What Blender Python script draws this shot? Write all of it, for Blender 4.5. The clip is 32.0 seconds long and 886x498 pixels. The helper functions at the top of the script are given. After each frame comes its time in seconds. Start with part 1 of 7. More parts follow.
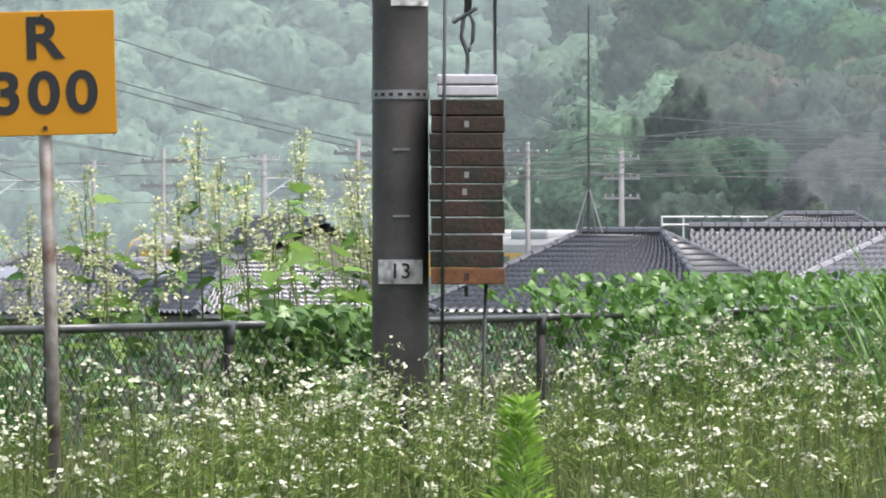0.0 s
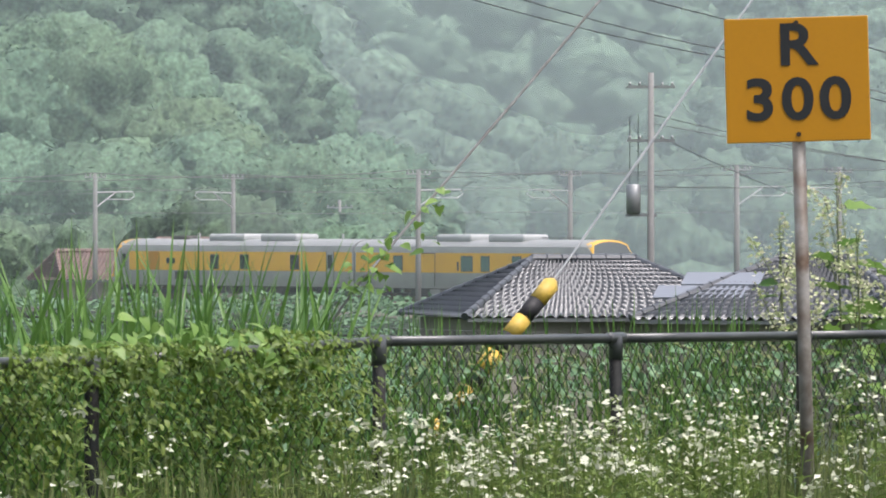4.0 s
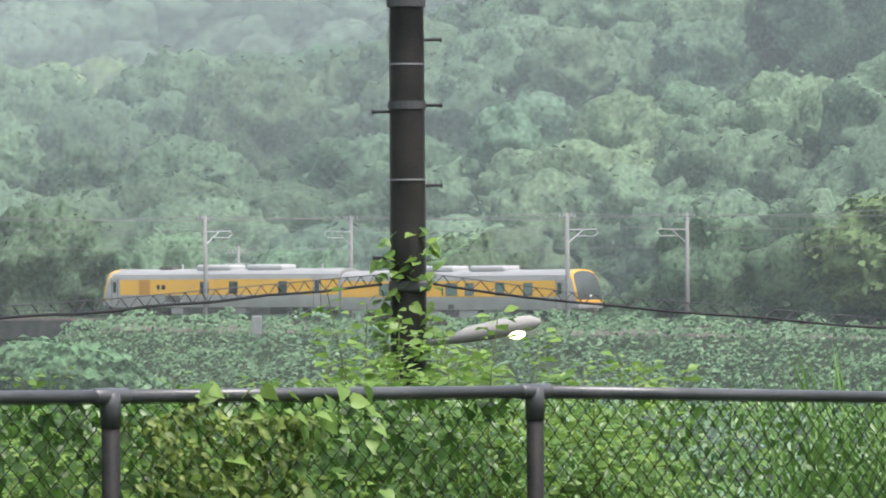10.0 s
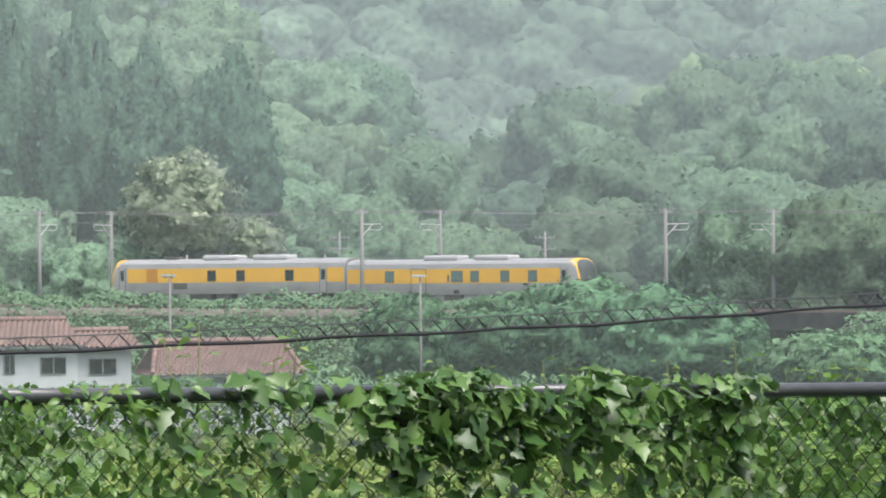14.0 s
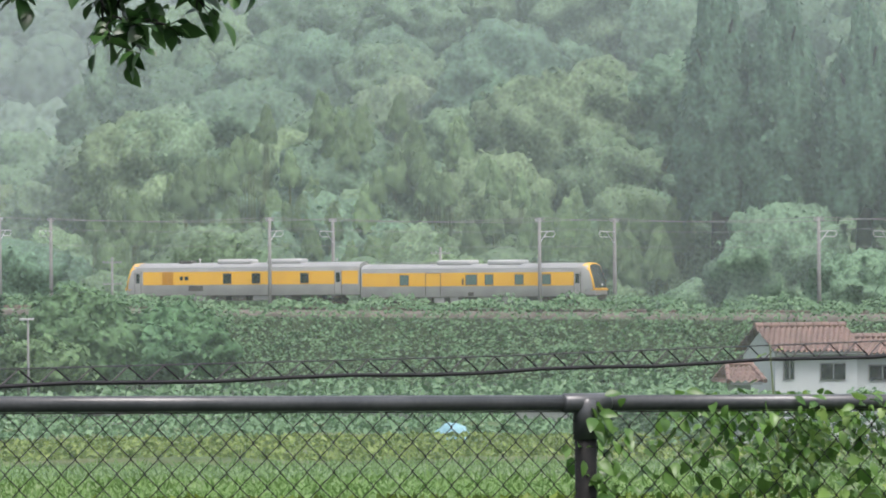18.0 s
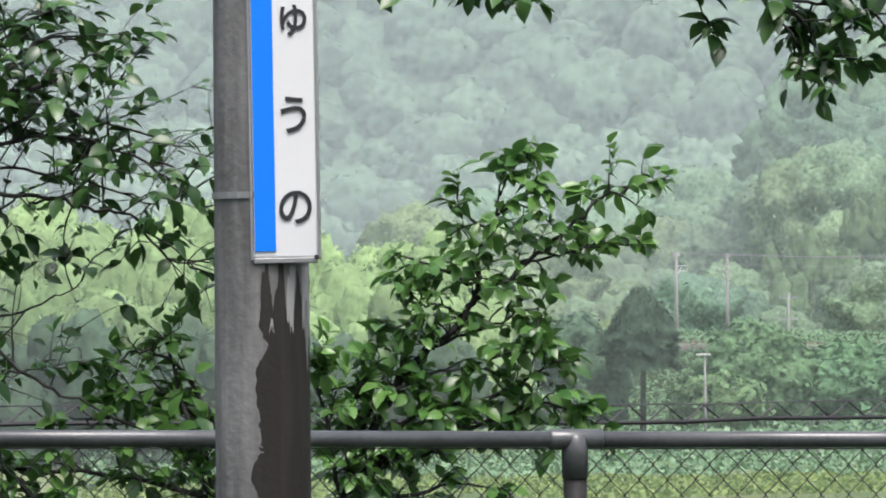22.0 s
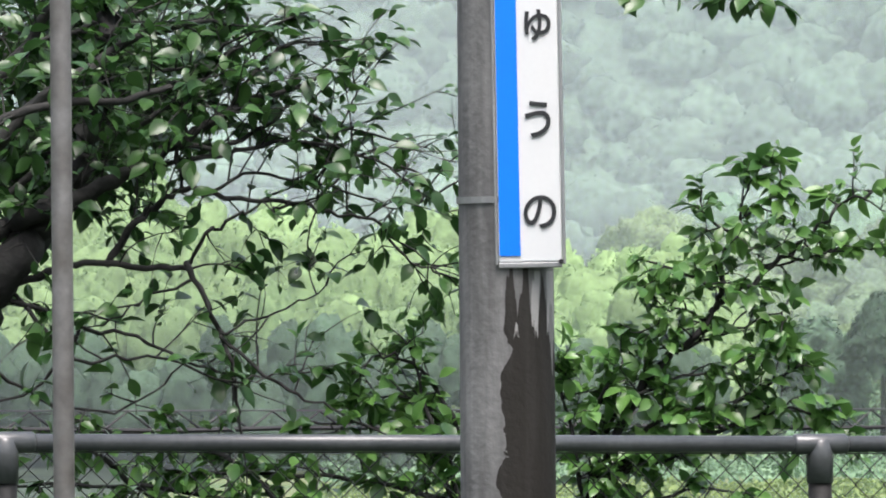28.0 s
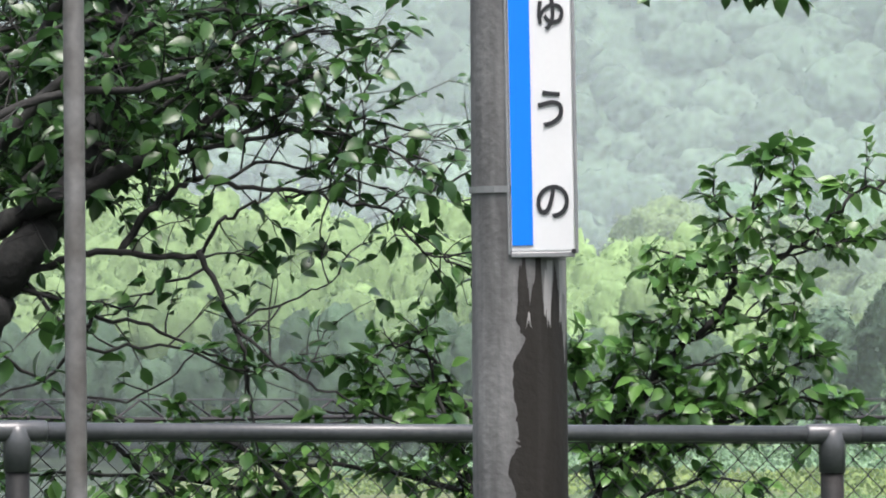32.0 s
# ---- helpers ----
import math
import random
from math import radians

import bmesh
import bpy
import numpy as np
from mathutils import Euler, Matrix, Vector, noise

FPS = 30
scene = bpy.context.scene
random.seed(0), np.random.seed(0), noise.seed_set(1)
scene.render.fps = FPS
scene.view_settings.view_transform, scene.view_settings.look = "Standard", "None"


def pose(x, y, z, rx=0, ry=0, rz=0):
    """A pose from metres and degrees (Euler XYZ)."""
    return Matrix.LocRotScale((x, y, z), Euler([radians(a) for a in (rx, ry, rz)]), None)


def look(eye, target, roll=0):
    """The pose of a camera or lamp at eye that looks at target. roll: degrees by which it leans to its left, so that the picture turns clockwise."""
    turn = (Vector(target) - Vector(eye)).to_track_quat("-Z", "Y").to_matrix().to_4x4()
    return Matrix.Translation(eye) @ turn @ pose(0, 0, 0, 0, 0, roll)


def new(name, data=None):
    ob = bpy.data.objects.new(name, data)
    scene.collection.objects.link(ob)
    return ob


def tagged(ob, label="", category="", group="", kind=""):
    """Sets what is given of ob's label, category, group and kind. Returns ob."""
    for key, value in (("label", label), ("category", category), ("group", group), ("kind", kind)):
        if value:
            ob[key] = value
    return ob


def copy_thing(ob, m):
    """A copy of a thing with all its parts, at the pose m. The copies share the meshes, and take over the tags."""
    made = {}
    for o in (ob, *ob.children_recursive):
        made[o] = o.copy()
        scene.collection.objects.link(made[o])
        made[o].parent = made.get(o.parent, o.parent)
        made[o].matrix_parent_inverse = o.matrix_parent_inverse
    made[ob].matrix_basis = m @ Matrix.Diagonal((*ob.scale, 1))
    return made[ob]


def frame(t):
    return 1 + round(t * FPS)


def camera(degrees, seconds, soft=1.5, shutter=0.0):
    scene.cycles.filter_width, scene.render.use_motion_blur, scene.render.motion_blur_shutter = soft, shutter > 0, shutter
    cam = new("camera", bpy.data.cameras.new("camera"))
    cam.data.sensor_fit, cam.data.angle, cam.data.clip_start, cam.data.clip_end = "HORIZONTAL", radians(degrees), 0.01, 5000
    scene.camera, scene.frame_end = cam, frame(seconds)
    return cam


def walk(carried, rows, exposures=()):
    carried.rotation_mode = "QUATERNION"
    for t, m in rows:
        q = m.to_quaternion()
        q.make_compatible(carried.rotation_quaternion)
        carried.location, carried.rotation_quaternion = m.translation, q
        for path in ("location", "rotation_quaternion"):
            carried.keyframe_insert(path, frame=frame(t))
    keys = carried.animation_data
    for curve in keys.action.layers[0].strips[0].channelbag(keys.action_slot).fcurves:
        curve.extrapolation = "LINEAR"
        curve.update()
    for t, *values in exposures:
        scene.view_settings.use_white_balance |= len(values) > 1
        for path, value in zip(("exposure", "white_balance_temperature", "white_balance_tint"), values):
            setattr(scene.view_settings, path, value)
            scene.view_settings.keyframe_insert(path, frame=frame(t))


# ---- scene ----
# The eye stands on a platform, turns about an upright axis and looks through a long lens.
cam = camera(9.9, 32.0, soft=1.9)
EYE_Z, PIVOT = 1.55, 0.28


def aim(yaw, pitch, roll):
    a, e = radians(yaw), radians(pitch)
    eye = Vector((PIVOT * math.sin(a), PIVOT * math.cos(a), EYE_Z))
    return look(eye, eye + Vector((math.sin(a) * math.cos(e), math.cos(a) * math.cos(e), math.sin(e))), roll)


walk(cam, [(t, aim(y, p, r)) for t, y, p, r in (
    (0, 0.002, -0.279, -0.04), (0.5, -0.984, -0.333, -0.09), (1, -1.838, -0.360, -0.02), (1.5, -2.671, -0.335, -0.20),
    (2, -4.472, -0.316, -0.13), (2.5, -5.506, -0.350, 0.04), (4.5, -9.110, -0.032, 0.07), (5, -9.879, 0.192, 0.13),
    (5.5, -11.362, 0.054, -0.01), (6, -12.781, 0.105, -0.03), (6.5, -13.811, 0.092, -0.07), (7, -14.799, 0.101, -0.20),
    (7.5, -15.824, 0.207, -0.32), (8, -16.715, 0.367, -0.35), (8.5, -17.921, 0.302, -0.41), (9, -18.783, 0.307, -0.40),
    (9.5, -19.835, 0.213, -0.38), (10, -20.931, 0.188, -0.42), (10.5, -22.025, 0.171, -0.49), (11, -23.098, 0.150, -0.51),
    (11.5, -24.285, 0.149, -0.52), (12, -25.455, 0.138, -0.53), (12.5, -26.637, 0.154, -0.57), (13, -27.664, 0.174, -0.53),
    (13.5, -28.677, 0.165, -0.45), (14, -29.692, 0.174, -0.51), (14.5, -30.799, 0.145, -0.60), (15, -32.042, 0.189, -0.64),
    (15.5, -33.204, 0.275, -0.67), (17.5, -37.392, 0.323, -0.46), (18, -38.400, 0.313, -0.43), (18.5, -39.399, 0.290, -0.53),
    (19, -40.284, 0.330, -0.56), (19.5, -41.051, 0.464, -0.58), (20, -42.079, 0.595, -0.62), (20.5, -43.095, 0.673, -0.61),
    (21, -44.088, 0.733, -0.61), (21.5, -45.049, 0.763, -0.53), (22, -45.957, 0.769, -0.48), (22.5, -46.902, 0.779, -0.46),
    (23, -47.789, 0.823, -0.51), (23.5, -48.572, 0.849, -0.39), (24, -48.761, 0.820, -0.43), (24.5, -48.786, 0.809, -0.44),
    (25, -48.821, 0.798, -0.61), (25.5, -48.807, 0.786, -0.59), (26, -48.587, 0.747, -0.59), (26.5, -48.620, 0.767, -0.45),
    (28.5, -48.590, 0.876, -0.60), (29, -48.535, 0.912, -0.73), (29.5, -48.917, 0.917, -0.72), (30, -48.689, 0.836, -0.69),
    (30.5, -48.698, 0.682, -0.54), (31, -48.665, 0.677, -0.52), (31.5, -48.829, 0.687, -0.44), (32, -48.770, 0.726, -0.44),)], ((0, 1.42, 6400, 16), (2, 1.22, 6400, 16), (5, 1.08, 6400, 16), (10, 1.27, 6400, 16), (13, 1.14, 6400, 16), (15, 1.06, 6400, 16), (19, 0.88, 6400, 16), (21, 1.02, 6400, 16), (23, 1.36, 6400, 16), (26, 1.42, 6400, 16), (32, 1.42, 6400, 16)))

# ---- light: rain clouds, a wide soft sun high behind them ----
SUN_UP, SUN_AZ = 68.0, 115.0
world = bpy.data.worlds.new("world")
scene.world = world
world.use_nodes = True
wt = world.node_tree
sky = wt.nodes.new("ShaderNodeTexSky")
sky.sky_type = "NISHITA"
sky.sun_disc = False
sky.sun_elevation, sky.sun_rotation = radians(SUN_UP), radians(SUN_AZ)
sky.air_density, sky.dust_density, sky.ozone_density = 1.6, 6.0, 1.0
wash = wt.nodes.new("ShaderNodeHueSaturation")
wash.inputs["Saturation"].default_value = 0.65
wt.links.new(sky.outputs[0], wash.inputs["Color"])
wt.links.new(wash.outputs[0], wt.nodes["Background"].inputs[0])
wt.nodes["Background"].inputs[1].default_value = 0.10
lamp = new("sun", bpy.data.lights.new("sun", "SUN"))
lamp.data.energy, lamp.data.angle, lamp.data.color = 1.5, radians(30), (1.0, 0.985, 0.955)
lamp.matrix_world = look((0, 0, 200), (-200 * math.sin(radians(SUN_AZ)) / math.tan(radians(SUN_UP)), -200 * math.cos(radians(SUN_AZ)) / math.tan(radians(SUN_UP)), 0))

# ---- materials ----


def mat(name, color, rough=0.7, metal=0.0, var=0.15, scale=3.0, bump=0.0, bscale=40.0, second=None, mix=0.5, spec=0.4, coat=0.0):
    """A surface with broad stains (second colour), fine grain and relief."""
    m = bpy.data.materials.new(name)
    m.use_nodes = True
    nt = m.node_tree
    n, l = nt.nodes, nt.links
    b = n["Principled BSDF"]
    b.inputs["Roughness"].default_value, b.inputs["Metallic"].default_value = rough, metal
    b.inputs["Specular IOR Level"].default_value = spec
    b.inputs["Coat Weight"].default_value = coat
    tc = n.new("ShaderNodeTexCoord")
    big = n.new("ShaderNodeTexNoise")
    big.inputs["Scale"].default_value, big.inputs["Detail"].default_value = scale, 5
    fine = n.new("ShaderNodeTexNoise")
    fine.inputs["Scale"].default_value, fine.inputs["Detail"].default_value = bscale, 3
    for t in (big, fine):
        l.new(tc.outputs["Object"], t.inputs["Vector"])
    ramp = n.new("ShaderNodeValToRGB")
    ramp.color_ramp.elements[0].position, ramp.color_ramp.elements[1].position = 0.38, 0.68
    c = Vector(color)
    second = Vector(second) if second else c * (1 - var)
    ramp.color_ramp.elements[0].color = (*c, 1)
    ramp.color_ramp.elements[1].color = (*(c.lerp(second, mix * 2 if mix < 0.5 else 1.0)), 1)
    l.new(big.outputs[0], ramp.inputs[0])
    hsv = n.new("ShaderNodeHueSaturation")
    mr = n.new("ShaderNodeMapRange")
    mr.inputs["To Min"].default_value, mr.inputs["To Max"].default_value = 1 - var * 1.5, 1 + var * 1.5
    l.new(fine.outputs[0], mr.inputs[0])
    l.new(mr.outputs[0], hsv.inputs["Value"])
    l.new(ramp.outputs[0], hsv.inputs["Color"])
    l.new(hsv.outputs[0], b.inputs["Base Color"])
    if bump:
        bp = n.new("ShaderNodeBump")
        bp.inputs["Strength"].default_value, bp.inputs["Distance"].default_value = 0.6, bump
        l.new(fine.outputs[0], bp.inputs["Height"])
        l.new(bp.outputs[0], b.inputs["Normal"])
    return m


def leaf_mat(name, color, second, rough=0.5, spec=0.4, through_light=0.35, tinted=0.0, mottle=(0.38, 1.55)):
    """Foliage: each leaf a little different, light passing through it."""
    m = bpy.data.materials.new(name)
    m.use_nodes = True
    nt = m.node_tree
    n, l = nt.nodes, nt.links
    b = n["Principled BSDF"]
    b.inputs["Roughness"].default_value, b.inputs["Specular IOR Level"].default_value = rough, spec
    geo = n.new("ShaderNodeNewGeometry")
    ramp = n.new("ShaderNodeMix")
    ramp.data_type = "RGBA"
    ramp.inputs["A"].default_value, ramp.inputs["B"].default_value = (*color, 1), (*second, 1)
    l.new(geo.outputs["Random Per Island"], ramp.inputs["Factor"])
    col = ramp.outputs["Result"]
    if tinted:
        at = n.new("ShaderNodeAttribute")
        at.attribute_name = "tint"
        mul = n.new("ShaderNodeMix")
        mul.data_type, mul.blend_type = "RGBA", "MULTIPLY"
        mul.inputs["Factor"].default_value = 1.0
        l.new(col, mul.inputs["A"])
        l.new(at.outputs["Color"], mul.inputs["B"])
        col = mul.outputs["Result"]
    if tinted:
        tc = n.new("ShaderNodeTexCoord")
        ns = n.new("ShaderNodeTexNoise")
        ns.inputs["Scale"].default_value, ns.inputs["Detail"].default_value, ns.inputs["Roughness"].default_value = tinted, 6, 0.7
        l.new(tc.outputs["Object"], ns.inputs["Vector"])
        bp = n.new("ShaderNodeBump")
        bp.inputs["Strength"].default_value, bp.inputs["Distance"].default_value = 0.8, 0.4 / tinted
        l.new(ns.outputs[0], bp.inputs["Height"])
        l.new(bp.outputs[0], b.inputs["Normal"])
        # Value follows the bump noise: shade in dips between leaf clumps is painted.
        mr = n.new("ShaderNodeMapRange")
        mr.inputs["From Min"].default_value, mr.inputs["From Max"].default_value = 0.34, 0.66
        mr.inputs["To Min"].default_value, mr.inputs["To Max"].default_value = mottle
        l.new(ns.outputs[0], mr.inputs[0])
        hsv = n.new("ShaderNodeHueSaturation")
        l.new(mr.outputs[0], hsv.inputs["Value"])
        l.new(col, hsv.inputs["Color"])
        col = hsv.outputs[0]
    l.new(col, b.inputs["Base Color"])
    tr = n.new("ShaderNodeBsdfTranslucent")
    l.new(col, tr.inputs[0])
    sh = n.new("ShaderNodeMixShader")
    sh.inputs[0].default_value = through_light
    l.new(b.outputs[0], sh.inputs[1])
    l.new(tr.outputs[0], sh.inputs[2])
    l.new(sh.outputs[0], n["Material Output"].inputs[0])
    return m


def glass_mat(name, color, rough=0.05):
    m = bpy.data.materials.new(name)
    m.use_nodes = True
    b = m.node_tree.nodes["Principled BSDF"]
    b.inputs["Base Color"].default_value = (*color, 1)
    b.inputs["Roughness"].default_value, b.inputs["Specular IOR Level"].default_value = rough, 0.8
    return m


M = dict(
    soil=mat("wet_soil", (0.05, 0.055, 0.03), 0.9, var=0.3, scale=0.2, bscale=2.0, second=(0.035, 0.06, 0.02)),
    woodland=mat("woodland_floor", (0.022, 0.04, 0.018), 0.95, var=0.3, scale=0.05, bscale=0.6),
    ballast=mat("ballast", (0.17, 0.15, 0.13), 0.95, var=0.4, scale=0.5, bump=0.05, bscale=9.0),
    rail=mat("rail_steel", (0.16, 0.12, 0.10), 0.45, 0.8, bscale=20.0),
    concrete=mat("weathered_concrete", (0.30, 0.30, 0.285), 0.8, var=0.12, scale=1.2, bump=0.004, bscale=60.0, second=(0.2, 0.2, 0.19)),
    pole_far=mat("pale_concrete", (0.23, 0.23, 0.225), 0.8, var=0.12, scale=0.8, bscale=8.0, second=(0.2, 0.2, 0.19)),
    dark_steel=mat("dark_steel", (0.10, 0.105, 0.105), 0.5, 0.5, bscale=60.0),
    galv=mat("galvanised_steel", (0.36, 0.37, 0.37), 0.45, 0.7, var=0.15, scale=6.0, bscale=120.0),
    black=mat("black_rubber", (0.02, 0.02, 0.022), 0.6, var=0.2),
    yellow=mat("yellow_paint", (0.84, 0.47, 0.045), 0.35, var=0.05, scale=0.6, bscale=10.0, second=(0.79, 0.435, 0.05), coat=0.2),
    stainless=mat("stainless_side", (0.44, 0.445, 0.43), 0.42, 0.3, var=0.06, scale=0.8, bscale=12.0, second=(0.37, 0.37, 0.36)),
    train_roof=mat("grey_roof_paint", (0.28, 0.29, 0.29), 0.55, var=0.08, scale=0.7, bscale=10.0),
    train_dark=mat("underframe_dark", (0.055, 0.052, 0.05), 0.8, var=0.3, scale=2.0, bscale=10.0, second=(0.11, 0.1, 0.09)),
    ac=mat("air_conditioner_paint", (0.44, 0.45, 0.45), 0.5, var=0.05, bscale=8.0),
    glass_dark=glass_mat("dark_glass", (0.018, 0.024, 0.024)),
    screen_glass=glass_mat("grey_screen_glass", (0.07, 0.08, 0.08), 0.1),
    glass_green=glass_mat("green_tinted_glass", (0.12, 0.19, 0.17), 0.12),
    sign_yellow=mat("sign_yellow", (0.52, 0.235, 0.008), 0.4, var=0.03, scale=4.0, bscale=60.0),
    ink=mat("black_lettering", (0.022, 0.024, 0.026), 0.5, var=0.1),
    white=mat("white_enamel", (0.68, 0.70, 0.70), 0.3, var=0.02, scale=5.0, bscale=80.0),
    blue=mat("blue_enamel", (0.004, 0.2, 0.88), 0.3, var=0.02, scale=5.0),
    rust=mat("rusted_iron", (0.055, 0.032, 0.024), 0.6, 0.1, var=0.45, scale=7.0, bump=0.006, bscale=45.0, second=(0.024, 0.028, 0.019)),
    tile_grey=mat("grey_roof_tile", (0.066, 0.075, 0.086), 0.36, var=0.25, scale=2.0, bscale=6.0, spec=0.9, coat=0.1),
    tile_red=mat("red_brown_roof_tile", (0.22, 0.14, 0.118), 0.5, var=0.25, scale=1.0, bscale=5.0, second=(0.15, 0.10, 0.085)),
    # beige: wall colour dimmed to hold the shade under the eaves
    beige=mat("dimmed_wall_render", (0.32, 0.30, 0.26), 0.85, var=0.1, scale=1.0, bscale=6.0),
    plaster=mat("white_plaster", (0.55, 0.60, 0.61), 0.8, var=0.04, scale=0.8, bscale=6.0),
    bark=mat("dark_bark", (0.012, 0.012, 0.011), 0.85, var=0.35, scale=8.0, bump=0.01, bscale=40.0, second=(0.035, 0.036, 0.032)),
    fence_paint=mat("dark_fence_paint", (0.052, 0.058, 0.060), 0.3, 0.0, var=0.25, scale=5.0, bscale=70.0, second=(0.085, 0.092, 0.094), bump=0.0006, spec=0.6),
    fence_post=mat("rusty_fence_post", (0.017, 0.019, 0.019), 0.6, 0.0, var=0.25, scale=6.0, bscale=70.0, second=(0.03, 0.027, 0.025), bump=0.001, spec=0.15),
    wire=mat("fence_wire", (0.04, 0.042, 0.04), 0.5, 0.4, var=0.2, scale=10.0),
    pole_stained=mat("stained_concrete", (0.185, 0.188, 0.182), 0.75, var=0.2, scale=2.0, bump=0.004, bscale=50.0, second=(0.11, 0.11, 0.108)),
    pole_wet=mat("wet_concrete", (0.05, 0.048, 0.045), 0.5, var=0.2, scale=2.5, bump=0.003, bscale=60.0, second=(0.10, 0.095, 0.09)),
    pole_black=mat("black_wet_concrete", (0.013, 0.013, 0.013), 0.28, var=0.2, scale=2.0, bump=0.003, bscale=50.0, second=(0.05, 0.048, 0.045), mix=0.4),
    pipe=mat("weathered_pipe", (0.20, 0.20, 0.195), 0.5, 0.3, var=0.25, scale=7.0, bscale=40.0, second=(0.11, 0.105, 0.095)),
    rust_post=mat("streaked_post", (0.28, 0.27, 0.25), 0.6, 0.3, var=0.2, scale=6.0, bscale=50.0, second=(0.10, 0.06, 0.035)),
    rust_end=mat("bare_rust", (0.24, 0.11, 0.05), 0.8, 0.2, var=0.3, scale=6.0, bscale=50.0, second=(0.12, 0.06, 0.035)),
    chipped=mat("chipped_white_paint", (0.72, 0.73, 0.72), 0.6, var=0.1, scale=14.0, bscale=60.0, second=(0.16, 0.15, 0.14)),
    white_slab=mat("pale_slab", (0.55, 0.54, 0.58), 0.7, var=0.1, scale=6.0, bscale=40.0),
    guard_yellow=mat("scuffed_yellow_guard", (0.6, 0.40, 0.06), 0.5, var=0.15, scale=9.0, bscale=60.0, second=(0.45, 0.33, 0.08)),
    tile_pale=mat("pale_grey_tile", (0.26, 0.27, 0.29), 0.45, var=0.15, scale=1.0, bscale=5.0),
    # solar: base colour lightened to hold the sky's reflection
    solar=glass_mat("sky_pale_solar_glass", (0.2, 0.22, 0.25), 0.12),
    bridge_steel=mat("dark_bridge_steel", (0.045, 0.045, 0.045), 0.7, 0.3, var=0.3, scale=1.0, bscale=10.0, second=(0.085, 0.075, 0.07)),
    shed_dark=mat("weathered_boards", (0.12, 0.10, 0.09), 0.8, var=0.3, scale=1.0, bscale=10.0, second=(0.2, 0.19, 0.18)),
    tarp=mat("blue_tarpaulin", (0.22, 0.42, 0.48), 0.5, var=0.12, scale=3.0, bscale=10.0),
    paddy=mat("paddy_green", (0.12, 0.21, 0.07), 0.8, var=0.15, scale=0.08, bscale=1.5, second=(0.15, 0.2, 0.09)),
    bank=mat("weedy_bank_soil", (0.028, 0.048, 0.02), 0.9, var=0.3, scale=0.3, bscale=2.0, second=(0.04, 0.065, 0.028)),
    kudzu_floor=mat("weedy_ground", (0.07, 0.12, 0.035), 0.9, var=0.3, scale=0.1, bscale=1.0, second=(0.14, 0.16, 0.06)),
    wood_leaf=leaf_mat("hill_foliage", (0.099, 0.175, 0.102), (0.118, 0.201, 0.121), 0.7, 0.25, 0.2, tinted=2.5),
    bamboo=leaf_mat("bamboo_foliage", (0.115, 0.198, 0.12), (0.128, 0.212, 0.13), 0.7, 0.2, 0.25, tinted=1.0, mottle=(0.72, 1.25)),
    # far_leaf: paler than wood_leaf, with part of the distance haze in the colour
    far_leaf=leaf_mat("hazed_mountain_foliage", (0.125, 0.228, 0.135), (0.145, 0.25, 0.15), 0.8, 0.2, 0.2, tinted=0.8),
    cherry=leaf_mat("cherry_leaf", (0.022, 0.068, 0.018), (0.055, 0.135, 0.03), 0.3, 0.5, 0.28),
    young=leaf_mat("young_cherry_leaf", (0.045, 0.125, 0.03), (0.12, 0.255, 0.058), 0.28, 0.5, 0.3),
    weed=leaf_mat("weed_leaf", (0.10, 0.17, 0.04), (0.24, 0.32, 0.085), 0.5, 0.3, 0.3),
    bush=leaf_mat("bright_leaf", (0.052, 0.135, 0.026), (0.13, 0.265, 0.05), 0.32, 0.5, 0.35),
    ivy=leaf_mat("ivy_leaf", (0.04, 0.105, 0.026), (0.14, 0.265, 0.06), 0.34, 0.5, 0.26),
    vine=leaf_mat("yellowish_vine_leaf", (0.06, 0.115, 0.02), (0.20, 0.28, 0.052), 0.45, 0.4, 0.35),
    pale=leaf_mat("pale_shoot_leaf", (0.12, 0.24, 0.05), (0.24, 0.38, 0.09), 0.4, 0.4, 0.4),
    reed=leaf_mat("reed_blade", (0.07, 0.17, 0.035), (0.16, 0.30, 0.07), 0.4, 0.4, 0.35),
    stem=leaf_mat("green_stem", (0.085, 0.125, 0.04), (0.18, 0.21, 0.075), 0.6, 0.3, 0.1),
    petal=leaf_mat("white_petals", (0.46, 0.50, 0.34), (0.70, 0.71, 0.58), 0.7, 0.2, 0.25),
    blossom=leaf_mat("hanging_blossom", (0.13, 0.18, 0.10), (0.44, 0.44, 0.32), 0.7, 0.2, 0.3, tinted=1.5),
    cream=leaf_mat("cream_plume", (0.44, 0.54, 0.22), (0.82, 0.78, 0.60), 0.7, 0.2, 0.35),
    lime=leaf_mat("lime_weed_leaf", (0.20, 0.38, 0.05), (0.30, 0.48, 0.09), 0.5, 0.3, 0.45),
    rice=leaf_mat("rice_blade", (0.12, 0.22, 0.07), (0.17, 0.28, 0.09), 0.6, 0.3, 0.35),
    kudzu=leaf_mat("kudzu_leaf", (0.075, 0.165, 0.075), (0.165, 0.285, 0.145), 0.5, 0.35, 0.18),
)


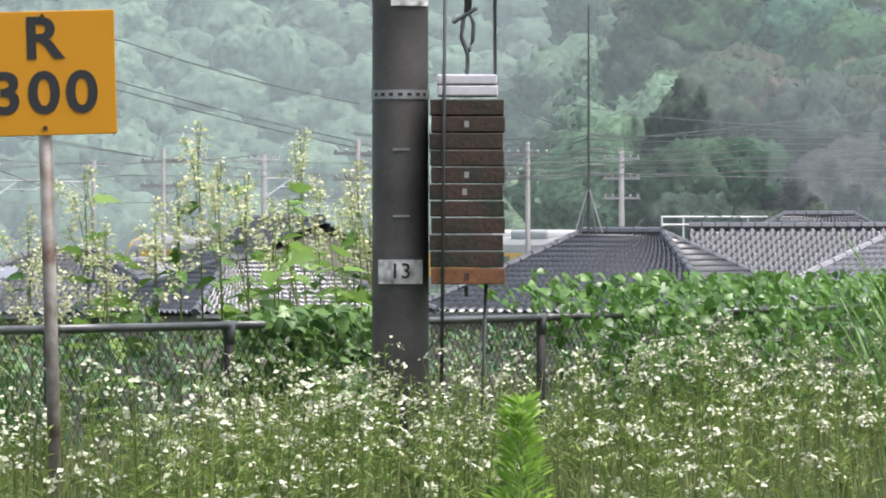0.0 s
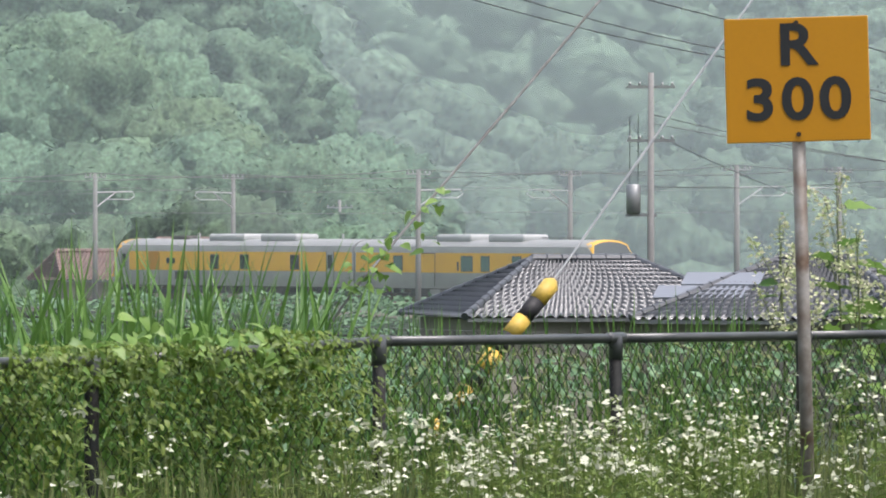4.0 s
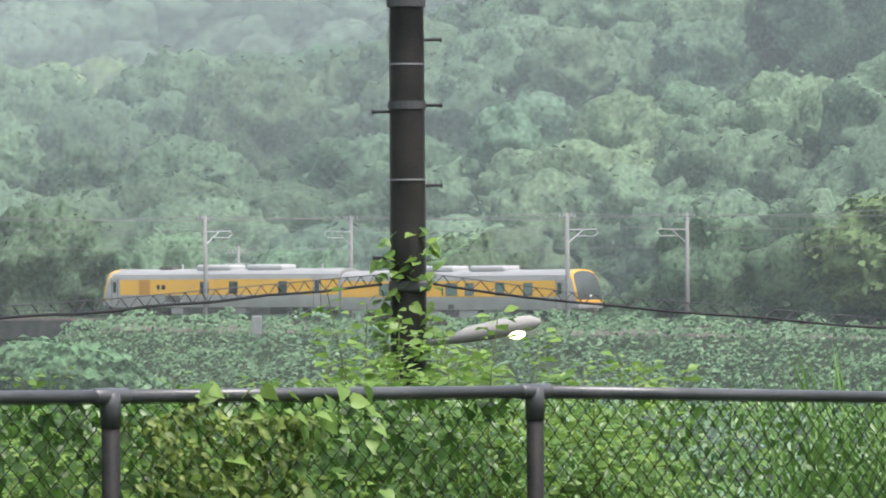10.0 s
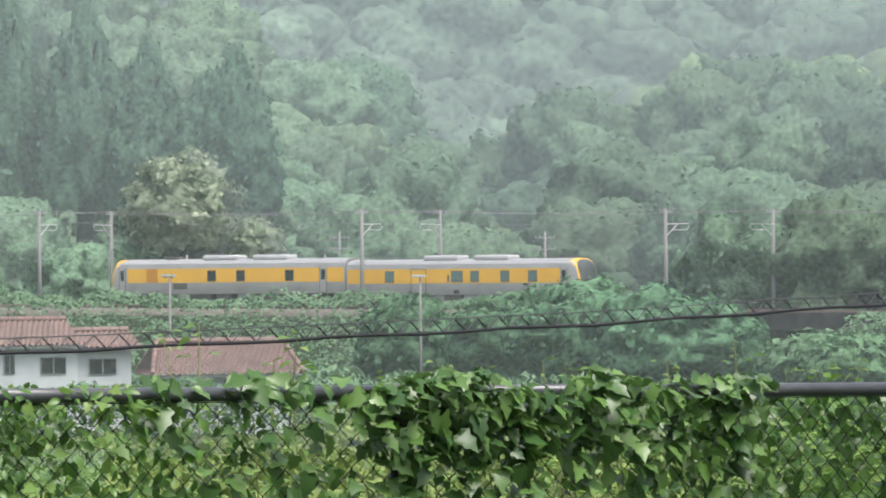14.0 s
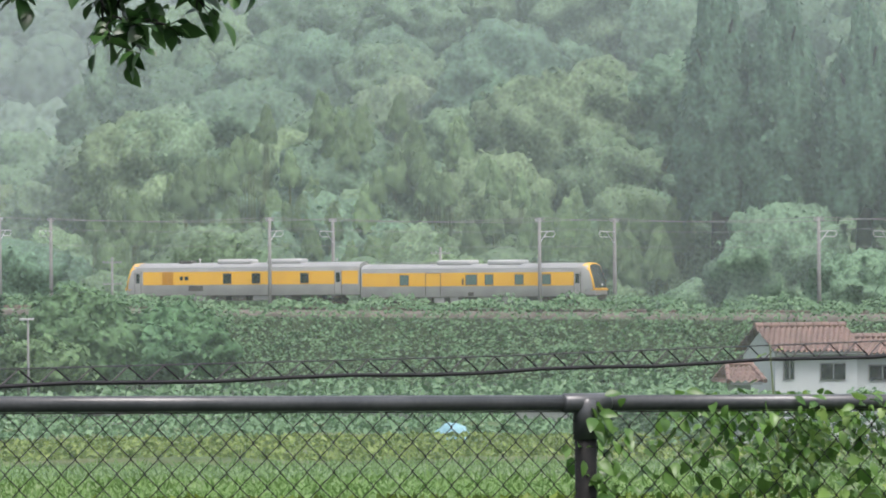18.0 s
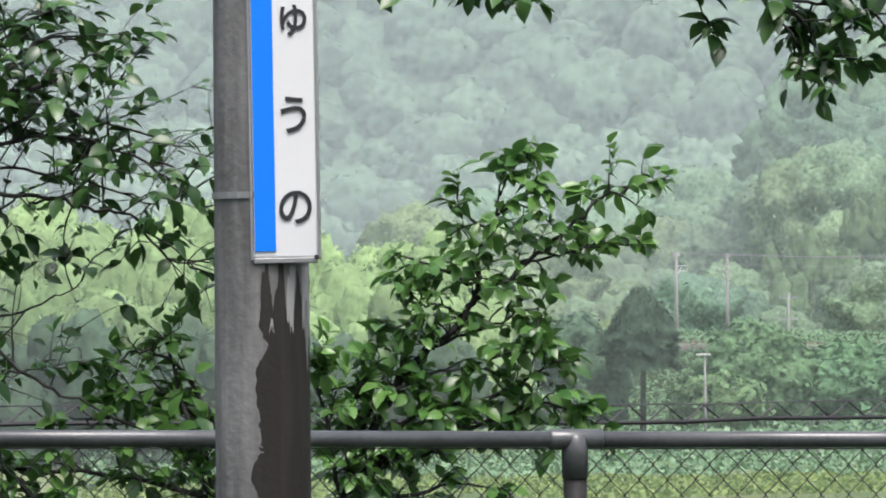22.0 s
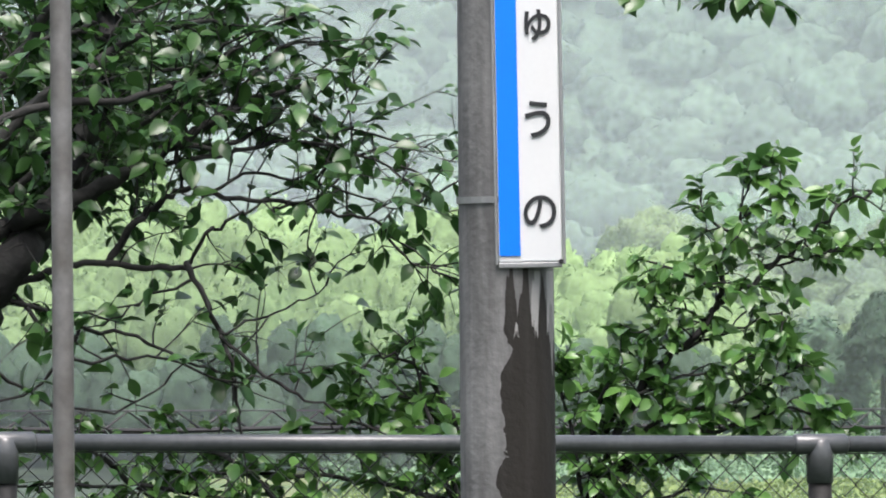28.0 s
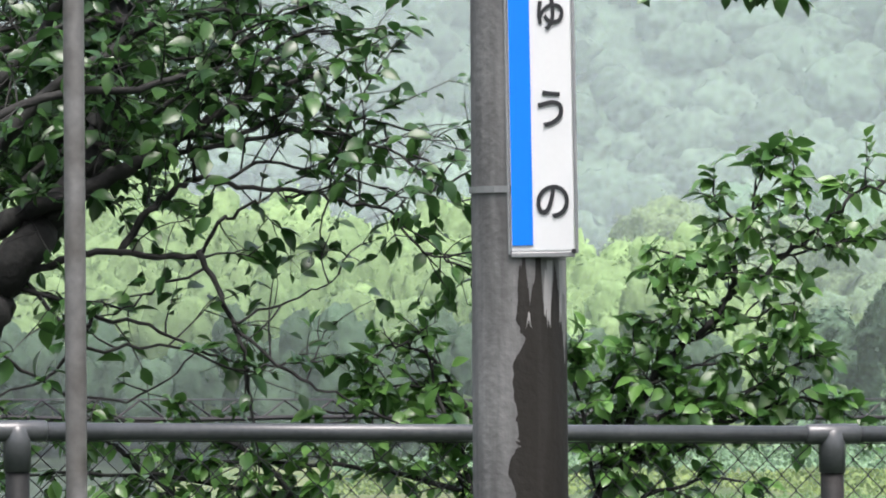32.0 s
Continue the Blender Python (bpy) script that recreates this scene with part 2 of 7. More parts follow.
def stain_pole(m):
    """Dark rain streak running down one side of the pole below the board."""
    n, l = m.node_tree.nodes, m.node_tree.links
    b = n["Principled BSDF"]
    src = b.inputs["Base Color"].links[0].from_socket
    tc = n.new("ShaderNodeTexCoord")
    sep = n.new("ShaderNodeSeparateXYZ")
    l.new(tc.outputs["Object"], sep.inputs[0])
    ns = n.new("ShaderNodeTexNoise")
    ns.inputs["Scale"].default_value, ns.inputs["Detail"].default_value = 9.0, 6
    l.new(tc.outputs["Object"], ns.inputs["Vector"])

    def calc(op, a, c):
        q = n.new("ShaderNodeMath")
        q.operation = op
        for i, v in enumerate((a, c)):
            if isinstance(v, (int, float)):
                q.inputs[i].default_value = v
            else:
                l.new(v, q.inputs[i])
        return q.outputs[0]

    wob = calc("MULTIPLY", calc("SUBTRACT", ns.outputs[0], 0.5), 0.13)
    side = calc("GREATER_THAN", calc("ADD", sep.outputs[0], wob), -0.012)
    mp = n.new("ShaderNodeMapping")
    mp.inputs["Scale"].default_value = (22, 22, 1.6)
    l.new(tc.outputs["Object"], mp.inputs[0])
    run = n.new("ShaderNodeTexNoise")
    run.inputs["Scale"].default_value, run.inputs["Detail"].default_value = 1.5, 6
    l.new(mp.outputs[0], run.inputs["Vector"])
    low = calc("LESS_THAN", calc("ADD", sep.outputs[2], calc("MULTIPLY", calc("SUBTRACT", run.outputs[0], 0.5), 0.7)), 1.58)
    mask = calc("MULTIPLY", side, low)
    dark = n.new("ShaderNodeMix")
    dark.data_type = "RGBA"
    dark.inputs["B"].default_value = (0.013, 0.011, 0.008, 1)
    l.new(calc("MULTIPLY", mask, calc("ADD", 0.8, calc("MULTIPLY", run.outputs[0], 0.36))), dark.inputs["Factor"])
    streak = n.new("ShaderNodeHueSaturation")
    l.new(calc("ADD", calc("MULTIPLY", run.outputs[0], 1.5), 0.22), streak.inputs["Value"])
    l.new(src, streak.inputs["Color"])
    lime = n.new("ShaderNodeMix")
    lime.data_type = "RGBA"
    lime.inputs["B"].default_value = (0.34, 0.34, 0.33, 1)
    band = calc("MULTIPLY", calc("LESS_THAN", sep.outputs[2], 1.67), calc("GREATER_THAN", sep.outputs[2], calc("ADD", 1.25, calc("MULTIPLY", run.outputs[0], 0.5))))
    drip = calc("MULTIPLY", calc("GREATER_THAN", run.outputs[0], 0.53), calc("GREATER_THAN", sep.outputs[0], 0.0))
    l.new(calc("MULTIPLY", calc("MULTIPLY", band, drip), 0.8), lime.inputs["Factor"])
    l.new(streak.outputs[0], dark.inputs["A"])
    l.new(dark.outputs["Result"], lime.inputs["A"])
    l.new(lime.outputs["Result"], b.inputs["Base Color"])


stain_pole(M["pole_stained"])
glow = bpy.data.materials.new("lit_lamp_glass")
glow.use_nodes = True
glow.node_tree.nodes["Principled BSDF"].inputs["Emission Color"].default_value = (1.0, 0.96, 0.55, 1)
glow.node_tree.nodes["Principled BSDF"].inputs["Emission Strength"].default_value = 2.2
M["lamp_glow"] = glow


def plain(name, tr):
    """A thin bank of drifting mist: most light passes, some is scattered back."""
    m = bpy.data.materials.new(name)
    m.use_nodes = True
    n, l = m.node_tree.nodes, m.node_tree.links
    n.remove(n["Principled BSDF"])
    dif = n.new("ShaderNodeBsdfDiffuse")
    dif.inputs[0].default_value = (0.79, 0.90, 0.915, 1)
    back = n.new("ShaderNodeBsdfTranslucent")
    back.inputs[0].default_value = (0.79, 0.90, 0.915, 1)
    both = n.new("ShaderNodeMixShader")
    clear = n.new("ShaderNodeBsdfTransparent")
    mix = n.new("ShaderNodeMixShader")
    l.new(dif.outputs[0], both.inputs[1])
    l.new(back.outputs[0], both.inputs[2])
    tc = n.new("ShaderNodeTexCoord")
    ns = n.new("ShaderNodeTexNoise")
    ns.inputs["Scale"].default_value, ns.inputs["Detail"].default_value = 0.012, 3
    l.new(tc.outputs["Object"], ns.inputs["Vector"])
    mr = n.new("ShaderNodeMapRange")
    mr.inputs["From Min"].default_value, mr.inputs["From Max"].default_value = 0.3, 0.7
    mr.inputs["To Min"].default_value, mr.inputs["To Max"].default_value = tr * 0.8, min(0.95, tr * 1.2)
    l.new(ns.outputs[0], mr.inputs[0])
    l.new(mr.outputs[0], mix.inputs[0])
    l.new(clear.outputs[0], mix.inputs[1])
    l.new(both.outputs[0], mix.inputs[2])
    l.new(mix.outputs[0], n["Material Output"].inputs[0])
    return m


# ---- building helpers ----


def place(az, r, z=0.0):
    """A point by compass bearing (degrees, clockwise from +y) and distance from the platform's post."""
    a = radians(az)
    return Vector((r * math.sin(a), r * math.cos(a), z))


def smooth(e0, e1, x):
    t = min(1.0, max(0.0, (x - e0) / (e1 - e0)))
    return t * t * (3 - 2 * t)


def link(name, bm, material, smooth_shade=False):
    me = bpy.data.meshes.new(name)
    bm.to_mesh(me)
    bm.free()
    for m in (material if isinstance(material, (list, tuple)) else [material]):
        me.materials.append(m)
    if smooth_shade:
        me.polygons.foreach_set("use_smooth", [True] * len(me.polygons))
    return new(name, me)


def part(name, bm, material, parent, label="", smooth_shade=False):
    ob = link(name, bm, material, smooth_shade)
    ob.parent = parent
    if label:
        ob["label"] = label
    return ob


def thing(name, m, label, category, group="", kind=""):
    ob = new(name)
    ob.empty_display_size = 0.2
    ob.matrix_world = m
    return tagged(ob, label, category, group, kind)


def box(bm, x0, y0, z0, x1, y1, z1, bevel=0.0, m=None, index=0):
    vs = [bm.verts.new((x, y, z)) for x in (x0, x1) for y in (y0, y1) for z in (z0, z1)]
    if m:
        for v in vs:
            v.co = m @ v.co
    fs = [bm.faces.new([vs[i] for i in q]) for q in ((0, 1, 3, 2), (4, 6, 7, 5), (0, 4, 5, 1), (2, 3, 7, 6), (0, 2, 6, 4), (1, 5, 7, 3))]
    for q in fs:
        q.material_index = index
    if bevel:
        bmesh.ops.bevel(bm, geom=list({e for q in fs for e in q.edges}), offset=bevel, segments=2, affect="EDGES", profile=0.5)
    return bm


def tube(bm, pts, r, n=8, cap=True):
    """A round bar along pts; r is one radius or one for each point."""
    pts = [Vector(p) for p in pts]
    rs = r if isinstance(r, (list, tuple)) else [r] * len(pts)
    rings = []
    up = Vector((0.013, 0.021, 1))
    for i, p in enumerate(pts):
        d = (pts[min(i + 1, len(pts) - 1)] - pts[max(i - 1, 0)]).normalized()
        u = d.cross(up if abs(d.z) < 0.95 else Vector((1, 0.02, 0))).normalized()
        w = d.cross(u)
        rings.append([bm.verts.new(p + rs[i] * (math.cos(2 * math.pi * k / n) * u + math.sin(2 * math.pi * k / n) * w)) for k in range(n)])
    for a, b in zip(rings, rings[1:]):
        for k in range(n):
            bm.faces.new((a[k], a[(k + 1) % n], b[(k + 1) % n], b[k]))
    if cap and n > 2:
        bm.faces.new(rings[0][::-1])
        bm.faces.new(rings[-1])
    return bm


def mesh_np(name, verts, quads, material, tint=None, smooth_shade=False):
    """One mesh out of arrays: verts (n, 3), quads (m, 3 or 4)."""
    me = bpy.data.meshes.new(name)
    k = quads.shape[1]
    me.vertices.add(len(verts))
    me.vertices.foreach_set("co", np.ascontiguousarray(verts, np.float32).ravel())
    me.loops.add(len(quads) * k)
    me.loops.foreach_set("vertex_index", np.ascontiguousarray(quads, np.int32).ravel())
    me.polygons.add(len(quads))
    me.polygons.foreach_set("loop_start", np.arange(0, len(quads) * k, k, dtype=np.int32))
    me.polygons.foreach_set("loop_total", np.full(len(quads), k, np.int32))
    if smooth_shade:
        me.polygons.foreach_set("use_smooth", np.ones(len(quads), bool))
    me.update(calc_edges=True)
    if tint is not None:
        at = me.attributes.new("tint", "FLOAT_COLOR", "POINT")
        at.data.foreach_set("color", np.ascontiguousarray(tint, np.float32).ravel())
    me.materials.append(material)
    return new(name, me)


# ---- the plan: fence line, railway arc, land ----
FENCE_N = Vector((math.sin(radians(-66)), math.cos(radians(-66)), 0))
FENCE_D = 12.27 + PIVOT
TC, TR = Vector((-199.2, 107.1, 0)), 240.0


def fence_r(az):
    return FENCE_D / math.cos(radians(az + 66))


def rail_z(s):
    return float(np.interp(s, (-110, -60, 0, 60, 110, 300), (-0.6, -1.2, -1.75, -2.4, -2.6, -2.7)))


def track(s, off=0.0):
    """Point at s metres along the railway arc (to the right), off metres outside it, and the bearing of its normal."""
    s = float(s)
    e = max(-170.0, min(290.0, s))
    a = e / TR
    p = TC + (TR + off) * Vector((math.sin(a), math.cos(a), 0)) + (s - e) * Vector((math.cos(a), -math.sin(a), 0))
    p.z = rail_z(s)
    return p, a


SKYLINE = ((-70, 1.6), (-52, 1.4), (-49.7, 1.05), (-46.6, 0.8), (-44, 0.4), (-43.1, 0.7), (-42.8, 1.25), (-42.2, 1.7), (-40.8, 2.3), (-38.9, 2.8), (-36, 3.6),
           (-33.4, 3.0), (-31.9, 2.16), (-30, 1.3), (-29.4, 0.8), (-28.9, 0.6), (-28.2, 1.3), (-25.7, 1.74), (-23.7, 1.9), (-21.7, 1.8), (-20.2, 2.5), (-19, 3.1),
           (-16, 4.2), (-12, 3.8), (-10.9, 2.9), (-9.8, 1.5), (-9.3, 0.6), (-8.2, 0.05), (-7.2, -0.6), (1.45, -0.6), (1.75, 1.5), (2.0, 2.6), (3.2, 3.3), (9, 3.6), (180, 3.0))
SKY_A, SKY_E = np.array([k[0] for k in SKYLINE], float), np.array([k[1] for k in SKYLINE], float)
CROWN = 7.0


def ground_z(x, y):
    r = math.hypot(x, y)
    az = math.degrees(math.atan2(x, y))
    q = x * FENCE_N.x + y * FENCE_N.y - FENCE_D
    z = -7.0 * smooth(4.0, 42.0, q)
    out = math.hypot(x - TC.x, y - TC.y) - TR
    if q > 40 and -75 < az < 60:
        n = noise.noise((x * 0.012, y * 0.012, 0.3)) * 3 + noise.noise((x * 0.05, y * 0.05, 1.3)) * 1.0
        if out > 14:
            el = float(np.interp(az, SKY_A, SKY_E))
            top = EYE_Z + (r - out + 95) * math.tan(radians(el)) - CROWN
            rise = smooth(12, 95, out)
            z = max(z, z + (top - z) * rise + n * smooth(20, 60, out)) if top > z else z
            if out > 95:
                z = max(-7, z - (out - 95) * 0.12)
        far = -7.6 + 108 * smooth(600, 900, r + 9 * n)
        z = max(z, far + n * 0.8 * smooth(640, 800, r))
    elif r > 300:
        z = max(z, z + 107 * smooth(600, 900, r))
    return z
# ---- the land, one sheet to the horizon ----


def build_ground():
    azs = [-180 + 6 * i for i in range(18)] + [-72 + 0.5 * i for i in range(170)] + [13 + 6.0 * i for i in range(28)]
    rs = [0.0, 6, 11, 15, 20, 26, 32, 40, 50, 62, 76, 92, 110, 140, 170, 200, 230, 255] + [270 + 8 * i for i in range(36)] + [570 + 25 * i for i in range(28)] + [1300, 1600, 2200, 3200, 4600]
    verts = np.array([(*(place(a, r).xy), 0) for r in rs for a in azs], np.float32)
    for v in verts:
        v[2] = ground_z(float(v[0]), float(v[1]))
    n = len(azs)
    quads = np.array([(i * n + j, i * n + (j + 1) % n, (i + 1) * n + (j + 1) % n, (i + 1) * n + j) for i in range(len(rs) - 1) for j in range(n)])
    ob = mesh_np("ground", verts, quads, M["woodland"], smooth_shade=True)
    tagged(ob, "dark wet valley ground rising into wooded hills", "ground", kind="structure")
    ob.data.materials.append(M["soil"])


build_ground()

# ---- railway bank, ballast, rails ----


def sweep(name, sections, s0, s1, step, material, label, category, lift=None, kind="structure"):
    """A strip along the railway: sections are (off, height over rail level)."""
    ss = np.arange(s0, s1 + step, step)
    verts = []
    for s in ss:
        for off, h in sections:
            p, _ = track(s, off)
            verts.append((p.x, p.y, h if lift == "floor" and h < -5 else p.z + h))
    k = len(sections)
    quads = np.array([(i * k + j, (i + 1) * k + j, (i + 1) * k + j + 1, i * k + j + 1) for i in range(len(ss) - 1) for j in range(k - 1)])
    ob = mesh_np(name, np.array(verts), quads, material)
    return tagged(ob, label, category, kind=kind)


BRIDGE = (27.5, 43.0)
for a, b in ((-330, BRIDGE[0]), (BRIDGE[1], 330)):
    sweep("railway_bank", ((-17, -9.5), (-8.6, -1.2), (-6.5, -0.75), (11, -0.75), (18, -7.5)), a, b, 6.0, M["bank"], "earth railway bank overgrown with creepers", "embankment", "floor")
    sweep("ballast_bed", ((-4.0, -0.75), (-2.6, -0.22), (6.6, -0.22), (8.0, -0.75)), a, b, 4.0, M["ballast"], "grey-brown crushed stone ballast under two tracks", "ballast")
for off in (-0.55, 0.55, 3.45, 4.55):
    sweep("rail", ((off - 0.035, -0.2), (off - 0.035, 0.0), (off + 0.035, 0.0), (off + 0.035, -0.2)), -330, 330, 4.0, M["rail"], "rusty steel rail on the ballast", "rail")

# ---- overhead-line poles ----


def build_overhead_pole():
    t = thing("overhead_line_pole", Matrix(), "pale concrete overhead-line pole with steel bracket arms beside the track", "catenary pole", "overhead-line poles")
    bm = tube(bmesh.new(), [(0, 0, -2.5), (0, 0, 7.6)], [0.19, 0.13], 12)
    part("pole", bm, M["pole_far"], t, smooth_shade=True)
    part("bracket_arm", tube(bmesh.new(), [(0, 0.1, 6.45), (0, 3.1, 6.5)], 0.045, 6), M["ac"], t)
    part("bracket_arm", tube(bmesh.new(), [(0, 0.1, 5.55), (0, 1.7, 6.45)], 0.04, 6), M["ac"], t)
    part("steady_arm", tube(bmesh.new(), [(0, 3.1, 6.5), (0, 3.3, 6.25), (0, 2.9, 6.02), (0, 0.95, 6.03)], 0.035, 6), M["ac"], t)
    part("crossarm", tube(bmesh.new(), [(-0.0, -0.9, 7.35), (0, 0.9, 7.35)], 0.04, 6), M["galv"], t)
    for y in (-0.8, -0.4, 0.5, 0.85):
        part("insulator", tube(bmesh.new(), [(0, y, 7.36), (0, y, 7.44), (0, y, 7.5), (0, y, 7.58)], [0.03, 0.07, 0.04, 0.06], 8), M["galv"], t)
    return t


def pole_on(az, off):
    """The arc length at which a pole off metres outside the track is seen on a bearing."""
    d = place(az, 1.0)
    b = d.dot(TC)
    t = b + math.sqrt(b * b - TC.length_squared + (TR + off) ** 2)
    p = t * d - TC
    return math.atan2(p.x, p.y) * TR


NEAR_POLES = (-2.0, -5.04, -8.6, -12.21, -15.89, -19.54, -23.59, -27.2, -30.6, -34.2, -37.32, -40.34, -43.35)
FAR_POLES = (-3.9, -6.9, -10.67, -14.51, -18.2, -21.96, -26.0, -29.72, -33.4, -36.48, -39.63, -42.78)
first = build_overhead_pole()
poles = []
for azs, off, flip in ((NEAR_POLES, -2.9, False), (FAR_POLES, 6.9, True)):
    for az in azs:
        s = pole_on(az, off)
        p, a = track(s, off)
        m = Matrix.Translation(p) @ Matrix.Rotation(-a + (math.pi if flip else 0), 4, "Z")
        if not poles:
            first.matrix_world = m
            poles.append(first)
        else:
            poles.append(copy_thing(first, m))


def cable(name, pts, r, material, label, category, sag=0.0, group="", n=5):
    """A wire hung from point to point."""
    bm = bmesh.new()
    line = []
    for a, b in zip(pts, pts[1:]):
        for i in range(9):
            u = i / 8
            if i == 0 and line:
                continue
            line.append(Vector(a).lerp(Vector(b), u) - Vector((0, 0, sag * 4 * u * (1 - u))))
    tube(bm, line, r, n)
    return tagged(link(name, bm, material), label, category, group)


for off, azs, dy in ((-2.9, NEAR_POLES, 0.8), (6.9, FAR_POLES, -0.8)):
    ss = sorted(pole_on(a, off) for a in azs)
    for h, dd, r in ((7.6, 0.0, 0.026), (6.75, dy * 2.8, 0.010), (5.25, dy * 3.2, 0.008)):
        cable("overhead_wire", [track(s, off + dd)[0] + Vector((0, 0, h)) for s in ss], r, M["pole_far"], "thin grey overhead wire strung along the railway", "wire", 0.35 if h > 5.5 else 0.1, "overhead wires")
# ---- the yellow inspection train ----
CAR = 21.1


def panel(bm, x0, x1, z0, z1, y, t=0.02, bevel=0.0):
    return box(bm, x0, y - t, z0, x1, y, z1, bevel)


def build_car(cab_left):
    """One car, x along the track from 0 to CAR, near side at y = -1.45; the cab is at x = 0 or mirrored at x = CAR."""
    t = thing("railcar", Matrix(), "yellow and stainless two-car track inspection train, wet, on the near track", "train car", "train cars")
    fx = (lambda x: x) if cab_left else (lambda x: CAR - x)

    def span(a, b):
        return sorted((fx(a), fx(b)))

    # body shell: side walls, rounded roof
    sec = [(-1.38, 0.88), (-1.45, 1.15), (-1.45, 3.0), (-1.40, 3.22), (-1.22, 3.42), (-0.8, 3.58), (0, 3.66), (0.8, 3.58), (1.22, 3.42), (1.40, 3.22), (1.45, 3.0), (1.45, 1.15), (1.38, 0.88)]
    x0, x1 = span(0.75, CAR - 0.12)

    def hull(name, lo, hi, material, label=""):
        bm = bmesh.new()
        pick = sec[lo:hi]
        a = [bm.verts.new((x0, y, z)) for y, z in pick]
        b = [bm.verts.new((x1, y, z)) for y, z in pick]
        for i in range(len(pick) - 1):
            bm.faces.new((a[i], b[i], b[i + 1], a[i + 1]))
        return part(name, bm, material, t, label, True)

    hull("side_wall", 0, 4, M["stainless"], "stainless side wall")
    hull("side_wall", 9, 13, M["stainless"], "stainless side wall")
    hull("roof", 3, 10, M["train_roof"], "grey rounded roof")
    bm = bmesh.new()
    xe = fx(CAR - 0.12)
    bm.faces.new([bm.verts.new((xe, y, z)) for y, z in sec])
    part("end_wall", bm, M["stainless"], t)
    part("underfloor", box(bmesh.new(), x0, -1.38, 0.84, x1, 1.38, 0.9), M["train_dark"], t)
    for side in (-1, 1):
        w = side * 1.452
        ya, yb = sorted((w, w + side * 0.012))

        def flat(name, a, b, z0, z1, material, label="", out=0.0):
            p, q = span(a, b)
            o = side * out
            return part(name, box(bmesh.new(), p, ya + o, z0, q, yb + o, z1), material, t, label)

        flat("yellow_band", 1.45, CAR - 0.25, 1.78, 2.9, M["yellow"], "yellow band along the side")
        flat("gutter", 0.8, CAR - 0.15, 3.2, 3.25, M["ac"], out=-0.03)
        for z in (1.22, 1.34, 1.46):
            flat("bead", 1.5, CAR - 0.2, z, z + 0.025, M["stainless"], out=0.008)
        if cab_left:
            wins = ((9.1, 0.68, "glass_dark"), (11.7, 0.68, "glass_dark"), (16.05, 0.68, "glass_dark"))
            doors = ((19.05, 0.62), (0.98, 0.55))
        else:
            wins = ((CAR - 4.1, 0.74, "glass_green"), (CAR - 10.2, 0.95, "glass_green"), (CAR - 11.8, 0.68, "glass_green"), (CAR - 14.5, 0.7, "glass_green"), (CAR - 16.95, 0.7, "glass_green"))
            doors = ((1.4, 0.6),)
        for c, wd, g in wins:
            p, q = span(c - wd / 2, c + wd / 2)
            o = part("window", box(bmesh.new(), p - 0.05, ya + side * 0.012, 1.86, q + 0.05, yb + side * 0.012, 2.74), M["dark_steel"], t)
            part("pane", box(bmesh.new(), p, ya + side * 0.02, 1.91, q, yb + side * 0.02, 2.69), M[g], o, "green-tinted window pane" if g == "glass_green" else "dark window pane")
        for c, wd in doors:
            p, q = span(c - wd / 2, c + wd / 2)
            d = part("door", box(bmesh.new(), p, ya + side * 0.012, 1.0, q, yb + side * 0.012, 2.95), M["stainless"], t, "grey stainless door")
            part("pane", box(bmesh.new(), p + 0.12, ya + side * 0.022, 1.95, q - 0.12, yb + side * 0.022, 2.75), M["glass_dark"], d)
            for xx in (p, q):
                part("door_edge", box(bmesh.new(), xx - 0.02, ya + side * 0.014, 1.0, xx + 0.02, yb + side * 0.014, 2.95), M["train_dark"], d)
        if cab_left:
            # dark logo patch low on the grey side
            flat("logo_patch", 5.6, 6.9, 1.25, 1.72, M["train_dark"], "dark logo patch", 0.013)
            flat("faded_panel", 3.2, 4.2, 1.8, 2.88, M["sign_yellow"], "dull yellow panel", 0.013)
        else:
            for c in (CAR - 6.05, CAR - 7.4):
                flat("door_line", c - 0.025, c + 0.025, 1.05, 2.9, M["train_dark"], "", 0.013)
            flat("door_line", CAR - 7.4, CAR - 6.05, 2.86, 2.9, M["train_dark"], "", 0.013)
            flat("handrail", CAR - 9.5, CAR - 9.35, 1.9, 2.4, M["train_dark"], "", 0.02)
            flat("lower_box", CAR - 10.4, CAR - 9.9, 0.95, 1.25, M["train_dark"], "", 0.013)
    # roof equipment
    ac = ((8.0, 11.1), (12.5, 15.6)) if cab_left else ((CAR - 9.95, CAR - 6.85), (CAR - 14.5, CAR - 11.4))
    for a, b in ac:
        p, q = span(a, b)
        bm = box(bmesh.new(), p, -0.95, 3.5, q, 0.95, 3.95, 0.14)
        u = part("air_conditioner", bm, M["ac"], t, "pale rooftop air conditioner", True)
        for k in (0.25, 0.6):
            part("grille", box(bmesh.new(), p + (q - p) * k, -0.6, 3.94, p + (q - p) * (k + 0.25), 0.6, 3.965), M["train_roof"], u)
    if cab_left:
        part("horn_cover", box(bmesh.new(), 4.4, -0.6, 3.6, 5.6, 0.6, 3.84, 0.06), M["train_dark"], t, "dark roof box")
        part("aerial", tube(bmesh.new(), [(6.1, 0, 3.6), (6.1, 0, 3.95), (6.1, 0, 4.0)], [0.08, 0.1, 0.02], 8), M["ac"], t)
